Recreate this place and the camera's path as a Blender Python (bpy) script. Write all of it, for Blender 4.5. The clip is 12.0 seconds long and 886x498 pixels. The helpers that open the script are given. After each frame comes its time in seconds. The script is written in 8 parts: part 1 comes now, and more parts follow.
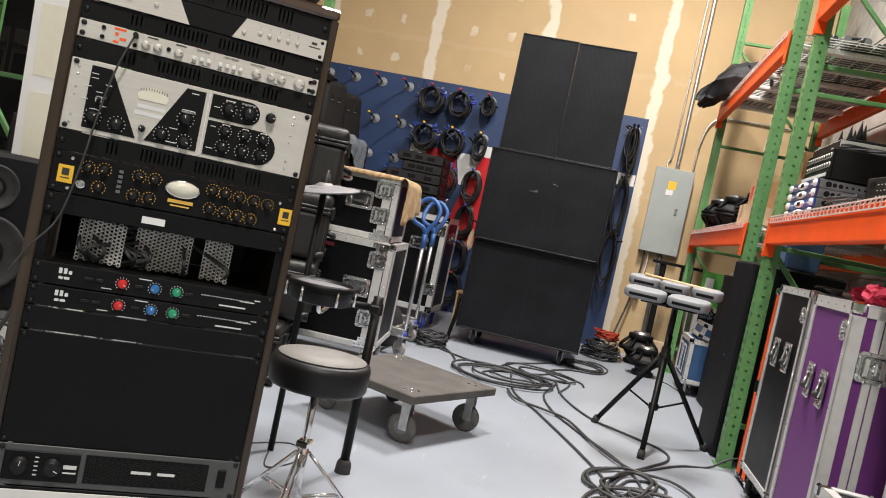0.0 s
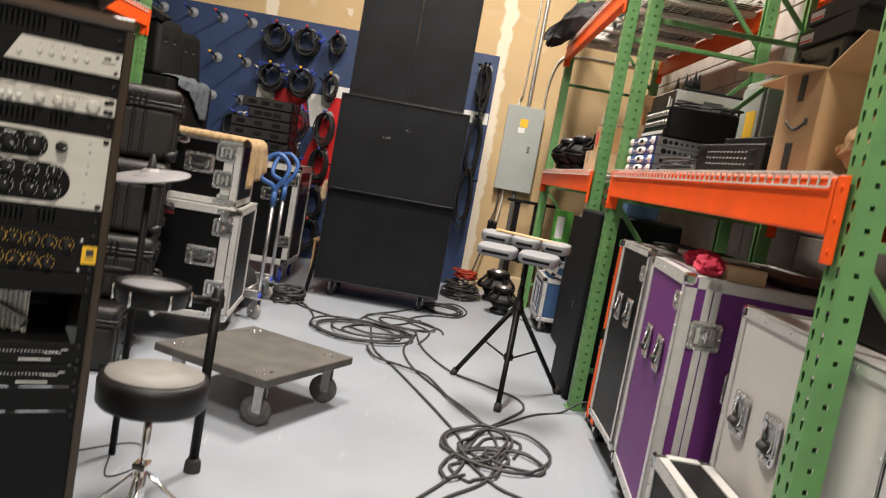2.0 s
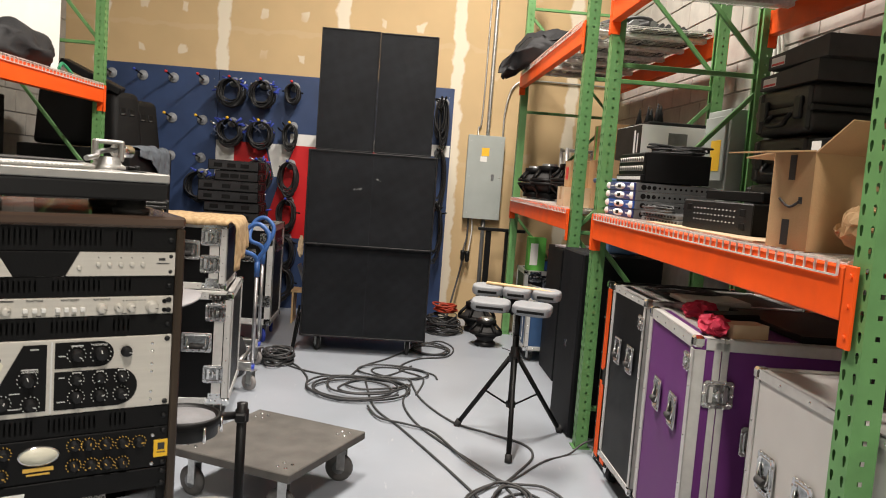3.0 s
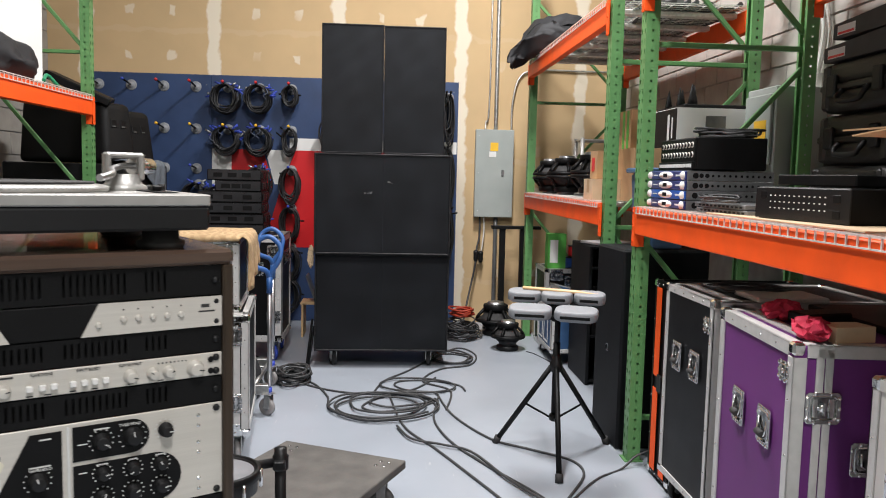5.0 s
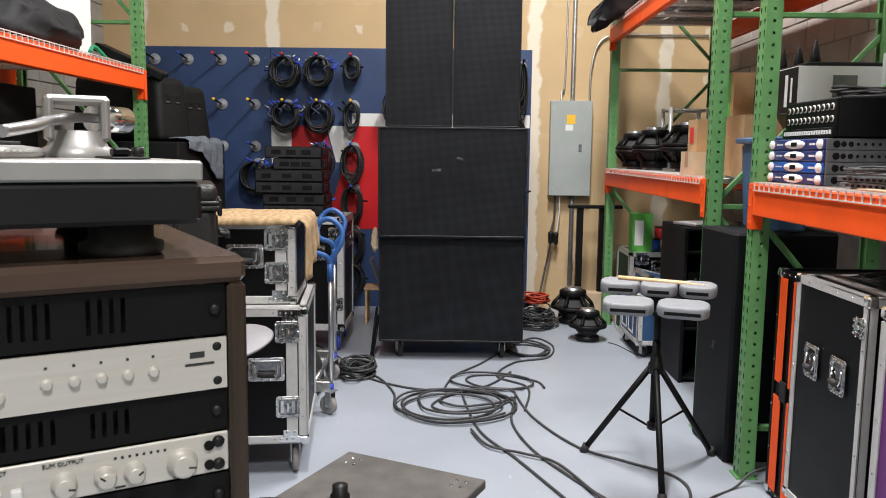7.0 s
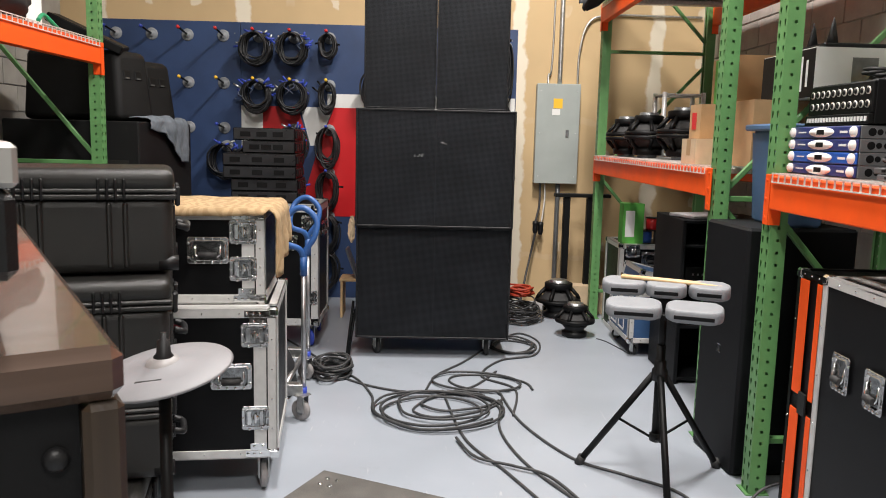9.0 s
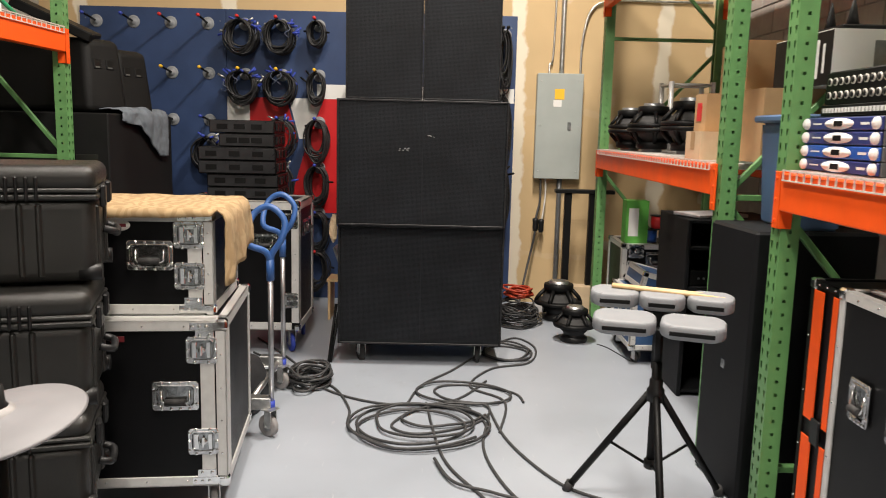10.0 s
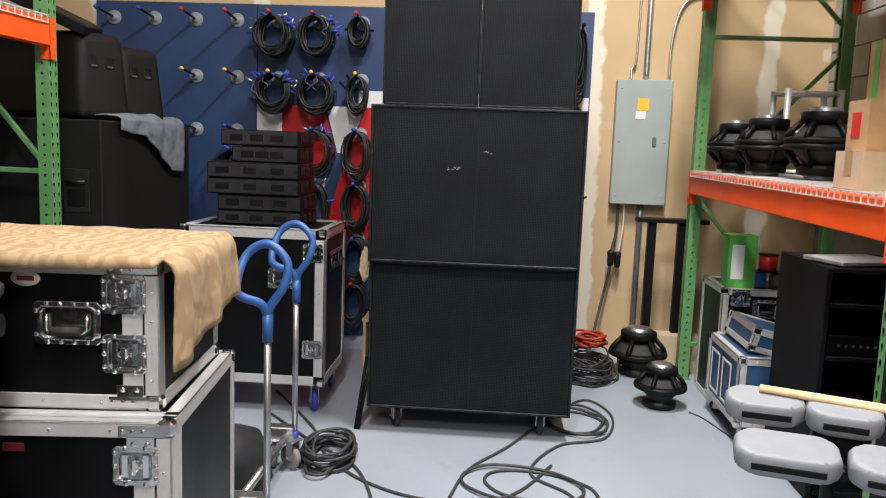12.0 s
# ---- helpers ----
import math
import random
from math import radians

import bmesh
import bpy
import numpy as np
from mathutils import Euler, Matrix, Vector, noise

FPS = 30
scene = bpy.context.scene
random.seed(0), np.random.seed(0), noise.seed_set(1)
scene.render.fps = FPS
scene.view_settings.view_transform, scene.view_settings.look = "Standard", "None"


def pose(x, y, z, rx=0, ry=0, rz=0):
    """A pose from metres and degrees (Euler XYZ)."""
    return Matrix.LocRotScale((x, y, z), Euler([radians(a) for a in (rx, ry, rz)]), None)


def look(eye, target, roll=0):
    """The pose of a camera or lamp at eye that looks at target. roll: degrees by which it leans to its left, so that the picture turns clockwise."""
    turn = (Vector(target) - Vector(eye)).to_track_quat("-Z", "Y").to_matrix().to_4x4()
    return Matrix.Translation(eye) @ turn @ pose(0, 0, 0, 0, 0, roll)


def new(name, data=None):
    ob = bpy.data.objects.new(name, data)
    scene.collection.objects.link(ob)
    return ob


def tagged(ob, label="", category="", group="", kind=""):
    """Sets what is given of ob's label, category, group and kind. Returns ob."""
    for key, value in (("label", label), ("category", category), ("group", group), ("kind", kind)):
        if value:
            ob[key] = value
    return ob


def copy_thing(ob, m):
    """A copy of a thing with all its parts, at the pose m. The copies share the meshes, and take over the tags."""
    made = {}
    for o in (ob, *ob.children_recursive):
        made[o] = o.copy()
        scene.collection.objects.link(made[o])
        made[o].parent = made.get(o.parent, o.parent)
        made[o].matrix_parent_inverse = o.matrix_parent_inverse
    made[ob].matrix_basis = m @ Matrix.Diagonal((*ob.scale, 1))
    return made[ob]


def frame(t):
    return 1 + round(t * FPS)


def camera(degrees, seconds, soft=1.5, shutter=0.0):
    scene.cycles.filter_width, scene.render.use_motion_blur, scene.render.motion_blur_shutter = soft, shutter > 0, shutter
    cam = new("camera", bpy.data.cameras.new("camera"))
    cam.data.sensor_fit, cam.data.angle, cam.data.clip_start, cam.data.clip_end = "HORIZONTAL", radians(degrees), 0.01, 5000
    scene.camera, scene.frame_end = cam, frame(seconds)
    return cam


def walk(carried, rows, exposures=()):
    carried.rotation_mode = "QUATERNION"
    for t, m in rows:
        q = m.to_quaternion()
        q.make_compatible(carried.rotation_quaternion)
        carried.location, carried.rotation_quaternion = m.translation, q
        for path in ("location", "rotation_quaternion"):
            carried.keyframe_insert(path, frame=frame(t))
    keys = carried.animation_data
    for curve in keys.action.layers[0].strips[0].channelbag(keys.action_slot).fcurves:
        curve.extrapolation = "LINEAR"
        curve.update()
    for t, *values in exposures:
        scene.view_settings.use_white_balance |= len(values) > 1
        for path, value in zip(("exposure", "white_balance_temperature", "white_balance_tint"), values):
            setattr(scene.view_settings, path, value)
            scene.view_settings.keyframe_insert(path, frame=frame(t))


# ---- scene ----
cam = camera(59.1, 12.0, soft=1.0, shutter=0.3)
# time, eye, target, lean
PATH = [
    (0, (0.017, -0.015, 1.002), (-0.381, 2.147, 0.913), 12.1),
    (0.5, (0.017, -0.015, 0.998), (-0.336, 2.155, 0.892), 12.4),
    (1, (0.004, -0.005, 0.992), (-0.298, 2.170, 0.871), 12.6),
    (1.5, (0.022, 0.036, 0.997), (-0.108, 2.227, 0.843), 12.7),
    (2, (0.030, 0.085, 1.219), (0.046, 2.273, 0.991), 10.3),
    (2.5, (-0.055, 0.084, 1.462), (0.023, 2.271, 1.245), 7.4),
    (3, (-0.197, 0.053, 1.497), (-0.061, 2.240, 1.299), 4.3),
    (3.2, (-0.245, 0.061, 1.507), (-0.080, 2.247, 1.323), 3.6),
    (4.8, (-0.416, 0.383, 1.495), (-0.235, 2.568, 1.306), 1.3),
    (5, (-0.375, 0.419, 1.498), (-0.218, 2.603, 1.294), 1.3),
    (5.5, (-0.277, 0.502, 1.493), (-0.191, 2.687, 1.261), 1.2),
    (6, (-0.313, 0.633, 1.477), (-0.288, 2.819, 1.224), 1.1),
    (6.5, (-0.421, 0.825, 1.486), (-0.432, 3.010, 1.223), 0.9),
    (7, (-0.428, 0.929, 1.472), (-0.446, 3.113, 1.206), 0.7),
    (7.2, (-0.403, 0.967, 1.473), (-0.419, 3.151, 1.208), 0.7),
    (8.8, (-0.484, 1.270, 1.466), (-0.425, 3.448, 1.169), 1.1),
    (9, (-0.482, 1.278, 1.469), (-0.426, 3.456, 1.162), 1.4),
    (9.5, (-0.413, 1.415, 1.448), (-0.357, 3.592, 1.129), 1.4),
    (10, (-0.307, 1.614, 1.471), (-0.292, 3.790, 1.144), 1.4),
    (10.5, (-0.331, 1.883, 1.472), (-0.391, 4.069, 1.233), 2.3),
    (11, (-0.370, 2.106, 1.496), (-0.400, 4.301, 1.359), 0.9),
    (11.5, (-0.352, 2.351, 1.464), (-0.438, 4.540, 1.271), 1.3),
    (12, (-0.299, 2.591, 1.473), (-0.450, 4.767, 1.181), 2.1),
]
walk(cam, [(t, look(eye, target, roll)) for t, eye, target, roll in PATH], [
    (0, 0.04, 6500, 10), (1, 0.03, 6500, 10), (2, 0.0, 6950, 10), (3.2, -0.08, 6850, 10), (4.8, -0.08, 6200, 10), (6, -0.05, 6150, 10), (7.2, -0.06, 6200, 10), (9, 0.01, 6450, 10),
    (9.5, 0.03, 6600, 10), (10, 0.03, 6950, 10), (10.5, 0.03, 7000, 10), (11, 0.02, 6550, 10), (11.5, 0.04, 6350, 10), (12, 0.07, 6200, 10)])

# ---- world, light, exposure ----
world = bpy.data.worlds.new("world")
scene.world = world
world.use_nodes = True
world.node_tree.nodes["Background"].inputs[0].default_value = (0.9, 0.95, 1.0, 1)
world.node_tree.nodes["Background"].inputs[1].default_value = 0.02


def ceiling_lamp(x, y, z, sx, sy, watts, colour=(1.0, 0.95, 0.905)):
    data = bpy.data.lights.new("high_bay_light", "AREA")
    data.shape, data.size, data.size_y, data.energy, data.color = "RECTANGLE", sx, sy, watts, colour
    ob = new("high_bay_light", data)
    ob.matrix_world = pose(x, y, z)
    return ob


ceiling_lamp(0.3, 5.6, 4.9, 0.35, 1.2, 262)
ceiling_lamp(-0.7, 2.9, 4.9, 0.35, 1.2, 216)
ceiling_lamp(0.3, -1.0, 4.9, 0.35, 1.2, 222)
scene.view_settings.exposure = 0.0

# ---- materials ----


def mat(name, colour, rough=0.5, metal=0.0, scale=20.0, vary=0.12, bump=0.02, grain=200.0, coat=0.0, stain=0.0, stain_colour=(0.1, 0.09, 0.08), random_tint=0.0, spec=0.5):
    """A surface with fine grain, broad unevenness and optional stains."""
    m = bpy.data.materials.new(name)
    m.use_nodes = True
    nt = m.node_tree
    N, L = nt.nodes, nt.links
    b = N["Principled BSDF"]
    b.inputs["Metallic"].default_value = metal
    b.inputs["Coat Weight"].default_value = coat
    b.inputs["Specular IOR Level"].default_value = spec
    tc = N.new("ShaderNodeTexCoord")
    n1 = N.new("ShaderNodeTexNoise")
    n1.inputs["Scale"].default_value, n1.inputs["Detail"].default_value = scale, 6
    L.new(tc.outputs["Object"], n1.inputs["Vector"])
    n2 = N.new("ShaderNodeTexNoise")
    n2.inputs["Scale"].default_value, n2.inputs["Detail"].default_value = grain, 3
    L.new(tc.outputs["Object"], n2.inputs["Vector"])
    ramp = N.new("ShaderNodeMapRange")
    ramp.inputs[1].default_value, ramp.inputs[2].default_value = 0.3, 0.7
    ramp.inputs[3].default_value, ramp.inputs[4].default_value = 1 - vary, 1 + vary
    L.new(n1.outputs["Fac"], ramp.inputs[0])
    mul = N.new("ShaderNodeMix")
    mul.data_type, mul.blend_type = "RGBA", "MULTIPLY"
    mul.inputs[0].default_value = 1.0
    mul.inputs[6].default_value = (*colour, 1)
    L.new(ramp.outputs[0], mul.inputs[7])
    out = mul.outputs[2]
    if random_tint:
        oi = N.new("ShaderNodeObjectInfo")
        mr = N.new("ShaderNodeMapRange")
        mr.inputs[3].default_value, mr.inputs[4].default_value = 1 - random_tint, 1 + random_tint
        L.new(oi.outputs["Random"], mr.inputs[0])
        m2 = N.new("ShaderNodeMix")
        m2.data_type, m2.blend_type = "RGBA", "MULTIPLY"
        m2.inputs[0].default_value = 1.0
        L.new(out, m2.inputs[6])
        L.new(mr.outputs[0], m2.inputs[7])
        out = m2.outputs[2]
    if stain:
        n3 = N.new("ShaderNodeTexNoise")
        n3.inputs["Scale"].default_value, n3.inputs["Detail"].default_value = scale * 0.35, 8
        n3.inputs["Roughness"].default_value = 0.7
        L.new(tc.outputs["Object"], n3.inputs["Vector"])
        r3 = N.new("ShaderNodeMapRange")
        r3.inputs[1].default_value, r3.inputs[2].default_value = 0.52, 0.72
        r3.inputs[4].default_value = stain
        L.new(n3.outputs["Fac"], r3.inputs[0])
        m3 = N.new("ShaderNodeMix")
        m3.data_type = "RGBA"
        L.new(r3.outputs[0], m3.inputs[0])
        L.new(out, m3.inputs[6])
        m3.inputs[7].default_value = (*stain_colour, 1)
        out = m3.outputs[2]
    L.new(out, b.inputs["Base Color"])
    rr = N.new("ShaderNodeMapRange")
    rr.inputs[3].default_value, rr.inputs[4].default_value = max(0.02, rough - 0.08), min(1, rough + 0.08)
    L.new(n1.outputs["Fac"], rr.inputs[0])
    L.new(rr.outputs[0], b.inputs["Roughness"])
    if bump:
        bp = N.new("ShaderNodeBump")
        bp.inputs["Strength"].default_value, bp.inputs["Distance"].default_value = min(1.0, bump * 10), 0.002
        L.new(n2.outputs["Fac"], bp.inputs["Height"])
        L.new(bp.outputs[0], b.inputs["Normal"])
    return m


M_BLACK = mat("black_paint", (0.0045, 0.0045, 0.0047), 0.5, spec=0.2, scale=6, vary=0.25, bump=0.02)
M_CABINET = mat("textured_black_cabinet_paint", (0.0055, 0.006, 0.0072), 0.62, spec=0.2, scale=5, vary=0.2, bump=0.06, grain=400)
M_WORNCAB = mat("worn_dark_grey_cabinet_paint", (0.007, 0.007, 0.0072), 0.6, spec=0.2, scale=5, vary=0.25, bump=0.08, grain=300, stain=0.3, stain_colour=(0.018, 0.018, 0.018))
M_GRILLE = mat("black_steel_grille", (0.0065, 0.0075, 0.0105), 0.6, spec=0.25, metal=0.0, scale=3, vary=0.35, bump=0.08, grain=500)
M_LAMINATE = mat("black_laminate", (0.0035, 0.0035, 0.004), 0.4, spec=0.2, scale=8, vary=0.2, bump=0.03, grain=500)
M_PURPLE = mat("purple_laminate", (0.145, 0.034, 0.178), 0.5, spec=0.25, scale=4, vary=0.08, bump=0.02, grain=500)
M_GREYLAM = mat("light_grey_laminate", (0.6, 0.58, 0.56), 0.4, scale=4, vary=0.05, bump=0.02, grain=500)
M_ALU = mat("brushed_aluminium", (0.64, 0.63, 0.61), 0.42, metal=0.35, scale=30, vary=0.06, bump=0.01)
M_CHROME = mat("chrome_hardware", (0.82, 0.82, 0.81), 0.12, metal=1.0, scale=60, vary=0.1, bump=0.0)
# Dish chrome darkened: the dim room it mirrors is put into its colour.
M_DISH = mat("dim_reflection_chrome", (0.36, 0.37, 0.37), 0.2, metal=1.0, scale=45, vary=0.5, bump=0.03, grain=60)
M_AMPGREY = mat("dark_grey_amp_enamel", (0.07, 0.072, 0.07), 0.4, scale=20, vary=0.1, bump=0.01)
M_BLUETAIL = mat("pale_blue_cable_jacket", (0.09, 0.11, 0.17), 0.5, scale=30, vary=0.2, bump=0.0)
# Rim chrome toned down in colour for the dark surroundings it mirrors.
M_RIM = mat("rim_reflection_chrome", (0.66, 0.66, 0.66), 0.2, metal=1.0, scale=50, vary=0.25, bump=0.0)
M_WORNEDGE = mat("worn_black_edge", (0.012, 0.012, 0.013), 0.5, scale=45, vary=0.3, bump=0.03, stain=0.4, stain_colour=(0.12, 0.12, 0.12), spec=0.25)
M_ZINC = mat("zinc_plated_steel", (0.55, 0.55, 0.54), 0.4, metal=1.0, scale=40, vary=0.2, bump=0.01)
M_GREEN = mat("green_rack_enamel", (0.12, 0.285, 0.1), 0.4, scale=9, vary=0.12, bump=0.01, stain=0.35, stain_colour=(0.08, 0.18, 0.07))
M_ORANGE = mat("orange_rack_enamel", (0.92, 0.1, 0.01), 0.5, spec=0.3, scale=7, vary=0.08, bump=0.01, stain=0.2, stain_colour=(0.45, 0.07, 0.02))
M_WIRE = mat("galvanised_wire", (0.72, 0.7, 0.66), 0.45, metal=0.3, scale=60, vary=0.15, bump=0.0)
M_RUBBER = mat("black_rubber", (0.022, 0.021, 0.021), 0.7, scale=30, vary=0.3, bump=0.03, stain=0.3, stain_colour=(0.1, 0.095, 0.09))
M_PLASTIC = mat("black_plastic", (0.008, 0.008, 0.0085), 0.45, spec=0.35, scale=10, vary=0.15, bump=0.02, grain=600)
M_PELICAN = mat("black_polypropylene", (0.0125, 0.0118, 0.0105), 0.36, scale=7, vary=0.15, bump=0.05, grain=700, stain=0.3, stain_colour=(0.03, 0.028, 0.024))
M_WHITE = mat("white_paint", (0.78, 0.77, 0.74), 0.5, scale=5, vary=0.05, bump=0.02)
M_BLUEBOARD = mat("navy_painted_plywood", (0.026, 0.052, 0.132), 0.5, scale=3, vary=0.22, bump=0.03, grain=60, stain=0.25, stain_colour=(0.014, 0.024, 0.06))
M_RED = mat("red_paint", (0.55, 0.012, 0.016), 0.42, scale=3, vary=0.1, bump=0.02, grain=60)
M_CARD = mat("brown_cardboard", (0.42, 0.26, 0.13), 0.8, scale=9, vary=0.1, bump=0.03, grain=120, random_tint=0.08)
M_CARDPALE = mat("pale_cardboard", (0.56, 0.42, 0.27), 0.8, scale=9, vary=0.1, bump=0.03, grain=120)
M_EGREY = mat("grey_panel_enamel", (0.36, 0.39, 0.37), 0.45, scale=6, vary=0.05, bump=0.01)
M_STEELGREY = mat("grey_steel", (0.22, 0.225, 0.23), 0.35, metal=0.6, scale=20, vary=0.15, bump=0.01)
M_YELLOW = mat("yellow_label", (0.85, 0.5, 0.03), 0.6, vary=0.04)
M_SILVER = mat("brushed_silver_faceplate", (0.64, 0.61, 0.55), 0.42, metal=0.3, scale=50, vary=0.05, bump=0.01)
M_DARKWOOD = mat("dark_stained_wood", (0.038, 0.025, 0.015), 0.3, scale=25, vary=0.35, bump=0.008, stain=0.45, stain_colour=(0.1, 0.07, 0.038))
M_DOLLYWOOD = mat("grimy_grey_carpeted_wood", (0.095, 0.088, 0.08), 0.75, scale=8, vary=0.25, bump=0.06, grain=150, stain=0.4, stain_colour=(0.18, 0.165, 0.14))
M_PADGREY = mat("grey_rubber_pad", (0.24, 0.25, 0.265), 0.55, scale=20, vary=0.06, bump=0.03, grain=600)
M_WOODPALE = mat("pale_hickory", (0.68, 0.46, 0.24), 0.5, scale=30, vary=0.12, bump=0.01)
M_BLUEPLASTIC = mat("blue_vinyl_grip", (0.03, 0.10, 0.3), 0.45, scale=20, vary=0.15, bump=0.02)
M_BLUECASE = mat("blue_laminate", (0.035, 0.085, 0.19), 0.4, scale=8, vary=0.15, bump=0.02)
M_CABLE = mat("black_cable_jacket", (0.045, 0.045, 0.046), 0.55, scale=30, vary=0.3, bump=0.02)
M_COIL = mat("coiled_cable_jacket", (0.014, 0.014, 0.015), 0.5, scale=30, vary=0.3, bump=0.02)
M_TOWEL = mat("grey_blue_terry", (0.15, 0.172, 0.2), 0.95, scale=18, vary=0.25, bump=0.1, grain=300)
M_CLOTH = mat("black_nylon", (0.015, 0.015, 0.017), 0.7, scale=20, vary=0.3, bump=0.06, grain=300)
M_REDCLOTH = mat("red_fabric", (0.5, 0.02, 0.06), 0.8, scale=20, vary=0.2, bump=0.05)
M_OFFBLUE = mat("blue_connector", (0.03, 0.06, 0.4), 0.5, vary=0.1)
M_AMPBLUE = mat("dark_blue_amp_face", (0.03, 0.04, 0.16), 0.35, vary=0.08)
M_AMPBLUE2 = mat("bright_blue_amp_face", (0.02, 0.09, 0.4), 0.35, vary=0.08)
M_CREAM = mat("cream_meter_face", (0.75, 0.72, 0.58), 0.4, vary=0.03, bump=0.0)
M_GOLD = mat("gold_print", (0.75, 0.45, 0.08), 0.5, vary=0.05, bump=0.0)
M_PRINT = mat("white_print", (0.7, 0.7, 0.68), 0.6, vary=0.03, bump=0.0)
M_DARKPRINT = mat("dark_print", (0.03, 0.03, 0.03), 0.6, vary=0.03, bump=0.0)
M_KNOBRED = mat("red_knob_cap", (0.6, 0.02, 0.02), 0.4, vary=0.03, bump=0.0)
M_KNOBBLUE = mat("blue_knob_cap", (0.03, 0.16, 0.4), 0.4, vary=0.03, bump=0.0)
M_WEDGE = mat("charcoal_card", (0.045, 0.043, 0.042), 0.7, scale=12, vary=0.2, bump=0.03)
M_WHEEL = mat("grey_polyurethane_wheel", (0.27, 0.255, 0.25), 0.5, scale=25, vary=0.2, bump=0.02, stain=0.3, stain_colour=(0.1, 0.09, 0.085))
M_TYRE = mat("dark_grey_tyre", (0.1, 0.095, 0.09), 0.6, scale=25, vary=0.25, bump=0.02, stain=0.3, stain_colour=(0.2, 0.19, 0.18))
M_AMPSATIN = mat("satin_black_panel", (0.022, 0.022, 0.024), 0.3, scale=15, vary=0.25, bump=0.01)
M_TTOP = mat("dull_silver_deck", (0.4, 0.39, 0.37), 0.38, metal=0.4, scale=30, vary=0.08, bump=0.0)
M_WOODTOP = mat("polished_wood_top", (0.07, 0.043, 0.03), 0.24, scale=20, vary=0.25, bump=0.0, coat=0.4)
M_DARKRED = mat("dark_red_print", (0.12, 0.008, 0.012), 0.5, vary=0.05)
M_TUBE = mat("dull_steel_tube", (0.42, 0.42, 0.43), 0.33, metal=0.85, scale=30, vary=0.12, bump=0.0)
M_KNOBGREEN = mat("green_knob_cap", (0.02, 0.3, 0.14), 0.4, vary=0.03, bump=0.0)
M_GREENBOX = mat("green_carton", (0.1, 0.4, 0.06), 0.6, vary=0.1)
M_CEIL = mat("unseen_ceiling_grey", (0.2, 0.2, 0.2), 0.8, scale=2, vary=0.05)
M_MORTAR = mat("mortar", (0.34, 0.325, 0.295), 0.9, scale=10, vary=0.15, bump=0.05, grain=120)
M_BLOCK = mat("painted_concrete_block", (0.36, 0.34, 0.305), 0.85, scale=9, vary=0.1, bump=0.09, grain=140, random_tint=0.06)


def mat_floor():
    """Grey painted concrete, semi-gloss, with pale scuffs and scratches."""
    m = mat("grey_painted_concrete", (0.335, 0.365, 0.41), 0.36, scale=1.6, vary=0.07, bump=0.012, grain=90)
    nt = m.node_tree
    N, L = nt.nodes, nt.links
    b = N["Principled BSDF"]
    base = b.inputs["Base Color"].links[0].from_socket
    tc = N.new("ShaderNodeTexCoord")
    wave = N.new("ShaderNodeTexNoise")
    wave.inputs["Scale"].default_value, wave.inputs["Detail"].default_value = 1.3, 2
    mp = N.new("ShaderNodeMapping")
    mp.inputs["Scale"].default_value = (9, 1.4, 1)
    mp.inputs["Rotation"].default_value = (0, 0, 0.9)
    L.new(tc.outputs["Object"], mp.inputs[0])
    n = N.new("ShaderNodeTexNoise")
    n.inputs["Scale"].default_value, n.inputs["Detail"].default_value, n.inputs["Distortion"].default_value = 3.5, 7, 0.6
    L.new(mp.outputs[0], n.inputs["Vector"])
    r = N.new("ShaderNodeMapRange")
    r.inputs[1].default_value, r.inputs[2].default_value, r.inputs[4].default_value = 0.68, 0.76, 0.5
    L.new(n.outputs["Fac"], r.inputs[0])
    mx = N.new("ShaderNodeMix")
    mx.data_type = "RGBA"
    L.new(r.outputs[0], mx.inputs[0])
    L.new(base, mx.inputs[6])
    mx.inputs[7].default_value = (0.58, 0.58, 0.57, 1)
    n2 = N.new("ShaderNodeTexNoise")
    n2.inputs["Scale"].default_value, n2.inputs["Detail"].default_value, n2.inputs["Roughness"].default_value = 2.2, 9, 0.75
    L.new(tc.outputs["Object"], n2.inputs["Vector"])
    r2 = N.new("ShaderNodeMapRange")
    r2.inputs[1].default_value, r2.inputs[2].default_value, r2.inputs[4].default_value = 0.58, 0.78, 0.4
    L.new(n2.outputs["Fac"], r2.inputs[0])
    m2 = N.new("ShaderNodeMix")
    m2.data_type = "RGBA"
    L.new(r2.outputs[0], m2.inputs[0])
    L.new(mx.outputs[2], m2.inputs[6])
    m2.inputs[7].default_value = (0.22, 0.23, 0.24, 1)
    L.new(m2.outputs[2], b.inputs["Base Color"])
    return m


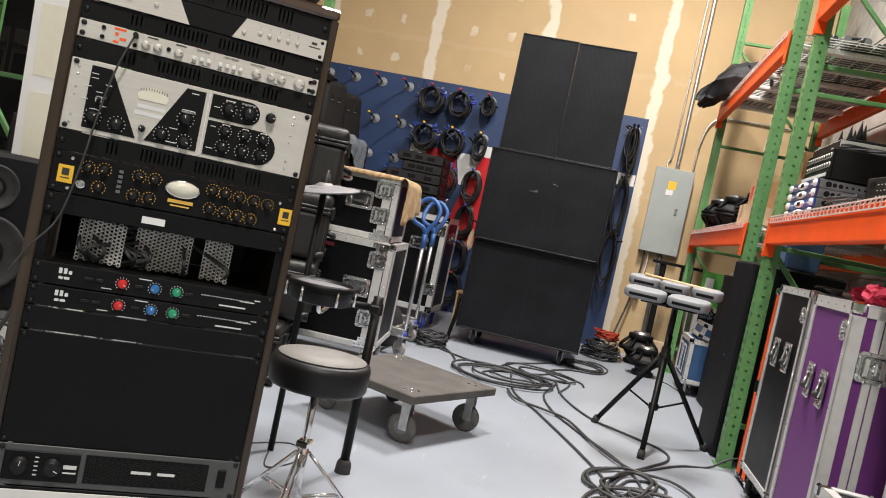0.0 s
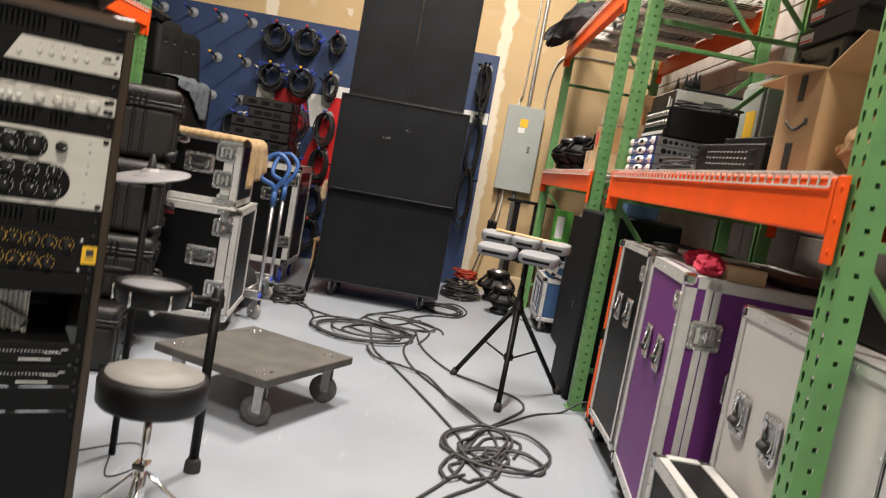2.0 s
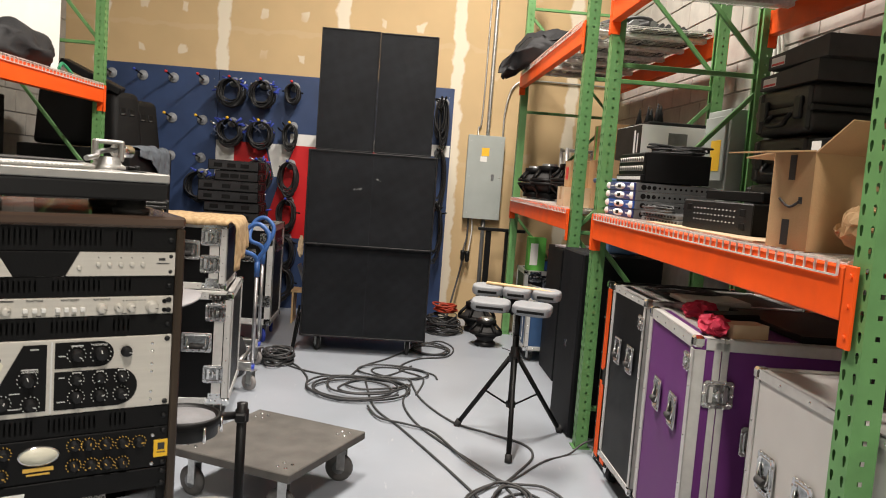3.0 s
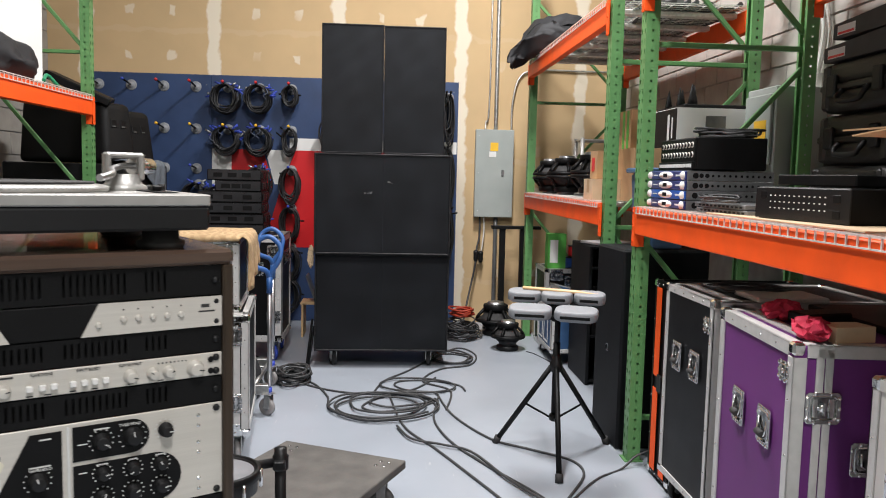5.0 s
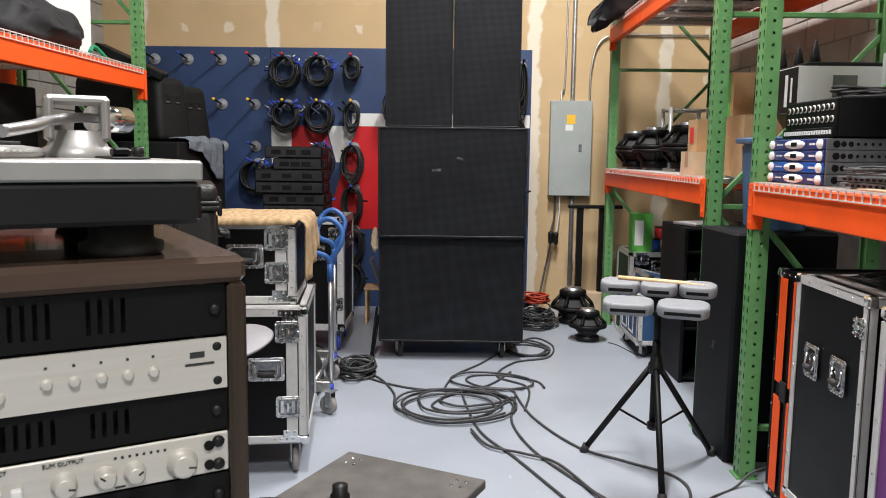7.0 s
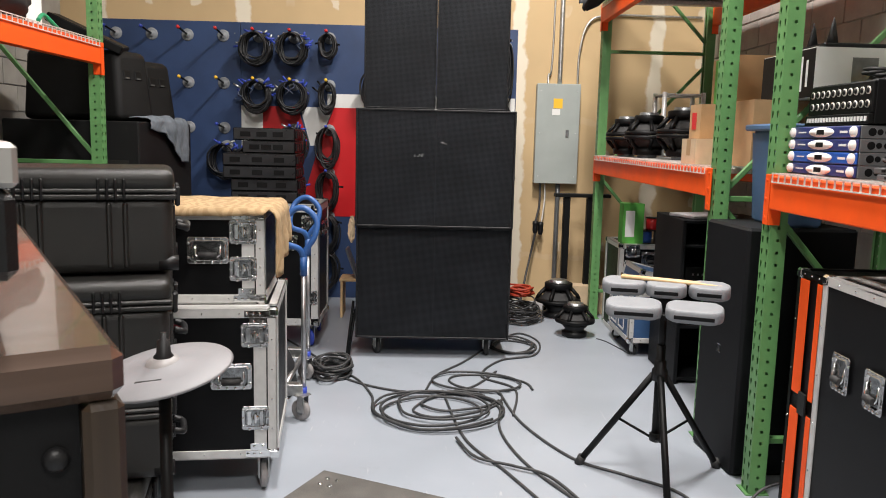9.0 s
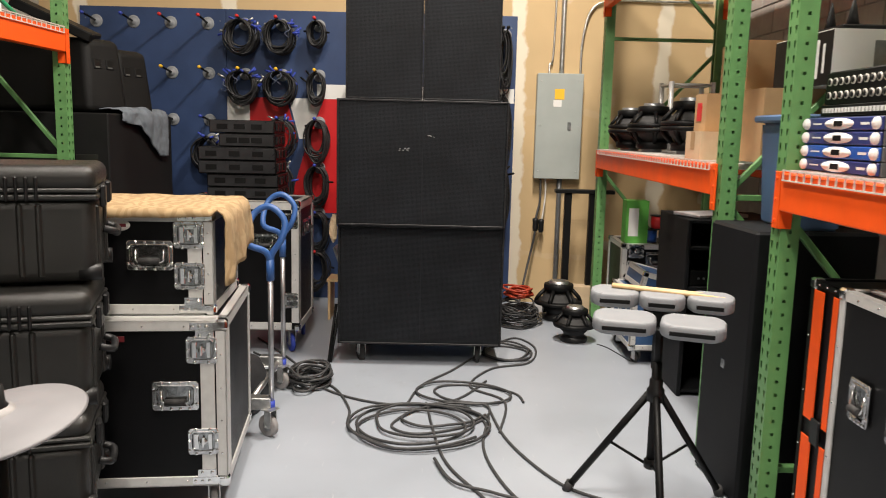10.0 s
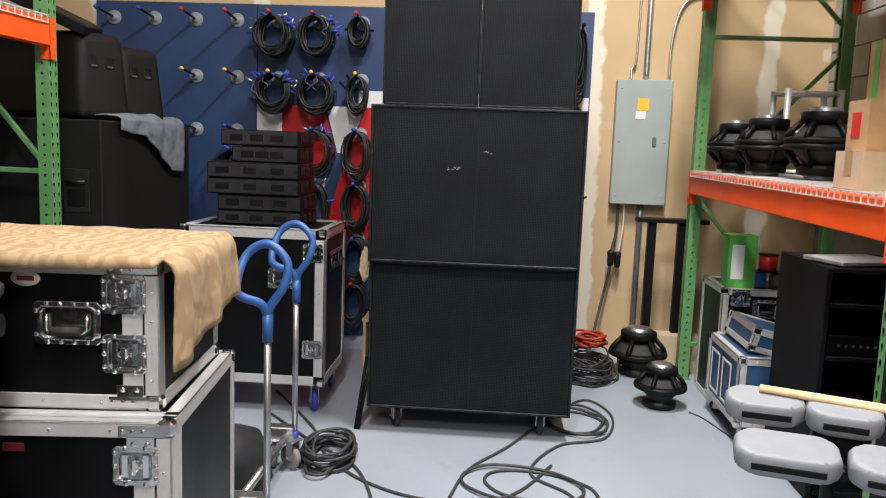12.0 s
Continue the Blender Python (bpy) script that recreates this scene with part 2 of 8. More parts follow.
def mat_drywall():
    """Bare tan drywall with pale taped seams every 1.22 m and filled screw heads."""
    m = mat("taped_drywall", (0.575, 0.41, 0.222), 0.85, scale=2.5, vary=0.05, bump=0.02, grain=80)
    nt = m.node_tree
    N, L = nt.nodes, nt.links
    b = N["Principled BSDF"]
    base = b.inputs["Base Color"].links[0].from_socket
    tc = N.new("ShaderNodeTexCoord")
    sep = N.new("ShaderNodeSeparateXYZ")
    L.new(tc.outputs["Object"], sep.inputs[0])
    nz = N.new("ShaderNodeTexNoise")
    nz.inputs["Scale"].default_value, nz.inputs["Detail"].default_value = 5, 5
    L.new(tc.outputs["Object"], nz.inputs["Vector"])

    def math_node(op, a, c):
        n = N.new("ShaderNodeMath")
        n.operation = op
        for i, v in enumerate((a, c)):
            if isinstance(v, (int, float)):
                n.inputs[i].default_value = v
            else:
                L.new(v, n.inputs[i])
        return n.outputs[0]

    wob = math_node("MULTIPLY", math_node("SUBTRACT", nz.outputs["Fac"], 0.5), 0.16)
    x = math_node("ADD", sep.outputs[0], wob)

    def band(coord, pitch, offset, half):
        f = math_node("PINGPONG", math_node("ADD", coord, offset), pitch / 2)
        n = N.new("ShaderNodeMapRange")
        n.inputs[1].default_value, n.inputs[2].default_value = half, half * 1.45
        n.inputs[3].default_value, n.inputs[4].default_value = 1, 0
        L.new(f, n.inputs[0])
        return n.outputs[0]

    seam = band(x, 1.22, -0.34, 0.05)
    z = math_node("ADD", sep.outputs[2], wob)
    spot = math_node("MULTIPLY", band(x, 0.4067, -0.34, 0.028), band(z, 0.42, -0.1, 0.035))
    n4 = N.new("ShaderNodeTexNoise")
    n4.inputs["Scale"].default_value = 1.7
    L.new(tc.outputs["Object"], n4.inputs["Vector"])
    keep = N.new("ShaderNodeMapRange")
    keep.inputs[1].default_value, keep.inputs[2].default_value = 0.42, 0.52
    L.new(n4.outputs["Fac"], keep.inputs[0])
    both = math_node("MAXIMUM", math_node("MULTIPLY", seam, 0.95), math_node("MULTIPLY", math_node("MULTIPLY", spot, keep.outputs[0]), 0.7))
    hs = band(z, 1.22, -0.42, 0.02)
    both = math_node("MAXIMUM", both, math_node("MULTIPLY", hs, 0.08))
    mx = N.new("ShaderNodeMix")
    mx.data_type = "RGBA"
    L.new(both, mx.inputs[0])
    L.new(base, mx.inputs[6])
    mx.inputs[7].default_value = (0.78, 0.70, 0.56, 1)
    L.new(mx.outputs[2], b.inputs["Base Color"])
    return m


def mat_grille():
    """Black perforated steel: fine dot pattern and pale dusty smears."""
    m = mat("perforated_black_grille", (0.0095, 0.0106, 0.013), 0.6, scale=4, vary=0.3, bump=0.05, grain=300, stain=0.6, stain_colour=(0.016, 0.017, 0.019), spec=0.18)
    nt = m.node_tree
    N, L = nt.nodes, nt.links
    b = N["Principled BSDF"]
    base = b.inputs["Base Color"].links[0].from_socket
    tc = N.new("ShaderNodeTexCoord")
    v = N.new("ShaderNodeTexVoronoi")
    v.inputs["Scale"].default_value, v.inputs["Randomness"].default_value = 130, 0.15
    L.new(tc.outputs["Object"], v.inputs["Vector"])
    r = N.new("ShaderNodeMapRange")
    r.inputs[1].default_value, r.inputs[2].default_value = 0.25, 0.5
    r.inputs[3].default_value, r.inputs[4].default_value = 0.15, 1.5
    L.new(v.outputs["Distance"], r.inputs[0])
    mx = N.new("ShaderNodeMix")
    mx.data_type, mx.blend_type = "RGBA", "MULTIPLY"
    mx.inputs[0].default_value = 1.0
    L.new(base, mx.inputs[6])
    L.new(r.outputs[0], mx.inputs[7])
    n5 = N.new("ShaderNodeTexNoise")
    n5.inputs["Scale"].default_value, n5.inputs["Detail"].default_value, n5.inputs["Roughness"].default_value = 9, 9, 0.75
    mp = N.new("ShaderNodeMapping")
    mp.inputs["Scale"].default_value, mp.inputs["Rotation"].default_value = (1, 1, 2.5), (0, 0.5, 0)
    L.new(tc.outputs["Object"], mp.inputs[0])
    L.new(mp.outputs[0], n5.inputs["Vector"])
    r5 = N.new("ShaderNodeMapRange")
    r5.inputs[1].default_value, r5.inputs[2].default_value, r5.inputs[4].default_value = 0.68, 0.8, 0.45
    L.new(n5.outputs["Fac"], r5.inputs[0])
    m5 = N.new("ShaderNodeMix")
    m5.data_type = "RGBA"
    L.new(r5.outputs[0], m5.inputs[0])
    L.new(mx.outputs[2], m5.inputs[6])
    m5.inputs[7].default_value = (0.08, 0.08, 0.082, 1)
    L.new(m5.outputs[2], b.inputs["Base Color"])
    return m


def mat_rug():
    """Tan woven rug with a pale swirling pattern."""
    m = mat("tan_woven_rug", (0.44, 0.305, 0.165), 0.95, scale=14, vary=0.12, bump=0.1, grain=350)
    nt = m.node_tree
    N, L = nt.nodes, nt.links
    b = N["Principled BSDF"]
    base = b.inputs["Base Color"].links[0].from_socket
    tc = N.new("ShaderNodeTexCoord")
    w = N.new("ShaderNodeTexWave")
    w.inputs["Scale"].default_value, w.inputs["Distortion"].default_value, w.inputs["Detail"].default_value, w.inputs["Detail Scale"].default_value = 7, 13, 2.0, 1.1
    L.new(tc.outputs["Object"], w.inputs["Vector"])
    r = N.new("ShaderNodeMapRange")
    r.inputs[1].default_value, r.inputs[2].default_value, r.inputs[4].default_value = 0.35, 0.75, 0.5
    L.new(w.outputs["Fac"], r.inputs[0])
    mx = N.new("ShaderNodeMix")
    mx.data_type = "RGBA"
    L.new(r.outputs[0], mx.inputs[0])
    L.new(base, mx.inputs[6])
    mx.inputs[7].default_value = (0.25, 0.155, 0.068, 1)
    L.new(mx.outputs[2], b.inputs["Base Color"])
    return m



def stretch(m, scale):
    """Stretch the grain of a material along one direction."""
    nt = m.node_tree
    tc = [n for n in nt.nodes if n.type == "TEX_COORD"][0]
    mp = nt.nodes.new("ShaderNodeMapping")
    mp.inputs["Scale"].default_value = scale
    for l in [l for l in nt.links if l.from_node == tc]:
        to = l.to_socket
        nt.links.remove(l)
        nt.links.new(mp.outputs[0], to)
    nt.links.new(tc.outputs["Object"], mp.inputs[0])


stretch(M_DARKWOOD, (3.0, 3.0, 0.12))
stretch(M_SILVER, (0.1, 1.0, 3.0))
stretch(M_WOODTOP, (0.12, 3.0, 3.0))
M_FLOOR, M_DRYWALL, M_RUG, M_PERF = mat_floor(), mat_drywall(), mat_rug(), mat_grille()

# ---- mesh helpers ----


def bx(bm, lo, hi, b=0.0):
    """A box from corner lo to corner hi with its edges cut by b."""
    lo, hi = Vector(lo), Vector(hi)
    b = min(b, 0.45 * min(hi - lo))
    mid, half = (lo + hi) / 2, (hi - lo) / 2
    if b <= 0:
        v = {(i, j, k): bm.verts.new(mid + Vector((half[0] * i, half[1] * j, half[2] * k))) for i in (-1, 1) for j in (-1, 1) for k in (-1, 1)}
        for a in range(3):
            p, q = (a + 1) % 3, (a + 2) % 3
            for s in (-1, 1):
                ring = []
                for e, f in ((-1, -1), (1, -1), (1, 1), (-1, 1)):
                    key = [0, 0, 0]
                    key[a], key[p], key[q] = s, e, f
                    ring.append(v[tuple(key)])
                bm.faces.new(ring if s > 0 else ring[::-1])
        return
    v = {}
    for i in (-1, 1):
        for j in (-1, 1):
            for k in (-1, 1):
                s = (i, j, k)
                for a in range(3):
                    v[s, a] = bm.verts.new(mid + Vector([s[c] * (half[c] - (0 if c == a else b)) for c in range(3)]))
    for a in range(3):
        p, q = (a + 1) % 3, (a + 2) % 3

        def key(sa, sp, sq):
            s = [0, 0, 0]
            s[a], s[p], s[q] = sa, sp, sq
            return tuple(s)

        for s in (-1, 1):
            ring = [v[key(s, e, f), a] for e, f in ((-1, -1), (1, -1), (1, 1), (-1, 1))]
            bm.faces.new(ring if s > 0 else ring[::-1])
        for e in (-1, 1):
            for f in (-1, 1):
                ring = [v[key(-1, e, f), p], v[key(1, e, f), p], v[key(1, e, f), q], v[key(-1, e, f), q]]
                bm.faces.new(ring if e * f > 0 else ring[::-1])
    for i in (-1, 1):
        for j in (-1, 1):
            for k in (-1, 1):
                ring = [v[(i, j, k), a] for a in range(3)]
                bm.faces.new(ring if i * j * k > 0 else ring[::-1])


def rounded(bm, lo, hi, r, seg=4):
    """A box with rounded edges."""
    first = len(bm.edges)
    bx(bm, lo, hi)
    bm.edges.ensure_lookup_table()
    done = bmesh.ops.bevel(bm, geom=bm.edges[first:], offset=r, segments=seg, profile=0.5, affect="EDGES")
    for f in done["faces"]:
        f.smooth = True


def frame_of(axis):
    z = Vector(axis).normalized()
    x = z.orthogonal().normalized()
    return x, z.cross(x), z


def cyl(bm, p, q, r, r2=None, seg=12, caps=True):
    """A cylinder or cone from p to q."""
    p, q = Vector(p), Vector(q)
    r2 = r if r2 is None else r2
    x, y, _ = frame_of(q - p)
    rings = []
    for c, rad in ((p, r), (q, r2)):
        rings.append([bm.verts.new(c + (x * math.cos(a) + y * math.sin(a)) * rad) for a in (2 * math.pi * i / seg for i in range(seg))])
    for i in range(seg):
        j = (i + 1) % seg
        f = bm.faces.new((rings[0][i], rings[0][j], rings[1][j], rings[1][i]))
        f.smooth = True
    if caps:
        bm.faces.new(rings[0][::-1])
        bm.faces.new(rings[1])


def lathe(bm, profile, origin=(0, 0, 0), axis=(0, 0, 1), seg=32, smooth=True):
    """A turned body: profile of (radius, height) along axis."""
    o = Vector(origin)
    x, y, z = frame_of(axis)
    rings = []
    for r, h in profile:
        if r < 1e-6:
            rings.append([bm.verts.new(o + z * h)])
        else:
            rings.append([bm.verts.new(o + z * h + (x * math.cos(a) + y * math.sin(a)) * r) for a in (2 * math.pi * i / seg for i in range(seg))])
    for a, b in zip(rings, rings[1:]):
        for i in range(seg):
            j = (i + 1) % seg
            ring = [a[i % len(a)], a[j % len(a)], b[j % len(b)], b[i % len(b)]]
            ring = list(dict.fromkeys(ring))
            if len(ring) > 2:
                f = bm.faces.new(ring)
                f.smooth = smooth


def prism(bm, pts, p, q):
    """The outline pts (pairs) swept from height p to q along z."""
    a = [bm.verts.new((x, y, p)) for x, y in pts]
    b = [bm.verts.new((x, y, q)) for x, y in pts]
    n = len(pts)
    bm.faces.new(a[::-1])
    bm.faces.new(b)
    for i in range(n):
        j = (i + 1) % n
        bm.faces.new((a[i], a[j], b[j], b[i]))


def smooth_line(pts, closed=False, steps=6):
    """A Catmull-Rom line through the points."""
    P = [Vector(p) for p in pts]
    n = len(P)
    out = []
    for i in range(n if closed else n - 1):
        a, b, c, d = (P[(i + k) % n] if closed else P[min(max(i + k, 0), n - 1)] for k in (-1, 0, 1, 2))
        for s in range(steps):
            t = s / steps
            out.append(0.5 * ((2 * b) + (c - a) * t + (2 * a - 5 * b + 4 * c - d) * t * t + (3 * b - a - 3 * c + d) * t ** 3))
    if not closed:
        out.append(P[-1])
    return out


def tube(bm, pts, r, seg=8, closed=False):
    """A round tube along a line."""
    pts = [Vector(p) for p in pts]
    n = len(pts)
    x = None
    rings = []
    for i, p in enumerate(pts):
        a = pts[(i - 1) % n] if closed or i > 0 else pts[i]
        b = pts[(i + 1) % n] if closed or i < n - 1 else pts[i]
        d = (b - a)
        d = d.normalized() if d.length > 1e-9 else Vector((0, 0, 1))
        x = d.orthogonal().normalized() if x is None else (x - d * x.dot(d)).normalized()
        y = d.cross(x)
        rings.append([bm.verts.new(p + (x * math.cos(t) + y * math.sin(t)) * r) for t in (2 * math.pi * k / seg for k in range(seg))])
    for i in range(n if closed else n - 1):
        a, b = rings[i], rings[(i + 1) % n]
        for k in range(seg):
            m = (k + 1) % seg
            f = bm.faces.new((a[k], a[m], b[m], b[k]))
            f.smooth = True
    if not closed:
        bm.faces.new(rings[0][::-1])
        bm.faces.new(rings[-1])


def put(bm, m, first=0):
    """Move the vertices made since index first by the matrix m."""
    bm.verts.ensure_lookup_table()
    for v in bm.verts[first:]:
        v.co = m @ v.co


def mesh_of(name, bm, material):
    bmesh.ops.recalc_face_normals(bm, faces=bm.faces)
    me = bpy.data.meshes.new(name)
    bm.to_mesh(me)
    bm.free()
    me.materials.append(material)
    return me


def part(name, bm, material, parent, label="", m=None):
    """One mesh under a thing or a part; bm may also be a mesh that is shared."""
    ob = new(name, bm if isinstance(bm, bpy.types.Mesh) else mesh_of(name, bm, material))
    ob.parent = parent
    if m is not None:
        ob.matrix_basis = m
    if label:
        tagged(ob, label)
    return ob


def thing(name, m, label, category, group="", kind=""):
    ob = new(name)
    ob.empty_display_size = 0.1
    ob.matrix_world = m
    return tagged(ob, label, category, group, kind)


def solid(name, bm, material, label, category, group="", kind="", m=None):
    ob = new(name, mesh_of(name, bm, material))
    if m is not None:
        ob.matrix_world = m
    return tagged(ob, label, category, group, kind)


def B(*boxes, b=0.0):
    """A bmesh of boxes, each given as lo, hi."""
    bm = bmesh.new()
    for lo, hi in boxes:
        bx(bm, lo, hi, b)
    return bm


def text_mesh(words, size, material, parent, m, name="lettering", extrude=0.0004):
    cu = bpy.data.curves.new(name, "FONT")
    cu.body, cu.size, cu.extrude, cu.align_x, cu.align_y = words, size, extrude, "CENTER", "CENTER"
    tmp = bpy.data.objects.new(name, cu)
    scene.collection.objects.link(tmp)
    bpy.context.view_layer.update()
    me = bpy.data.meshes.new_from_object(tmp.evaluated_get(bpy.context.evaluated_depsgraph_get()))
    bpy.data.objects.remove(tmp)
    me.materials.clear()
    me.materials.append(material)
    ob = new(name, me)
    ob.parent = parent
    ob.matrix_basis = m
    return ob

# ---- the room ----
XL, XR, YB, YF, ZC = -3.68, 1.97, 8.38, -4.0, 5.3

solid("floor", B(((XL - 0.2, YF - 0.2, -0.15), (XR + 0.2, YB + 0.2, 0.0))), M_FLOOR, "grey painted concrete floor, scuffed and semi-gloss", "floor", kind="structure")
solid("wall_north", B(((XL - 0.2, YB, 0.0), (XR + 0.2, YB + 0.2, ZC))), M_DRYWALL, "unpainted tan drywall with pale taped seams and filled screw holes", "wall", kind="structure")
wall_e = solid("wall_east", B(((XR + 0.012, YF, 0.0), (XR + 0.2, YB, ZC))), M_MORTAR, "painted grey concrete block wall behind the racking", "wall", kind="structure")
wall_w = solid("wall_west", B(((XL - 0.2, YF, 0.0), (XL - 0.012, YB, ZC))), M_MORTAR, "painted grey concrete block wall", "wall", kind="structure")
# South wall and ceiling are unseen; their grey limits the bounced light.
solid("unseen_wall_south", B(((XL - 0.2, YF - 0.2, 0.0), (XR + 0.2, YF, ZC))), M_EGREY, "unseen grey wall added to close the room", "wall", kind="structure")
solid("ceiling", B(((XL - 0.2, YF - 0.2, ZC), (XR + 0.2, YB + 0.2, ZC + 0.15))), M_CEIL, "unseen grey ceiling, its dark tone holding down bounced light", "ceiling", kind="structure")

# ---- sound system stack ----


def castor(parent, x, y, z0, r=0.045, turn=0, wheel_mat=None, drop=None):
    """A swivel castor under z0; its axle hangs drop below."""
    a = drop or r * 1.12
    bm = B(((-0.035, -0.03, -0.006), (0.035, 0.03, 0)), b=0.002)
    bx(bm, (-0.022, -0.02, -a - 0.008), (-0.018, 0.02, -0.006))
    bx(bm, (0.018, -0.02, -a - 0.008), (0.022, 0.02, -0.006))
    cyl(bm, (-0.026, 0.012, -a), (0.026, 0.012, -a), 0.007, seg=8)
    c = part("castor", bm, M_ZINC, parent, m=pose(x, y, z0, 0, 0, turn))
    w = bmesh.new()
    lathe(w, [(0.0, -0.014), (r * 0.8, -0.014), (r, -0.009), (r, 0.009), (r * 0.8, 0.014), (0, 0.014)], origin=(0, 0.012, -a), axis=(1, 0, 0), seg=20)
    wh = part("wheel", w, wheel_mat or M_RUBBER, c)
    hb = bmesh.new()
    lathe(hb, [(0.0, -0.0165), (r * 0.42, -0.0165), (r * 0.48, -0.0142), (r * 0.48, 0.0142), (r * 0.42, 0.0165), (0, 0.0165)], origin=(0, 0.012, -a), axis=(1, 0, 0), seg=16)
    part("hub", hb, M_STEELGREY, c)
    return c


def subwoofer(m, w, h, d, castors, label, seam=True, logo=True):
    t = thing("subwoofer", m, label, "subwoofer", "stacked loudspeakers")
    bm = bmesh.new()
    e = 0.022
    bx(bm, (0, 0.012, 0), (e, d, h), 0.006)
    bx(bm, (w - e, 0.012, 0), (w, d, h), 0.006)
    bx(bm, (e, 0.012, 0), (w - e, d, e), 0.004)
    bx(bm, (e, 0.012, h - e), (w - e, d, h), 0.004)
    bx(bm, (e, d - e, e), (w - e, d - 0.002, h - e))
    bx(bm, (e, 0.04, e), (w - e, 0.06, h - e))
    part("cabinet", bm, M_CABINET, t)
    g = bmesh.new()
    bx(g, (0.012, 0.0, 0.012), (w - 0.012, 0.011, h - 0.012), 0.004)
    gr = part("grille", g, M_PERF, t, "black perforated steel grille")
    part("grille_seam", B(((w / 2 - 0.003, -0.0012, 0.014), (w / 2 + 0.003, 0.0008, h - 0.014)), b=0.0008), M_GRILLE, gr)
    f = bmesh.new()
    for lo, hi in (((0, -0.006, 0), (0.013, 0.012, h)), ((w - 0.013, -0.006, 0), (w, 0.012, h)), ((0.013, -0.006, 0), (w - 0.013, 0.012, 0.013)), ((0.013, -0.006, h - 0.013), (w - 0.013, 0.012, h))):
        bx(f, lo, hi, 0.003)
    part("front_frame", f, M_WORNEDGE, t)
    for x in (0.03, w / 2, w - 0.03):
        for z in (0.03, h - 0.03):
            s = bmesh.new()
            cyl(s, (x, -0.003, z), (x, 0.001, z), 0.005, seg=8)
            part("screw", s, M_BLACK, t)
    if logo:
        r = random.Random(4)
        for cx, cz, n in ((w * 0.385, h * 0.615, 14), (w * 0.545, h * 0.72, 7)):
            l = bmesh.new()
            for i in range(n):
                px, pz = cx + r.uniform(-0.03, 0.03) * n / 12, cz + r.uniform(-0.009, 0.009)
                bx(l, (px, -0.0015, pz), (px + r.uniform(0.004, 0.012), 0.0005, pz + 0.003))
            part("scuff", l, M_ZINC, t, "scraped bare metal spot")
    if castors:
        for x in (0.14, w - 0.14):
            for y in (0.1, d - 0.1):
                castor(t, x, y, 0, 0.06, turn=random.uniform(-40, 40), drop=m.translation.z - 0.06)
    return t


subwoofer(pose(-0.925, 6.405, 0.135), 1.03, 0.755, 0.72, True, "black double subwoofer on castors, lowest of the stack", logo=False)
subwoofer(pose(-0.928, 6.35, 0.893), 1.03, 0.76, 0.75, False, "black double subwoofer with scraped grille in the stack")


def top_speaker(m, w, h, d, label):
    t = thing("loudspeaker", m, label, "loudspeaker", "stacked loudspeakers")
    bm = bmesh.new()
    a = [bm.verts.new(v) for v in ((0, 0.012, 0), (w, 0.012, 0), (w - 0.07, d, 0), (0.07, d, 0))]
    b = [bm.verts.new(v.co + Vector((0, 0, h))) for v in a]
    bm.faces.new(a)
    bm.faces.new(b)
    for i in range(4):
        bm.faces.new((a[i], a[(i + 1) % 4], b[(i + 1) % 4], b[i]))
    bmesh.ops.bevel(bm, geom=list(bm.edges), offset=0.006, segments=2, affect="EDGES")
    part("cabinet", bm, M_CABINET, t)
    part("grille", B(((0.008, 0.0, 0.008), (w - 0.008, 0.013, h - 0.008)), b=0.003), M_PERF, t)
    f = bmesh.new()
    for lo, hi in (((0, -0.004, 0), (0.009, 0.012, h)), ((w - 0.009, -0.004, 0), (w, 0.012, h)), ((0.009, -0.004, 0), (w - 0.009, 0.012, 0.009)), ((0.009, -0.004, h - 0.009), (w - 0.009, 0.012, h))):
        bx(f, lo, hi, 0.002)
    part("front_frame", f, M_WORNEDGE, t)
    return t


top_speaker(pose(-0.882, 6.40, 1.657), 0.463, 0.955, 0.6, "tall black three-way loudspeaker cabinet standing on the subwoofers")
top_speaker(pose(-0.4175, 6.40, 1.657, 0, 0, -1.0), 0.463, 0.95, 0.6, "tall black three-way loudspeaker cabinet standing on the subwoofers")

# ---- pallet racking ----
PITCH = 0.0508


def holed_strip(bm, origin, ax, up, width, holes, n):
    """A strip along up of n cells of PITCH, each with its holes: (centre across, outline of 8 points)."""
    o, ax, up = Vector(origin), Vector(ax), Vector(up)
    cells = len(holes)
    cw = width / cells
    for i in range(n):
        for c, (cx, cz, outline) in enumerate(holes):
            x0, x1, z0, z1 = c * cw, (c + 1) * cw, i * PITCH, (i + 1) * PITCH
            xm, zm = (x0 + x1) / 2, (z0 + z1) / 2
            rim = [(x0, z0), (xm, z0), (x1, z0), (x1, zm), (x1, z1), (xm, z1), (x0, z1), (x0, zm)]
            a = [bm.verts.new(o + ax * x + up * z) for x, z in rim]
            b = [bm.verts.new(o + ax * (xm + cx + x) + up * (zm + cz + z)) for x, z in outline]
            for k in range(8):
                bm.faces.new((a[k], a[(k + 1) % 8], b[(k + 1) % 8], b[k]))


SQUARE = [(-0.006, -0.006), (0, -0.006), (0.006, -0.006), (0.006, 0), (0.006, 0.006), (0, 0.006), (-0.006, 0.006), (-0.006, 0)]
TEAR = [(-0.003, -0.014), (0, -0.015), (0.003, -0.014), (0.0075, 0.004), (0.006, 0.011), (0, 0.0135), (-0.006, 0.011), (-0.0075, 0.004)]


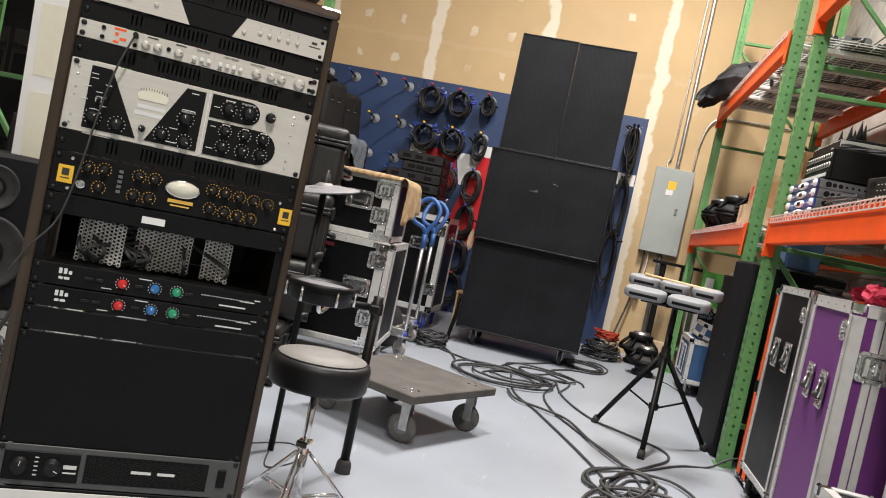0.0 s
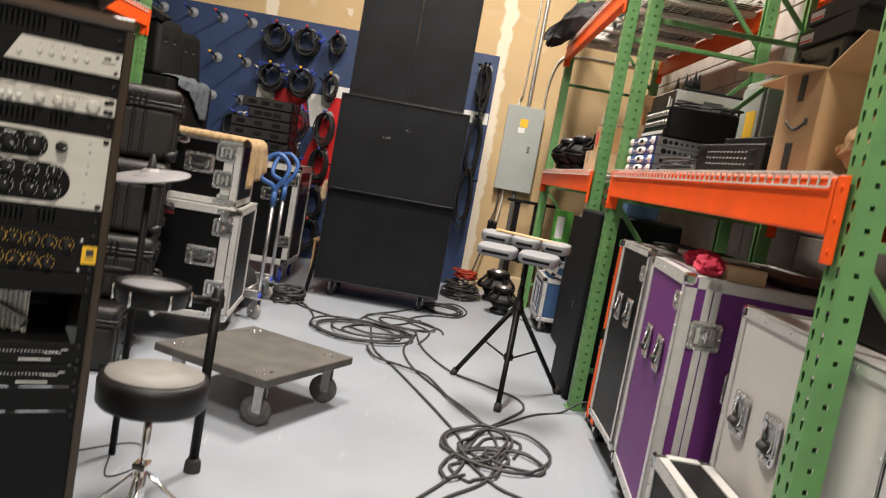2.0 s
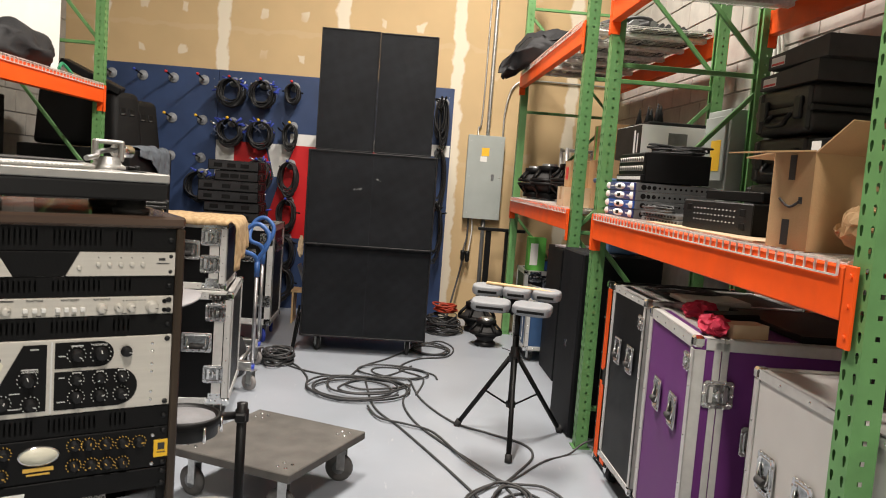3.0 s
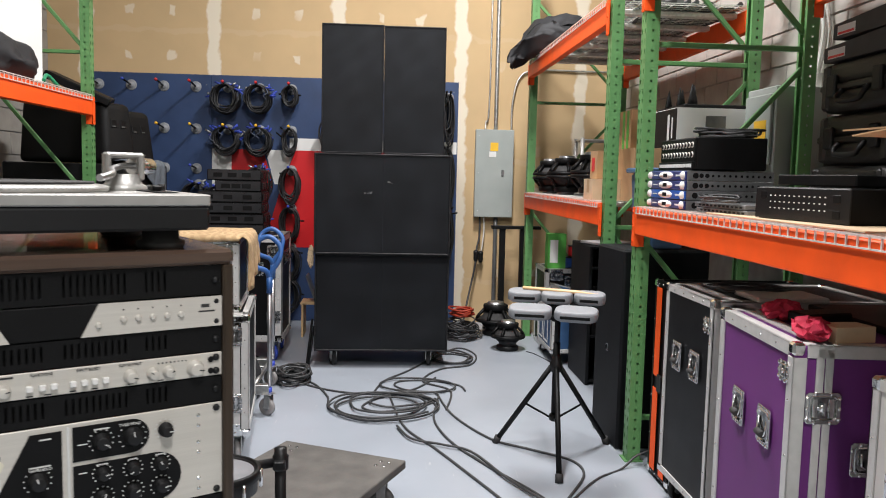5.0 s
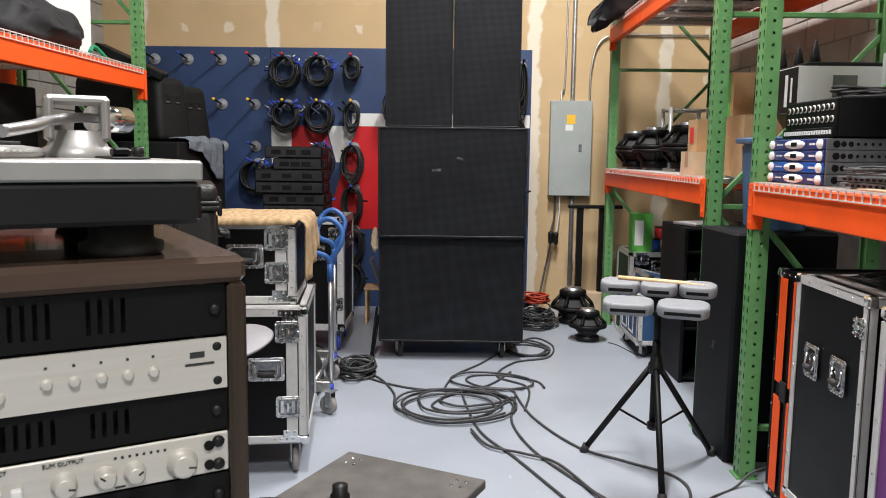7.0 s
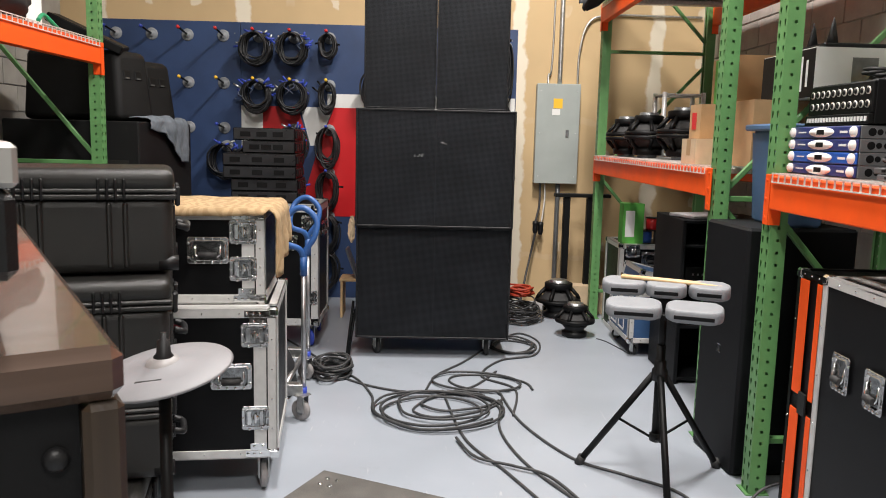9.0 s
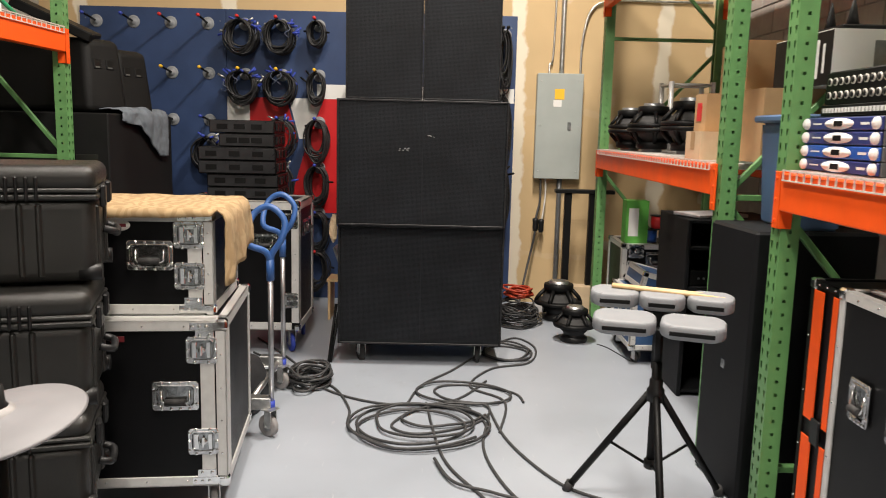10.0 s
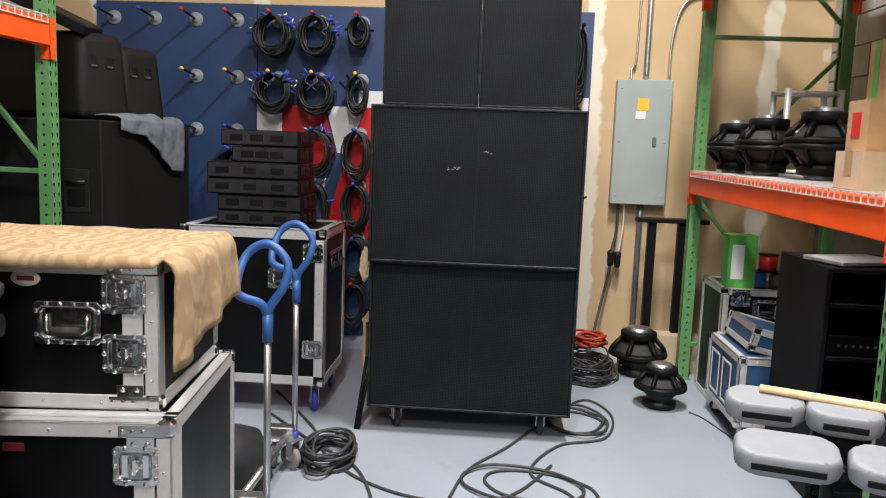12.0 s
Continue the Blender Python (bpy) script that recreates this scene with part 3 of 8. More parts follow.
def post_mesh(h, w=0.078, d=0.07):
    """An upright: teardrop slots on the aisle face, square holes on the sides, open at the back. The aisle face looks to -x."""
    n = int(h / PITCH)
    bm = bmesh.new()
    holed_strip(bm, (0, 0, 0), (0, 1, 0), (0, 0, 1), w, [(-0.003, 0, TEAR), (0.003, 0, TEAR)], n)
    holed_strip(bm, (0, 0, 0), (1, 0, 0), (0, 0, 1), d, [(0, 0, SQUARE)], n)
    holed_strip(bm, (0, w, 0), (1, 0, 0), (0, 0, 1), d, [(0, 0, SQUARE)], n)
    top = n * PITCH
    for y0, y1 in ((0, 0.02), (w - 0.02, w)):
        bm.faces.new([bm.verts.new((d, y, z)) for y, z in ((y0, 0), (y1, 0), (y1, top), (y0, top))])
    bmesh.ops.remove_doubles(bm, verts=bm.verts, dist=0.0004)
    return mesh_of("upright_post", bm, M_GREEN)


def upright_frame(x, y, h, depth, flip, label, tilt=1):
    """Two posts with horizontal and diagonal braces; flip turns the aisle face to +x."""
    t = thing("pallet_rack_upright", pose(x, y, 0, 0, 0, 180 if flip else 0), label, "pallet rack", "pallet rack uprights")
    me = post_mesh(h)
    part("post", me, None, t)
    ob = part("post", me, None, t, m=Matrix.Translation((depth, 0.078, 0)) @ pose(0, 0, 0, 0, 0, 180))
    y0, y1 = 0.022, 0.056
    levels, slants = ((0.22, 1.2, 2.185, 3.17), ((1.17, 0.28), (1.25, 2.1), (3.1, 2.28))) if tilt else ((0.2, 1.25, 2.335, 3.4), ((0.26, 1.2), (1.3, 2.25), (2.38, 3.3)))
    for z in levels:
        part("brace", B(((0.05, y0, z), (depth - 0.05, y1, z + 0.026)), b=0.003), M_GREEN, t)
    for za, zb in slants:
        bm = bmesh.new()
        L = math.hypot(depth - 0.12, zb - za)
        bx(bm, (0, -0.012, -0.013), (L, 0.012, 0.013), 0.003)
        part("brace", bm, M_GREEN, t, m=pose(0.06, 0.039, za, 0, -math.degrees(math.atan2(zb - za, depth - 0.12)), 0))
    for x0 in (-0.015, depth - 0.085):
        part("foot_plate", B(((x0, -0.01, 0), (x0 + 0.1, 0.09, 0.006))), M_GREEN, t)
    return t


def beam(x, y0, y1, z_top, flip, height=0.135, label="orange steel rack beam clipped to green posts"):
    """A step beam along y; its face looks to -x, or +x when flipped."""
    L = y1 - y0
    t = thing("rack_beam", pose(x, y1 if flip else y0, 0, 0, 0, 180 if flip else 0), label, "rack beam", "rack beams")
    bm = bmesh.new()
    bx(bm, (-0.012, 0.006, z_top - height), (0.04, L - 0.006, z_top), 0.005)
    part("rail", bm, M_ORANGE, t)
    for ya, yb, s in ((-0.045, 0.006, -1), (L - 0.006, L + 0.045, 1)):
        c = bmesh.new()
        bx(c, (-0.012, ya, z_top - 0.2), (-0.003, yb, z_top + 0.005), 0.002)
        bx(c, (-0.012, ya if s > 0 else yb - 0.006, z_top - 0.2), (0.04, ya + 0.006 if s > 0 else yb, z_top + 0.005), 0.002)
        part("connector", c, M_ORANGE, t)
        for k in range(3):
            r = bmesh.new()
            yy = (ya + yb) / 2 + 0.006 * s
            cyl(r, (-0.016, yy, z_top - 0.17 + k * 0.075), (-0.011, yy, z_top - 0.17 + k * 0.075), 0.006, seg=8)
            part("rivet", r, M_ORANGE, t)
    return t


def wire_deck(x0, x1, y0, y1, z, front, label="galvanised wire mesh deck on the orange beams"):
    """Mesh deck whose cross wires fold over the beam at x = front."""
    t = thing("wire_deck", pose(0, 0, 0), label, "wire deck", "wire decks")
    bm = bmesh.new()
    s = 1 if front < (x0 + x1) / 2 else -1
    n = int((y1 - y0) / 0.052)
    r = 0.0026
    for i in range(n + 1):
        y = y0 + (y1 - y0) * i / n
        bx(bm, (x0, y - r, z), (x1, y + r, z + 2 * r))
        bx(bm, (front - (0.005 if s > 0 else 0), y - r, z - 0.032), (front + (0 if s > 0 else 0.005), y + r, z + 2 * r))
    for k in range(int((x1 - x0) / 0.1) + 1):
        x = x0 + 0.1 * k
        bx(bm, (x - r, y0, z - 2 * r), (x + r, y1, z))
    xa = front - s * 0.0055
    bx(bm, (xa - r, y0, z - 0.034), (xa + r, y1, z - 0.029))
    bx(bm, (xa - r, y0, z + 0.001), (xa + r, y1, z + 0.006))
    part("mesh", bm, M_WIRE, t)
    for k in range(6):
        y = y0 + (y1 - y0) * (k + 0.5) / 6
        part("channel", B(((x0 + 0.01, y - 0.035, z - 0.035), (x1 - 0.01, y + 0.035, z - 0.006)), b=0.003), M_WIRE, t)
    return t


FX, RD = 0.922, 0.91
POSTS_E = (1.815, 4.395, 5.022, 7.68)
for y in POSTS_E:
    upright_frame(FX, y, 3.7, RD, False, "green slotted steel pallet rack upright with diagonal braces")
for y0, y1 in ((1.893, 4.395), (5.10, 7.68)):
    for z in (1.355, 2.555):
        beam(FX - 0.004, y0, y1, z, False)
        beam(FX + RD + 0.004, y0, y1, z, True)
        wire_deck(FX + 0.006, FX + RD - 0.006, y0 + 0.03, y1 - 0.03, z + 0.007, FX - 0.018)
LX = -2.57
for y in (6.42, 3.75, 1.0):
    upright_frame(LX, y + 0.078, 3.7, RD, True, "green slotted steel pallet rack upright with diagonal braces", tilt=0)
for y0, y1 in ((3.83, 6.42), (1.08, 3.75)):
    beam(LX + 0.004, y0, y1, 2.02, True)
    beam(LX - RD - 0.004, y0, y1, 2.02, False)
    wire_deck(LX - RD + 0.006, LX - 0.006, y0 + 0.03, y1 - 0.03, 2.027, LX + 0.018)

# ---- peg board on the back wall ----
BY = YB - 0.02
PLY = []
for i in range(3):
    x0 = -3.34 + 1.22 * i
    PLY.append(solid("plywood_panel", B(((x0 + 0.0015, BY, 0.0), (x0 + 1.2185, YB - 0.001, 2.438)), b=0.002), M_BLUEBOARD, "navy painted plywood sheet fixed to the drywall", "plywood panel", "plywood sheets"))


def sign(name, pts, material, label, proud):
    bm = bmesh.new()
    a = [bm.verts.new((x, BY - proud, z)) for x, z in pts]
    b = [bm.verts.new((x, BY + 0.001, z)) for x, z in pts]
    n = len(pts)
    bm.faces.new(a)
    for i in range(n):
        bm.faces.new((a[i], b[i], b[(i + 1) % n], a[(i + 1) % n]))
    return solid(name, bm, material, label, "sign", "painted sign on the board")


for pts in (((-2.12, 1.72), (-2.12, 0.3), (-1.93, 0.3), (-1.93, 1.72)), ((-1.36, 1.84), (0.31, 1.84), (0.31, 1.72), (-1.36, 1.72)), ((-1.6, 1.72), (-1.3, 1.72), (-1.45, 1.38), (-1.51, 1.38))):
    sign("sign_letter", pts, M_WHITE, "white painted letter stroke on the navy board", 0.003)
for pts in (((-1.93, 1.72), (-1.93, 0.3), (-1.7, 0.3), (-1.7, 1.72)), ((-1.62, 1.72), (-1.52, 1.36), (-1.7, 1.2), (-1.7, 1.72)), ((-1.3, 1.72), (-0.2, 1.72), (-0.2, 0.75), (-1.62, 0.75), (-1.44, 1.36))):
    sign("sign_field", pts, M_RED, "glossy red sign panel behind the hanging cables", 0.002)
for i in range(3):
    for k in range(5):
        for x in (0.05, 1.17):
            bm = bmesh.new()
            lathe(bm, [(0.006, 0), (0.004, 0.002), (0, 0.0025)], origin=(-3.34 + 1.22 * i + x, BY, 0.1 + 0.56 * k), axis=(0, -1, 0), seg=8)
            part("screw", bm, M_STEELGREY, PLY[i])

# ---- road cases ----


def rivet(bm, x, z, y=-0.003, r=0.0066):
    lathe(bm, [(r, 0.0), (r * 0.8, 0.0025), (0, 0.0036)], origin=(x, y, z), axis=(0, -1, 0), seg=8)


def dish_frame(bm, a, c, t):
    """A thin pressed rim with a sloping inner wall round the opening."""
    rings = []
    for k, y in ((0.0, 0.001), (0.0, -0.002), (0.0015, -0.0035), (t, -0.0035), (t * 1.25, -0.0062), (t * 1.5, -0.0062), (t * 1.9, 0.0008)):
        n = 0.008
        pts = []
        for sx, sz in ((1, 1), (-1, 1), (-1, -1), (1, -1)):
            p, q = (sx * (a - k), sz * (c - k - n)), (sx * (a - k - n), sz * (c - k))
            pts += [p, q] if sx * sz > 0 else [q, p]
        rings.append([bm.verts.new((x, y, z)) for x, z in pts])
    for ra, rb in zip(rings, rings[1:]):
        for i in range(8):
            bm.faces.new((ra[i], ra[(i + 1) % 8], rb[(i + 1) % 8], rb[i]))


def latch(parent, m, s=0.108):
    """A recessed butterfly latch; the face looks to -y."""
    rim = bmesh.new()
    w, c = s / 2, s * 0.46
    dish_frame(rim, w, c, 0.009)
    bm = bmesh.new()
    for i in (-1, 0, 1):
        for x, z in ((-w * 0.92, i * c * 0.66), (w * 0.92, i * c * 0.66)):
            rivet(bm, x, z)
        if i:
            rivet(bm, i * w * 0.45, -c * 0.92)
            rivet(bm, i * w * 0.45, c * 0.92)
    l = part("latch", rim, M_RIM, parent, m=m)
    tagged(part("rivets", bm, M_CHROME, l), kind="stuff")
    part("latch_recess", B(((-w * 0.78, 0.0, -c * 0.78), (w * 0.78, 0.0012, c * 0.78))), M_DISH, l)
    b = bmesh.new()
    bx(b, (-w * 0.62, -0.004, -c * 0.6), (-w * 0.3, 0.001, c * 0.6), 0.003)
    bx(b, (w * 0.3, -0.004, -c * 0.6), (w * 0.62, 0.001, c * 0.6), 0.003)
    bx(b, (-w * 0.3, -0.003, -c * 0.16), (w * 0.3, 0.001, c * 0.1), 0.002)
    lathe(b, [(w * 0.24, 0), (w * 0.24, 0.007), (w * 0.16, 0.01), (0, 0.01)], axis=(0, -1, 0), seg=14)
    bx(b, (-w * 0.09, -0.015, -c * 0.4), (w * 0.09, -0.009, c * 0.4), 0.002)
    part("butterfly", b, M_CHROME, l)
    return l


def case_handle(parent, m, w=0.163, h=0.108):
    """A recessed spring handle; the face looks to -y."""
    rim = bmesh.new()
    a, c = w / 2, h / 2
    t = 0.011
    dish_frame(rim, a, c, t)
    bm = bmesh.new()
    for x in (-a * 0.6, -a * 0.2, a * 0.2, a * 0.6):
        rivet(bm, x, c - t * 0.5)
        rivet(bm, x, -c + t * 0.5)
    for z in (-c * 0.55, c * 0.55):
        rivet(bm, -a + t * 0.5, z)
        rivet(bm, a - t * 0.5, z)
    k = part("handle_dish", rim, M_RIM, parent, m=m)
    tagged(part("rivets", bm, M_CHROME, k), kind="stuff")
    part("recess", B(((-a + t * 1.5, 0.0004, -c + t * 1.5), (a - t * 1.5, 0.0012, c - t * 1.5))), M_DISH, k)
    b = bmesh.new()
    tube(b, [(-a * 0.6, -0.003, c * 0.4), (-a * 0.6, -0.009, -c * 0.3), (-a * 0.5, -0.01, -c * 0.42), (a * 0.5, -0.01, -c * 0.42), (a * 0.6, -0.009, -c * 0.3), (a * 0.6, -0.003, c * 0.4)], 0.004, 6)
    part("bail", b, M_CHROME, k)
    g = bmesh.new()
    cyl(g, (-a * 0.45, -0.012, -c * 0.36), (a * 0.45, -0.012, -c * 0.36), 0.012, seg=10)
    part("grip", g, M_RUBBER, k)
    return k


def road_case(m, size, panel, label, front=(), right=(), left=(), lids_z=(), lids_x=(), castors=True, trim=None, wheel_r=0.05, group="road cases", edge=0.03, name="road_case", sides_left=(), wheel_mat=None, bands=(), braces=False):
    """A flight case with its front at y = 0: panels, aluminium edges, ball corners, latches and handles.
    front, right, left: (kind, across, up) on those faces; lids: heights or widths at which a lid joint runs round."""
    w, d, h = size
    t = thing(name, m, label, "road case", group)
    trim = trim or M_ALU
    part("body", B(((0.004, 0.004, 0.004), (w - 0.004, d - 0.004, h - 0.004)), b=0.004), panel, t)
    e, k = edge, 0.003
    for y in (0, d):
        for z in (0, h):
            y0, y1 = (-k, e) if y == 0 else (d - e, d + k)
            z0, z1 = (-k, e) if z == 0 else (h - e, h + k)
            bm = bmesh.new()
            bx(bm, (e, -k if y == 0 else d - 0.004, z0), (w - e, 0.004 if y == 0 else d + k, z1), 0.0015)
            bx(bm, (e, y0, -k if z == 0 else h - 0.004), (w - e, y1, 0.004 if z == 0 else h + k), 0.0015)
            part("edge_trim", bm, trim, t)
    for x in (0, w):
        for z in (0, h):
            x0, x1 = (-k, e) if x == 0 else (w - e, w + k)
            z0, z1 = (-k, e) if z == 0 else (h - e, h + k)
            bm = bmesh.new()
            bx(bm, (-k if x == 0 else w - 0.004, e, z0), (0.004 if x == 0 else w + k, d - e, z1), 0.0015)
            bx(bm, (x0, e, -k if z == 0 else h - 0.004), (x1, d - e, 0.004 if z == 0 else h + k), 0.0015)
            part("edge_trim", bm, trim, t)
        for y in (0, d):
            x0, x1 = (-k, e) if x == 0 else (w - e, w + k)
            y0, y1 = (-k, e) if y == 0 else (d - e, d + k)
            bm = bmesh.new()
            bx(bm, (-k if x == 0 else w - 0.004, y0, e), (0.004 if x == 0 else w + k, y1, h - e), 0.0015)
            bx(bm, (x0, -k if y == 0 else d - 0.004, e), (x1, 0.004 if y == 0 else d + k, h - e), 0.0015)
            part("edge_trim", bm, trim, t)
    ball = bmesh.new()
    lathe(ball, [(0, -0.02), (0.012, -0.016), (0.0195, -0.005), (0.0195, 0.005), (0.012, 0.016), (0, 0.02)], seg=14)
    bx(ball, (-0.02, -0.02, -0.02), (0.02, 0.02, 0.02), 0.008)
    me = mesh_of("ball_corner", ball, M_CHROME)
    for x in (0.013, w - 0.013):
        for y in (0.013, d - 0.013):
            for z in (0.013, h - 0.013):
                part("ball_corner", me, None, t, m=Matrix.Translation((x, y, z)))
    for z in lids_z:
        bm = bmesh.new()
        for a, b in ((z - 0.026, z - 0.002), (z + 0.002, z + 0.026)):
            bx(bm, (0.01, -k, a), (w - 0.01, 0.004, b), 0.0015)
            bx(bm, (w - 0.004, 0.0, a), (w + k, d, b), 0.0015)
            bx(bm, (-k, 0.0, a), (0.004, d, b), 0.0015)
        part("lid_joint", bm, trim, t)
    for y in lids_x:
        bm = bmesh.new()
        for a, b in ((y - 0.026, y - 0.002), (y + 0.002, y + 0.026)):
            bx(bm, (w - 0.004, a, 0.01), (w + k, b, h - 0.01), 0.0015)
            bx(bm, (-k, a, 0.01), (0.004, b, h - 0.01), 0.0015)
            bx(bm, (0.0, a, h - 0.004), (w, b, h + k), 0.0015)
        part("lid_joint", bm, trim, t)
    for a, b in bands:
        part("lid_band", B(((a, -k, e + 0.003), (b, 0.004, h - e - 0.003)), b=0.0015), trim, t)
    if braces:
        for sx in (-1, 1):
            for sz in (-1, 1):
                bm = bmesh.new()
                X = w if sx > 0 else 0
                Z = h if sz > 0 else 0
                for (x0, z0), (x1, z1) in (((0.012, 0.004), (0.125, 0.032)), ((0.04, 0.032), (0.105, 0.062))):
                    xs, zs = sorted((X - sx * x0, X - sx * x1)), sorted((Z - sz * z0, Z - sz * z1))
                    bx(bm, (xs[0], -k - 0.002, zs[0]), (xs[1], -k + 0.0005, zs[1]), 0.0009)
                for x, z in ((0.115, 0.018), (0.09, 0.018), (0.065, 0.018), (0.055, 0.05), (0.09, 0.05)):
                    rivet(bm, X - sx * x, Z - sz * z, -k - 0.002)
                part("corner_brace", bm, M_CHROME, t)
    bm = bmesh.new()
    for i in range(1, 5):
        for z in (e / 2, h - e / 2):
            rivet(bm, w * i / 5, z, -k, 0.004)
        for x in (e / 2, w - e / 2):
            rivet(bm, x, h * i / 5, -k, 0.004)
    tagged(part("rivets", bm, M_CHROME, t), kind="stuff")
    for face, items in (("f", front), ("r", right), ("l", left)):
        for kind, a, z in items:
            base = pose(a, -0.0035, z) if face == "f" else pose(w + 0.0035, a, z, 0, 0, 90) if face == "r" else pose(-0.0035, a, z, 0, 0, -90)
            if kind == "latch":
                latch(t, base)
            elif kind == "small":
                latch(t, base, 0.07)
            elif kind == "handle":
                case_handle(t, base)
            elif kind == "tall":
                case_handle(t, base, 0.108, 0.13)
    if castors:
        bm = bmesh.new()
        for x in (0.06, w - 0.06):
            for y in (0.06, d - 0.06):
                castor(t, x, y, -0.003, wheel_r, turn=random.uniform(0, 60), wheel_mat=wheel_mat, drop=m.translation.z - 0.003 - wheel_r)
    return t


# cases under the near shelf; their aisle face looks to -x
FACE = pose(0, 0, 0, 0, 0, -90)


def aisle_case(x, y_far, z, depth, length, height, panel, label, turn=0, **kw):
    """A case whose front looks across the aisle: front width runs from y_far back towards the start."""
    return road_case(pose(x, y_far, z, 0, 0, -90 + turn), (length, depth, height), panel, label, **kw)


aisle_case(0.929, 3.34, 0.125, 0.78, 0.66, 0.885, M_PURPLE, "purple laminate road case with aluminium edges on castors", front=(("tall", 0.235, 0.57), ("tall", 0.47, 0.57), ("small", 0.60, 0.79)), right=(("latch", 0.095, 0.69), ("handle", 0.27, 0.53)), lids_x=(0.095,), edge=0.04, turn=-5.1)
aisle_case(0.941, 3.972, 0.125, 0.75, 0.53, 0.895, M_LAMINATE, "black laminate road case with aluminium edges on castors", front=(("tall", 0.165, 0.59), ("tall", 0.365, 0.59), ("small", 0.485, 0.79)), lids_x=(0.1,), edge=0.03)
aisle_case(1.003, 2.49, 0.105, 0.75, 0.86, 0.855, M_GREYLAM, "light grey laminate road case with aluminium edges", front=(("tall", 0.14, 0.55), ("tall", 0.36, 0.55)), right=(("latch", 0.2, 0.6), ("handle", 0.45, 0.4)), edge=0.03)

# orange-edged black case behind the black one
oc = aisle_case(0.99, 4.26, 0.02, 0.7, 0.275, 0.98, M_LAMINATE, "narrow black case with bright orange edge strips", castors=False, edge=0.02, trim=M_BLACK)
for x in (0.03, 0.16):
    for z0, z1 in ((0.02, 0.44), (0.5, 0.95)):
        part("orange_strip", B(((x, -0.006, z0), (x + 0.07, -0.002, z1)), b=0.002), M_ORANGE, oc, "bright orange strip")
part("catch", B(((0.1, -0.014, 0.43), (0.16, -0.004, 0.52)), b=0.004), M_PLASTIC, oc)
# low case standing open before the grey one
aisle_case(0.80, 2.42, 0.0, 0.17, 0.5, 0.47, M_LAMINATE, "low black case with ribbed aluminium edges on the floor", castors=False, edge=0.035)

# ---- studio rack ----
RK = pose(-0.60, 1.583, 0, 0, 0, 31)
RW, RDP = 0.512, 0.47
rack = thing("equipment_rack", RK, "dark wood veneered equipment rack on castors", "equipment rack")
part("side_panel", B(((-0.016, 0, 0.09), (0, RDP, 1.362)), b=0.003), M_DARKWOOD, rack)
part("side_panel", B(((-RW, 0, 0.09), (-RW + 0.022, RDP, 1.362)), b=0.003), M_DARKWOOD, rack)
part("top_panel", B(((-RW, -0.002, 1.3625), (0.0, RDP, 1.385)), b=0.005), M_WOODTOP, rack)
part("base_panel", B(((-RW, 0, 0.068), (0, RDP, 0.0895)), b=0.003), M_DARKWOOD, rack)
for x0, x1 in ((-0.49, -0.474), (-0.032, -0.0165)):
    part("rack_rail", B(((x0, 0.012, 0.09), (x1, 0.016, 1.362))), M_BLACK, rack)
for x in (-0.45, -0.06):
    for y in (0.06, RDP - 0.06):
        castor(rack, x, y, 0.068, 0.03, turn=20, drop=0.038)

PX0, PX1 = -0.4895, -0.0165


def unit(name, z0, z1, material, label, depth=0.25, thick=0.004):
    """A rack-mounted device: face plate, chassis and four screws."""
    t = thing(name, RK, label, "rack unit", "units in the equipment rack")
    part("faceplate", B(((PX0, 0.006, z0 + 0.0007), (PX1, 0.006 + thick, z1 - 0.0007)), b=0.001), material, t)
    if depth:
        part("chassis", B(((-0.465, 0.0165, z0 + 0.002), (-0.04, depth, z1 - 0.002))), M_BLACK, t)
    for x in (PX0 + 0.009, PX1 - 0.009):
        for z in ((z0 + 0.008, z1 - 0.008) if z1 - z0 > 0.03 else ((z0 + z1) / 2,)):
            s = bmesh.new()
            lathe(s, [(0.0052, 0), (0.0052, 0.002), (0.0035, 0.004), (0, 0.0045)], origin=(x, 0.006, z), axis=(0, -1, 0), seg=10)
            part("screw", s, M_PLASTIC, t)
    return t


def vent_panel(z0, z1):
    """A black blank with punched slot groups."""
    t = thing("vent_panel", RK, "black vented blank panel with punched slots", "rack panel", "vent panels")
    bm = bmesh.new()
    groups = ((-0.40, 3), (-0.335, 10), (-0.23, 10), (-0.125, 4))
    xs = sorted(g + i * 0.0085 for g, n in groups for i in range(n))
    a, b = z0 + 0.009, z1 - 0.006
    last = PX0
    for x in xs:
        bx(bm, (last, 0.008, a), (x, 0.0095, b))
        last = x + 0.0035
    bx(bm, (last, 0.008, a), (PX1, 0.0095, b))
    bx(bm, (PX0, 0.008, z0), (PX1, 0.0095, a))
    bx(bm, (PX0, 0.008, b), (PX1, 0.0095, z1))
    part("faceplate", bm, M_BLACK, t)
    # Black sheet added behind the slots, standing in for the shade inside.
    part("slot_shade_backing", B(((PX0 + 0.02, 0.022, z0 + 0.001), (PX1 - 0.02, 0.025, z1 - 0.001))), M_BLACK, t)
    for x in (PX0 + 0.009, PX1 - 0.009):
        s = bmesh.new()
        lathe(s, [(0.0052, 0), (0.0052, 0.002), (0.0035, 0.004), (0, 0.0045)], origin=(x, 0.008, (z0 + z1) / 2), axis=(0, -1, 0), seg=10)
        part("screw", s, M_PLASTIC, t)
    return t


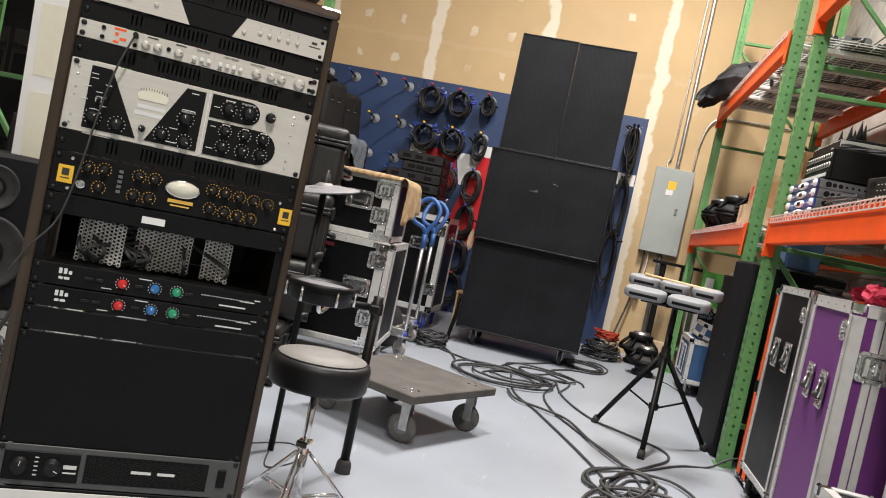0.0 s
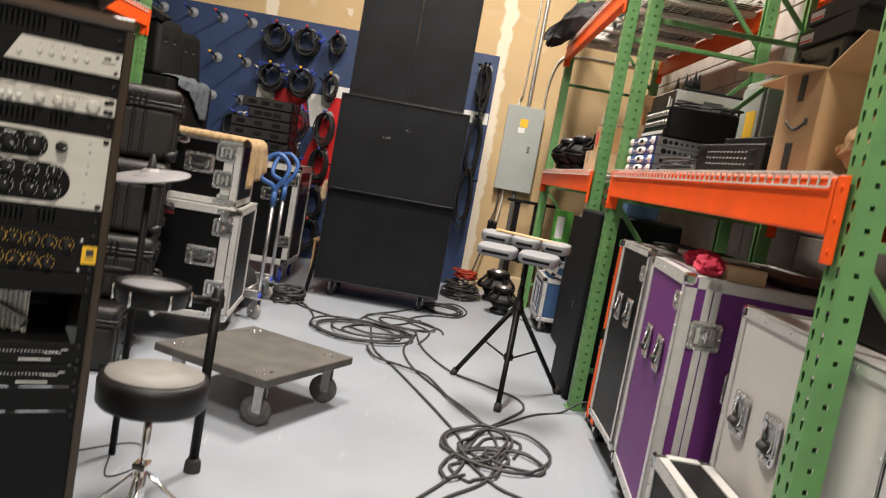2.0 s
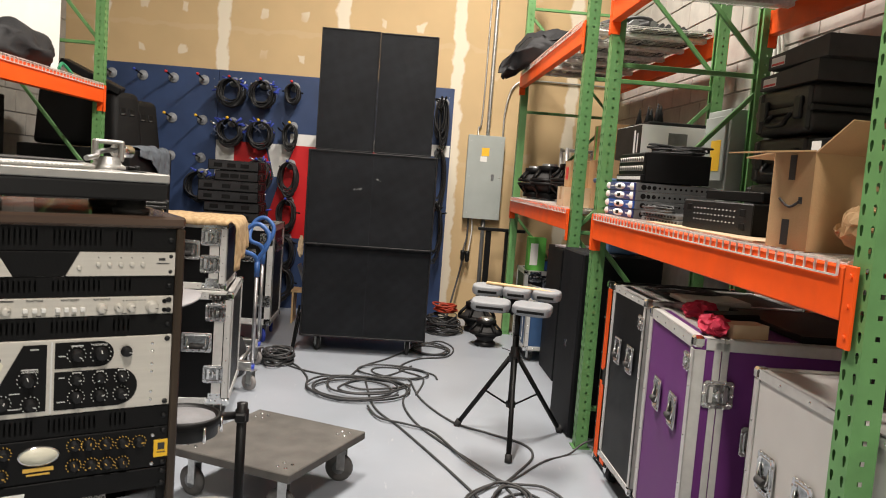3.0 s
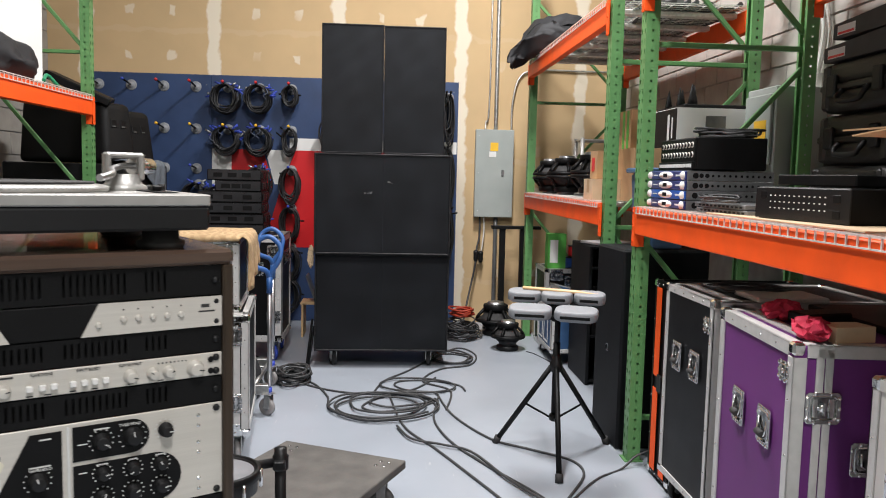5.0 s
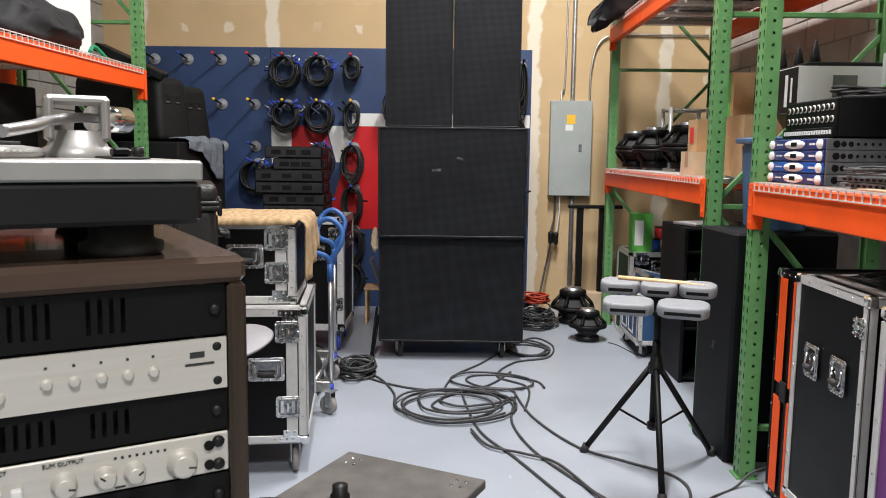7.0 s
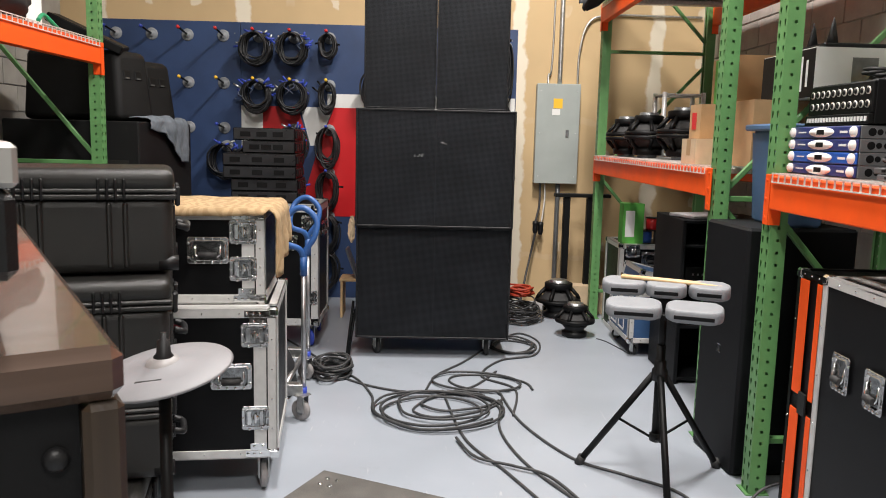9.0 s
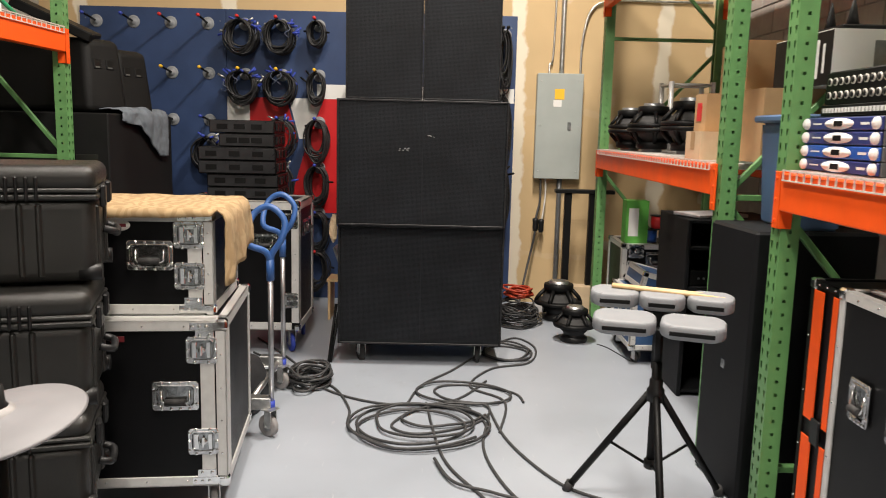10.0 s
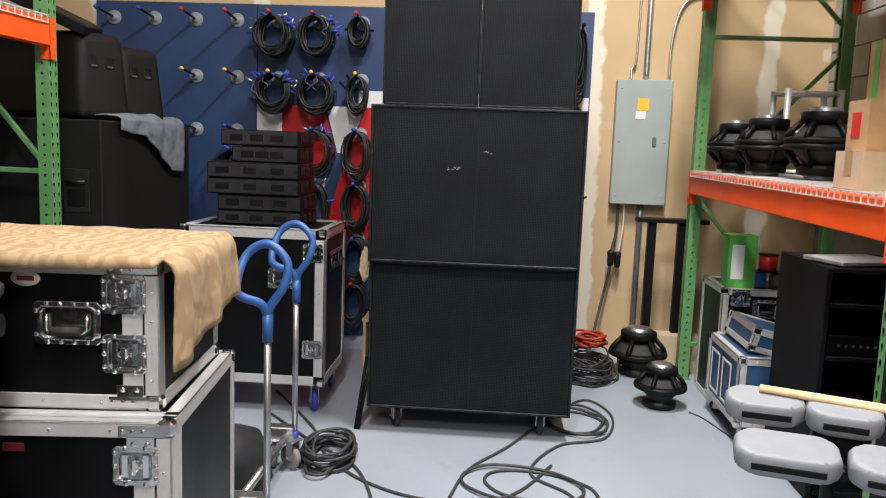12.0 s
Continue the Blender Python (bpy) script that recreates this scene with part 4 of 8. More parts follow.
def knob(t, x, z, r, material, d=0.014, pointer=M_PRINT, dial=None, y=0.006):
    bm = bmesh.new()
    lathe(bm, [(r * 1.1, 0), (r * 1.1, d * 0.2), (r * 0.92, d * 0.25), (r * 0.85, d * 0.95), (r * 0.7, d), (0, d)], origin=(x, y, z), axis=(0, -1, 0), seg=20)
    k = part("knob", bm, material, t)
    if pointer:
        a = random.uniform(-2.2, 2.2)
        p = bmesh.new()
        bx(p, (-0.0007, y - d - 0.0006, r * 0.25), (0.0007, y - d + 0.0003, r * 0.8))
        part("pointer", p, pointer, k, m=pose(x, 0, z, 0, math.degrees(a), 0))
    if dial:
        p = bmesh.new()
        for i in range(11):
            a = math.radians(-135 + 27 * i)
            c = Vector((x + math.sin(a) * r * 1.5, 0, z + math.cos(a) * r * 1.5))
            bx(p, (c.x - 0.0009, y - 0.0006, c.z - 0.0009), (c.x + 0.0009, y, c.z + 0.0009))
        part("dial_marks", p, dial, k)
    return k


def bars(t, material, rows, y=0.0054, name="lettering"):
    """Small printed words as plain bars: (x, z, width, height)."""
    bm = bmesh.new()
    for x, z, w, h in rows:
        bx(bm, (x - w / 2, y, z - h / 2), (x + w / 2, y + 0.0007, z + h / 2))
    tagged(part(name, bm, material, t), kind="stuff")


def word(t, s, x, z, size, material, y=0.0052):
    text_mesh(s, size, material, t, pose(x, y, z, 90, 0, 0))


vent_panel(1.318, 1.361)
u = unit("clock_unit", 1.271, 1.3165, M_BLACK, "black rack unit with two slanted silver face panels")
for pts in (((-0.489, 1.272), (-0.293, 1.272), (-0.318, 1.316), (-0.489, 1.316)), ((-0.209, 1.272), (-0.0175, 1.272), (-0.0175, 1.316), (-0.186, 1.316))):
    bm = bmesh.new()
    prism(bm, pts, 0.0, 0.0035)
    put(bm, pose(0, 0.006, 0, 90, 0, 0))
    part("silver_plate", bm, M_SILVER, u, "brushed silver plate")
for i in range(5):
    knob(u, -0.155 + i * 0.0195, 1.297 - 0.004, 0.0042, M_SILVER, 0.004, pointer=None, y=0.0025)
    bars(u, M_DARKPRINT, [(-0.155 + i * 0.0195, 1.306, 0.002, 0.002)], y=0.0019)
knob(u, -0.187, 1.287, 0.0042, M_SILVER, 0.004, pointer=None, y=0.0025)
for i in range(3):
    knob(u, -0.46 + i * 0.05, 1.293, 0.0042, M_SILVER, 0.004, pointer=None, y=0.0025)
bars(u, M_DARKPRINT, [(-0.042, 1.303, 0.012, 0.005), (-0.04, 1.295, 0.024, 0.002)], y=0.0019)
vent_panel(1.234, 1.2695)
u = unit("preamplifier", 1.1965, 1.2325, M_SILVER, "brushed silver preamplifier with small knobs and push buttons")
for x, r in ((-0.365, 0.008), (-0.342, 0.008), (-0.302, 0.0085), (-0.146, 0.009), (-0.116, 0.008), (-0.094, 0.008), (-0.056, 0.0115)):
    knob(u, x, 1.211, r, M_SILVER, 0.013, pointer=M_DARKPRINT)
for x in (-0.272, -0.257, -0.243, -0.22, -0.206, -0.193, -0.179):
    part("push_button", B(((x - 0.004, -0.001, 1.2065), (x + 0.004, 0.006, 1.2145)), b=0.001), M_WHITE, u)
for x, z in ((-0.445, 1.224), (-0.445, 1.206), (-0.0335, 1.222), (-0.0335, 1.205), (-0.385, 1.205), (-0.322, 1.214)):
    bm = bmesh.new()
    cyl(bm, (x, 0.0035, z), (x, 0.0065, z), 0.0042, seg=12)
    part("socket", bm, M_BLACK, u)
word(u, "FUNCTIONS", -0.257, 1.2275, 0.0048, M_DARKPRINT)
word(u, "INPUT SELECT", -0.2, 1.2275, 0.0048, M_DARKPRINT)
word(u, "SUM OUTPUT", -0.146, 1.2275, 0.0048, M_DARKPRINT)
word(u, "VOLUME", -0.056, 1.199, 0.004, M_DARKPRINT)
bars(u, M_DARKPRINT, [(-0.108 + i * 0.0055, 1.2245, 0.002, 0.002) for i in range(8)] + [(-0.3, 1.2275, 0.02, 0.0025), (-0.354, 1.2275, 0.02, 0.0025)] + [(x, 1.2, 0.008, 0.0015) for x in (-0.272, -0.25, -0.22, -0.193, -0.146, -0.105)])
bars(u, M_ORANGE, [(-0.415, 1.228, 0.022, 0.004), (-0.42, 1.218, 0.006, 0.006), (-0.408, 1.21, 0.012, 0.005), (-0.42, 1.203, 0.01, 0.004)])
vent_panel(1.158, 1.195)
u = unit("channel_strip", 1.016, 1.1565, M_SILVER, "silver channel strip with arched meter and dark control fields", depth=0.3)


def field(pts):
    bm = bmesh.new()
    prism(bm, pts, 0.0, 0.0022)
    put(bm, pose(0, 0.0066, 0, 90, 0, 0))
    return part("control_field", bm, M_BLACK, u, "black control field with white print")


def arc_field(x0, x1, z0, z1):
    r = (z1 - z0) / 2
    pts = [(x0, z0)] + [(x1 - r + r * math.sin(math.pi * i / 12), (z0 + z1) / 2 - r * math.cos(math.pi * i / 12)) for i in range(13)] + [(x0, z1)]
    return field(pts)


field([(-0.452, 1.026), (-0.352, 1.026), (-0.415, 1.148), (-0.452, 1.148)])
field([(-0.336, 1.026), (-0.235, 1.026), (-0.235, 1.148), (-0.273, 1.148)])
part("divider", B(((-0.229, 0.004, 1.02), (-0.2255, 0.0065, 1.152)), b=0.001), M_PRINT, u)
arc_field(-0.222, -0.122, 1.102, 1.15)
arc_field(-0.222, -0.078, 1.025, 1.096)
bm = bmesh.new()
prism(bm, [(0.038 * math.cos(a), 0.045 * math.sin(a) - 0.026) for a in (math.radians(38 + 104 * i / 12) for i in range(13))] + [(-0.026, -0.008), (0.026, -0.008)], 0, 0.002)
put(bm, pose(-0.333, 0.0066, 1.113, 90, 0, 0))
part("meter", bm, M_CREAM, u, "cream arched meter face")
bars(u, M_DARKPRINT, [(-0.358 + i * 0.005, 1.124 + 0.004 * math.sin(math.pi * i / 10), 0.0012, 0.005) for i in range(11)], y=0.0038, name="meter_scale")
bars(u, M_PRINT, [(-0.333, 1.092, 0.052, 0.008), (-0.333, 1.078, 0.06, 0.008)], name="embossed_name")
for x, z, r in ((-0.435, 1.05, 0.0105), (-0.39, 1.045, 0.0105), (-0.43, 1.085, 0.004), (-0.265, 1.085, 0.011), (-0.305, 1.045, 0.01), (-0.26, 1.04, 0.01), (-0.186, 1.126, 0.0105), (-0.145, 1.126, 0.012), (-0.1, 1.128, 0.0095), (-0.343, 1.048, 0.006)):
    knob(u, x, z, r, M_PLASTIC, 0.016, dial=M_PRINT, y=0.0045)
for x in (-0.185, -0.145, -0.107):
    knob(u, x, 1.08, 0.0085, M_PLASTIC, 0.014, dial=M_PRINT, y=0.0045)
    knob(u, x, 1.047, 0.0095, M_PLASTIC, 0.014, dial=M_PRINT, y=0.0045)
for z in (1.03, 1.045, 1.085, 1.1, 1.125, 1.14):
    for x in (-0.474, -0.052):
        s = bmesh.new()
        lathe(s, [(0.003, 0), (0.0022, 0.0012), (0, 0.0015)], origin=(x, 0.006, z), axis=(0, -1, 0), seg=10)
        part("rivet", s, M_CHROME, u)
bars(u, M_PRINT, [(-0.435 + 0.02 * math.sin(i * 2.3), 1.065 + i * 0.0085, 0.012, 0.0016) for i in range(9)] + [(-0.255, 1.14, 0.014, 0.002), (-0.262, 1.104, 0.026, 0.002), (-0.285, 1.062, 0.016, 0.0016), (-0.285, 1.034, 0.02, 0.0016), (-0.21, 1.085, 0.01, 0.0016), (-0.21, 1.125, 0.012, 0.0016), (-0.185, 1.143, 0.02, 0.002), (-0.21, 1.04, 0.014, 0.0016), (-0.185, 1.093, 0.016, 0.0016), (-0.145, 1.093, 0.012, 0.0016), (-0.107, 1.093, 0.014, 0.0016)], y=0.0039)
word(u, "THRESHOLD", -0.148, 1.1435, 0.0052, M_PRINT, y=0.0040)
word(u, "THRESHOLD", -0.262, 1.1, 0.005, M_PRINT, y=0.0040)
vent_panel(0.975, 1.0145)
u = unit("compressor", 0.893, 0.9735, M_BLACK, "black valve compressor with gold dials and lit oval meter", depth=0.3)
for x in (-0.463, -0.0285):
    part("badge", B(((x - 0.014, 0.0045, 0.912), (x + 0.014, 0.0062, 0.947)), b=0.001), M_YELLOW, u, "amber square badge")
    bars(u, M_DARKPRINT, [(x, 0.934, 0.013, 0.014), (x, 0.922, 0.016, 0.002)], y=0.0039)
bm = bmesh.new()
lathe(bm, [(0.035, 0), (0.035, 0.004), (0.031, 0.005), (0, 0.005)], origin=(0, 0, 0), axis=(0, -1, 0), seg=32)
put(bm, Matrix.Translation((-0.244, 0.006, 0.944)) @ Matrix.Diagonal((1, 1, 0.52, 1)))
part("meter_bezel", bm, M_CHROME, u)
bm = bmesh.new()
lathe(bm, [(0.031, 0), (0.031, 0.0008), (0, 0.0008)], origin=(0, 0, 0), axis=(0, -1, 0), seg=32)
put(bm, Matrix.Translation((-0.244, 0.0008, 0.944)) @ Matrix.Diagonal((1, 1, 0.52, 1)))
part("meter_face", bm, M_CREAM, u, "pale glowing oval meter face")
bars(u, M_GOLD, [(-0.244, 0.918, 0.05, 0.007), (-0.244, 0.909, 0.038, 0.003)])
for x, z in ((-0.425, 0.95), (-0.395, 0.952), (-0.4, 0.915), (-0.33, 0.953), (-0.3, 0.953), (-0.335, 0.913), (-0.305, 0.913), (-0.185, 0.955), (-0.16, 0.953), (-0.13, 0.951), (-0.1, 0.949), (-0.07, 0.947), (-0.185, 0.916), (-0.155, 0.914), (-0.128, 0.912), (-0.1, 0.91)):
    knob(u, x, z, 0.0085, M_PLASTIC, 0.013, dial=M_GOLD, pointer=M_GOLD)
for z in (0.915, 0.925, 0.935, 0.945, 0.955):
    part("push_button", B(((-0.368, 0.002, z - 0.003), (-0.36, 0.006, z + 0.003))), M_STEELGREY, u)
bm = bmesh.new()
lathe(bm, [(0.009, 0), (0.009, 0.004), (0.006, 0.005), (0, 0.003)], origin=(-0.433, 0.006, 0.915), axis=(0, -1, 0), seg=16)
part("jack", bm, M_CHROME, u)
for x, z in ((-0.455, 0.962), (-0.455, 0.903), (-0.045, 0.957), (-0.045, 0.9)):
    s = bmesh.new()
    lathe(s, [(0.004, 0), (0.003, 0.002), (0, 0.002)], origin=(x, 0.006, z), axis=(0, -1, 0), seg=10)
    part("ring", s, M_CHROME, u)
u = unit("blank_panel", 0.851, 0.8915, M_BLACK, "plain black blank panel with a white tape label", depth=0)
part("tape_label", B(((-0.31, 0.005, 0.862), (-0.265, 0.0062, 0.876))), M_WHITE, u, "white handwritten tape label")
for k, (z0, z1) in enumerate(((0.71, 0.7545), (0.666, 0.7085))):
    u = unit("limiter", z0, z1, M_BLACK, "black compressor limiter with red, blue and green knobs", depth=0.2)
    zm = (z0 + z1) / 2
    for x, mt in ((-0.322, M_KNOBRED), (-0.259, M_KNOBBLUE), (-0.216, M_KNOBGREEN)):
        knob(u, x, zm, 0.0085, mt, 0.012, dial=M_PRINT)
    bars(u, M_PRINT, [(-0.438, zm + 0.008, 0.006, 0.011), (-0.429, zm + 0.008, 0.006, 0.011), (-0.42, zm + 0.006, 0.006, 0.007), (-0.436, zm - 0.006, 0.008, 0.005), (-0.425, zm - 0.006, 0.01, 0.005), (-0.1, zm - 0.012, 0.055, 0.003), (-0.28, zm + 0.016, 0.025, 0.002), (-0.35, zm - 0.014, 0.02, 0.0016), (-0.05, zm + 0.008, 0.012, 0.002), (-0.07, zm + 0.002, 0.03, 0.0016)] + [(-0.165 + i * 0.006, zm + 0.004, 0.003, 0.0018) for i in range(18)])
    for x in (-0.385, -0.365, -0.29, -0.19):
        part("push_button", B(((x - 0.008, 0.002, zm - 0.003), (x + 0.008, 0.006, zm + 0.003)), b=0.001), M_PLASTIC, u)
unit("blank_panel", 0.6165, 0.6645, M_BLACK, "plain black blank panel", depth=0)
unit("blank_panel", 0.387, 0.615, M_LAMINATE, "tall plain black blank panel", depth=0)
u = unit("power_amplifier", 0.3, 0.3855, M_AMPGREY, "grey power amplifier with hexagonal vent grille and two knobs", depth=0.35)
part("control_field", B(((-0.475, 0.003, 0.312), (-0.335, 0.0065, 0.373)), b=0.003), M_BLACK, u)
for x in (-0.445, -0.385):
    knob(u, x, 0.343, 0.017, M_PLASTIC, 0.016, y=0.003)
bars(u, M_PRINT, [(-0.352, 0.345, 0.025, 0.008), (-0.352, 0.333, 0.025, 0.003)] + [(-0.415, 0.325 + i * 0.009, 0.007, 0.0025) for i in range(5)], y=0.0022)
bm = bmesh.new()
for i in range(34):
    for j in range(6):
        x, z = -0.318 + i * 0.0068, 0.322 + j * 0.0082 + (i % 2) * 0.004
        lathe(bm, [(0.0038, 0), (0.0038, 0.002), (0.0028, 0.002), (0.0028, -0.001)], origin=(x, 0.004, z), axis=(0, -1, 0), seg=6, smooth=False)
tagged(part("vent_grille", bm, M_PELICAN, u, "black hexagonal vent grille"), kind="stuff")
part("vent_backing", B(((-0.325, 0.0045, 0.314), (-0.08, 0.0062, 0.373))), M_BLACK, u)
bars(u, M_PRINT, [(-0.215, 0.345, 0.04, 0.006), (-0.165, 0.345, 0.035, 0.006)], y=0.0012)
part("power_switch", B(((-0.06, 0.001, 0.325), (-0.042, 0.006, 0.365)), b=0.002), M_BLACK, u)
u = unit("monitor_controller", 0.205, 0.2985, M_BLACK, "black rack unit with white end panel, red dial and chrome knobs", depth=0.2)
part("white_plate", B(((-0.48, 0.0035, 0.21), (-0.19, 0.0058, 0.292)), b=0.002), M_WHITE, u)
knob(u, -0.3, 0.252, 0.028, M_KNOBRED, 0.01)
for i in range(4):
    knob(u, -0.15 + i * 0.023, 0.272, 0.007, M_CHROME, 0.014, pointer=None)
unit("blank_panel", 0.095, 0.2035, M_BLACK, "plain black blank panel", depth=0)
# patch lead plugged into the preamplifier, hanging down over the panels
ld = thing("patch_lead", RK, "thin black lead plugged into a rack unit, hanging loose", "cable")
bm = bmesh.new()
tube(bm, smooth_line([(-0.385, 0.0, 1.222), (-0.388, -0.02, 1.215), (-0.41, -0.02, 1.14), (-0.425, -0.015, 1.05), (-0.44, -0.02, 0.93), (-0.46, -0.02, 0.84), (-0.5, -0.01, 0.78), (-0.53, 0.01, 0.72)]), 0.002, 6)
part("wire", bm, M_CABLE, ld)
bm = bmesh.new()
cyl(bm, (-0.385, 0.006, 1.222), (-0.385, -0.028, 1.222), 0.005)
part("plug", bm, M_PLASTIC, ld)
# gear seen through the open slot
bk = thing("wire_basket", RK, "chromed mesh drawer seen through the open rack slot", "mesh drawer")
bm = bmesh.new()
for x0, nx, y in ((-0.42, 11, 0.065), (-0.31, 14, 0.085), (-0.17, 7, 0.07)):
    for i in range(nx):
        for j in range(11):
            cx, cz = x0 + i * 0.0082, 0.762 + j * 0.0078 + (i % 2) * 0.0039
            lathe(bm, [(0.0048, 0), (0.0048, 0.002), (0.003, 0.0025), (0.003, 0)], origin=(cx, y + 0.012 * math.sin(i * 0.5 + x0 * 30), cz), axis=(0, -1, 0), seg=6, smooth=False)
tagged(part("mesh", bm, M_WIRE, bk), kind="stuff")
# Black sheet added to close the slot and keep its inside dark.
part("dark_back_panel", B(((-0.485, 0.335, 0.70), (-0.012, 0.345, 0.90))), M_BLACK, bk)
part("dark_box", B(((-0.34, 0.305, 0.7565), (-0.06, 0.33, 0.83)), b=0.004), M_PLASTIC, bk)
bm = bmesh.new()
rr = random.Random(8)
for i in range(9):
    p = Vector((rr.uniform(-0.4, -0.1), 0.075, 0.76))
    tube(bm, smooth_line([p, p + Vector((rr.uniform(-0.05, 0.05), -0.03, 0.03)), p + Vector((rr.uniform(-0.08, 0.08), 0.02, 0.06)), p + Vector((rr.uniform(-0.1, 0.1), 0.05, 0.085))]), 0.004, 6)
tagged(part("cable_tangle", bm, M_CABLE, bk), kind="stuff")

# ---- turntable on the rack ----
tt = thing("turntable", RK @ pose(-0.035, 0.0, 1.385), "silver-topped record turntable with black base on the rack", "turntable")
TW, TD = 0.453, 0.353
part("base", B(((-TW, 0.0, 0.028), (0, TD, 0.062)), b=0.004), M_PLASTIC, tt)
part("top_plate", B(((-TW - 0.001, -0.001, 0.0625), (0.001, TD + 0.001, 0.079)), b=0.002), M_TTOP, tt, "brushed silver top plate")
for x in (-0.055, -TW + 0.055):
    for y in (0.055, TD - 0.055):
        bm = bmesh.new()
        lathe(bm, [(0, 0), (0.031, 0), (0.034, 0.004), (0.034, 0.01), (0.026, 0.013), (0.026, 0.03), (0, 0.03)], origin=(x, y, 0), seg=24)
        part("foot", bm, M_RUBBER, tt)
bm = bmesh.new()
lathe(bm, [(0, 0.079), (0.166, 0.079), (0.168, 0.083), (0.164, 0.088), (0.15, 0.09), (0, 0.09)], origin=(-0.27, 0.175, 0), seg=64)
pl = part("platter", bm, M_TTOP, tt, "strobe-dotted aluminium platter")
bm = bmesh.new()
for i in range(120):
    a = 2 * math.pi * i / 120
    c = Vector((-0.27 + 0.1665 * math.cos(a), 0.175 + 0.1665 * math.sin(a), 0.0855))
    bx(bm, c - Vector((0.0016, 0.0016, 0.001)), c + Vector((0.0016, 0.0016, 0.001)))
tagged(part("strobe_dots", bm, M_PRINT, pl), kind="stuff")
bm = bmesh.new()
lathe(bm, [(0, 0.0905), (0.148, 0.0905), (0.148, 0.0935), (0, 0.0935)], origin=(-0.27, 0.175, 0), seg=48)
part("slipmat", bm, M_RUBBER, tt)
bm = bmesh.new()
lathe(bm, [(0.036, 0.079), (0.036, 0.086), (0.028, 0.09), (0.022, 0.105), (0, 0.105)], origin=(-0.071, 0.204, 0), seg=28)
bx(bm, (-0.1, 0.188, 0.095), (-0.092, 0.222, 0.138), 0.003)
bx(bm, (-0.05, 0.188, 0.095), (-0.042, 0.222, 0.138), 0.003)
bx(bm, (-0.1, 0.19, 0.13), (-0.042, 0.22, 0.139), 0.003)
arm = part("tonearm_base", bm, M_TTOP, tt)
bm = bmesh.new()
tube(bm, smooth_line([(-0.045, 0.225, 0.118), (-0.071, 0.204, 0.118), (-0.1, 0.15, 0.112), (-0.115, 0.08, 0.106), (-0.14, 0.04, 0.1)]), 0.005, 10)
part("arm_tube", bm, M_TUBE, arm)
bm = bmesh.new()
cyl(bm, (-0.055, 0.217, 0.118), (-0.02, 0.246, 0.118), 0.0135, seg=20)
part("counterweight", bm, M_CHROME, arm)
bm = bmesh.new()
cyl(bm, (-0.025, 0.215, 0.079), (-0.025, 0.215, 0.088), 0.009, seg=14)
cyl(bm, (-0.02, 0.175, 0.079), (-0.02, 0.175, 0.09), 0.006, seg=14)
bx(bm, (-0.045, 0.19, 0.082), (-0.015, 0.196, 0.088), 0.002)
part("cue_lever", bm, M_PLASTIC, tt)
bm = bmesh.new()
lathe(bm, [(0.013, 0.079), (0.013, 0.098), (0.01, 0.102), (0, 0.102)], origin=(-0.415, 0.06, 0), seg=18)
part("power_knob", bm, M_SILVER, tt)
bm = bmesh.new()
bx(bm, (-0.06, 0.05, 0.0795), (-0.03, 0.19, 0.081), 0.001)
bx(bm, (-0.052, 0.105, 0.081), (-0.038, 0.13, 0.089), 0.002)
part("pitch_slider", bm, M_BLACK, tt)

# ---- drum stool, electronic drum pads ----
st = thing("drum_stool", pose(-0.655, 2.13, 0), "round black vinyl drum stool on a chrome tripod", "stool")
bm = bmesh.new()
lathe(bm, [(0, 0.45), (0.135, 0.45), (0.143, 0.46), (0.145, 0.515), (0.14, 0.53), (0.125, 0.536), (0, 0.538)], seg=40)
part("seat", bm, M_PLASTIC, st, "black vinyl seat with grey top")
bm = bmesh.new()
lathe(bm, [(0, 0.5382), (0.128, 0.5375), (0.128, 0.5385), (0, 0.5405)], seg=40)
part("seat_top", bm, mat("grey_seat_vinyl", (0.25, 0.24, 0.225), 0.6, scale=12, vary=0.15, bump=0.05), st)
bm = bmesh.new()
cyl(bm, (0, 0, 0.2), (0, 0, 0.45), 0.011, seg=16)
cyl(bm, (0, 0, 0.12), (0, 0, 0.28), 0.015, seg=16)
bx(bm, (-0.02, -0.03, 0.27), (0.02, 0.02, 0.29), 0.004)
part("column", bm, M_CHROME, st)
for a in (35, 155, 275):
    c, s = math.cos(math.radians(a)), math.sin(math.radians(a))
    bm = bmesh.new()
    for o in (-0.008, 0.008):
        cyl(bm, (c * 0.02 - s * o, s * 0.02 + c * o, 0.25), (c * 0.25 - s * o, s * 0.25 + c * o, 0.015), 0.005, seg=8)
        cyl(bm, (c * 0.02 - s * o, s * 0.02 + c * o, 0.12), (c * 0.14 - s * o, s * 0.14 + c * o, 0.128), 0.004, seg=8)
    g = part("leg", bm, M_CHROME, st)
    f = bmesh.new()
    cyl(f, (c * 0.24, s * 0.24, 0.028), (c * 0.262, s * 0.262, 0.0), 0.014, 0.016, seg=12)
    part("rubber_foot", f, M_RUBBER, g)

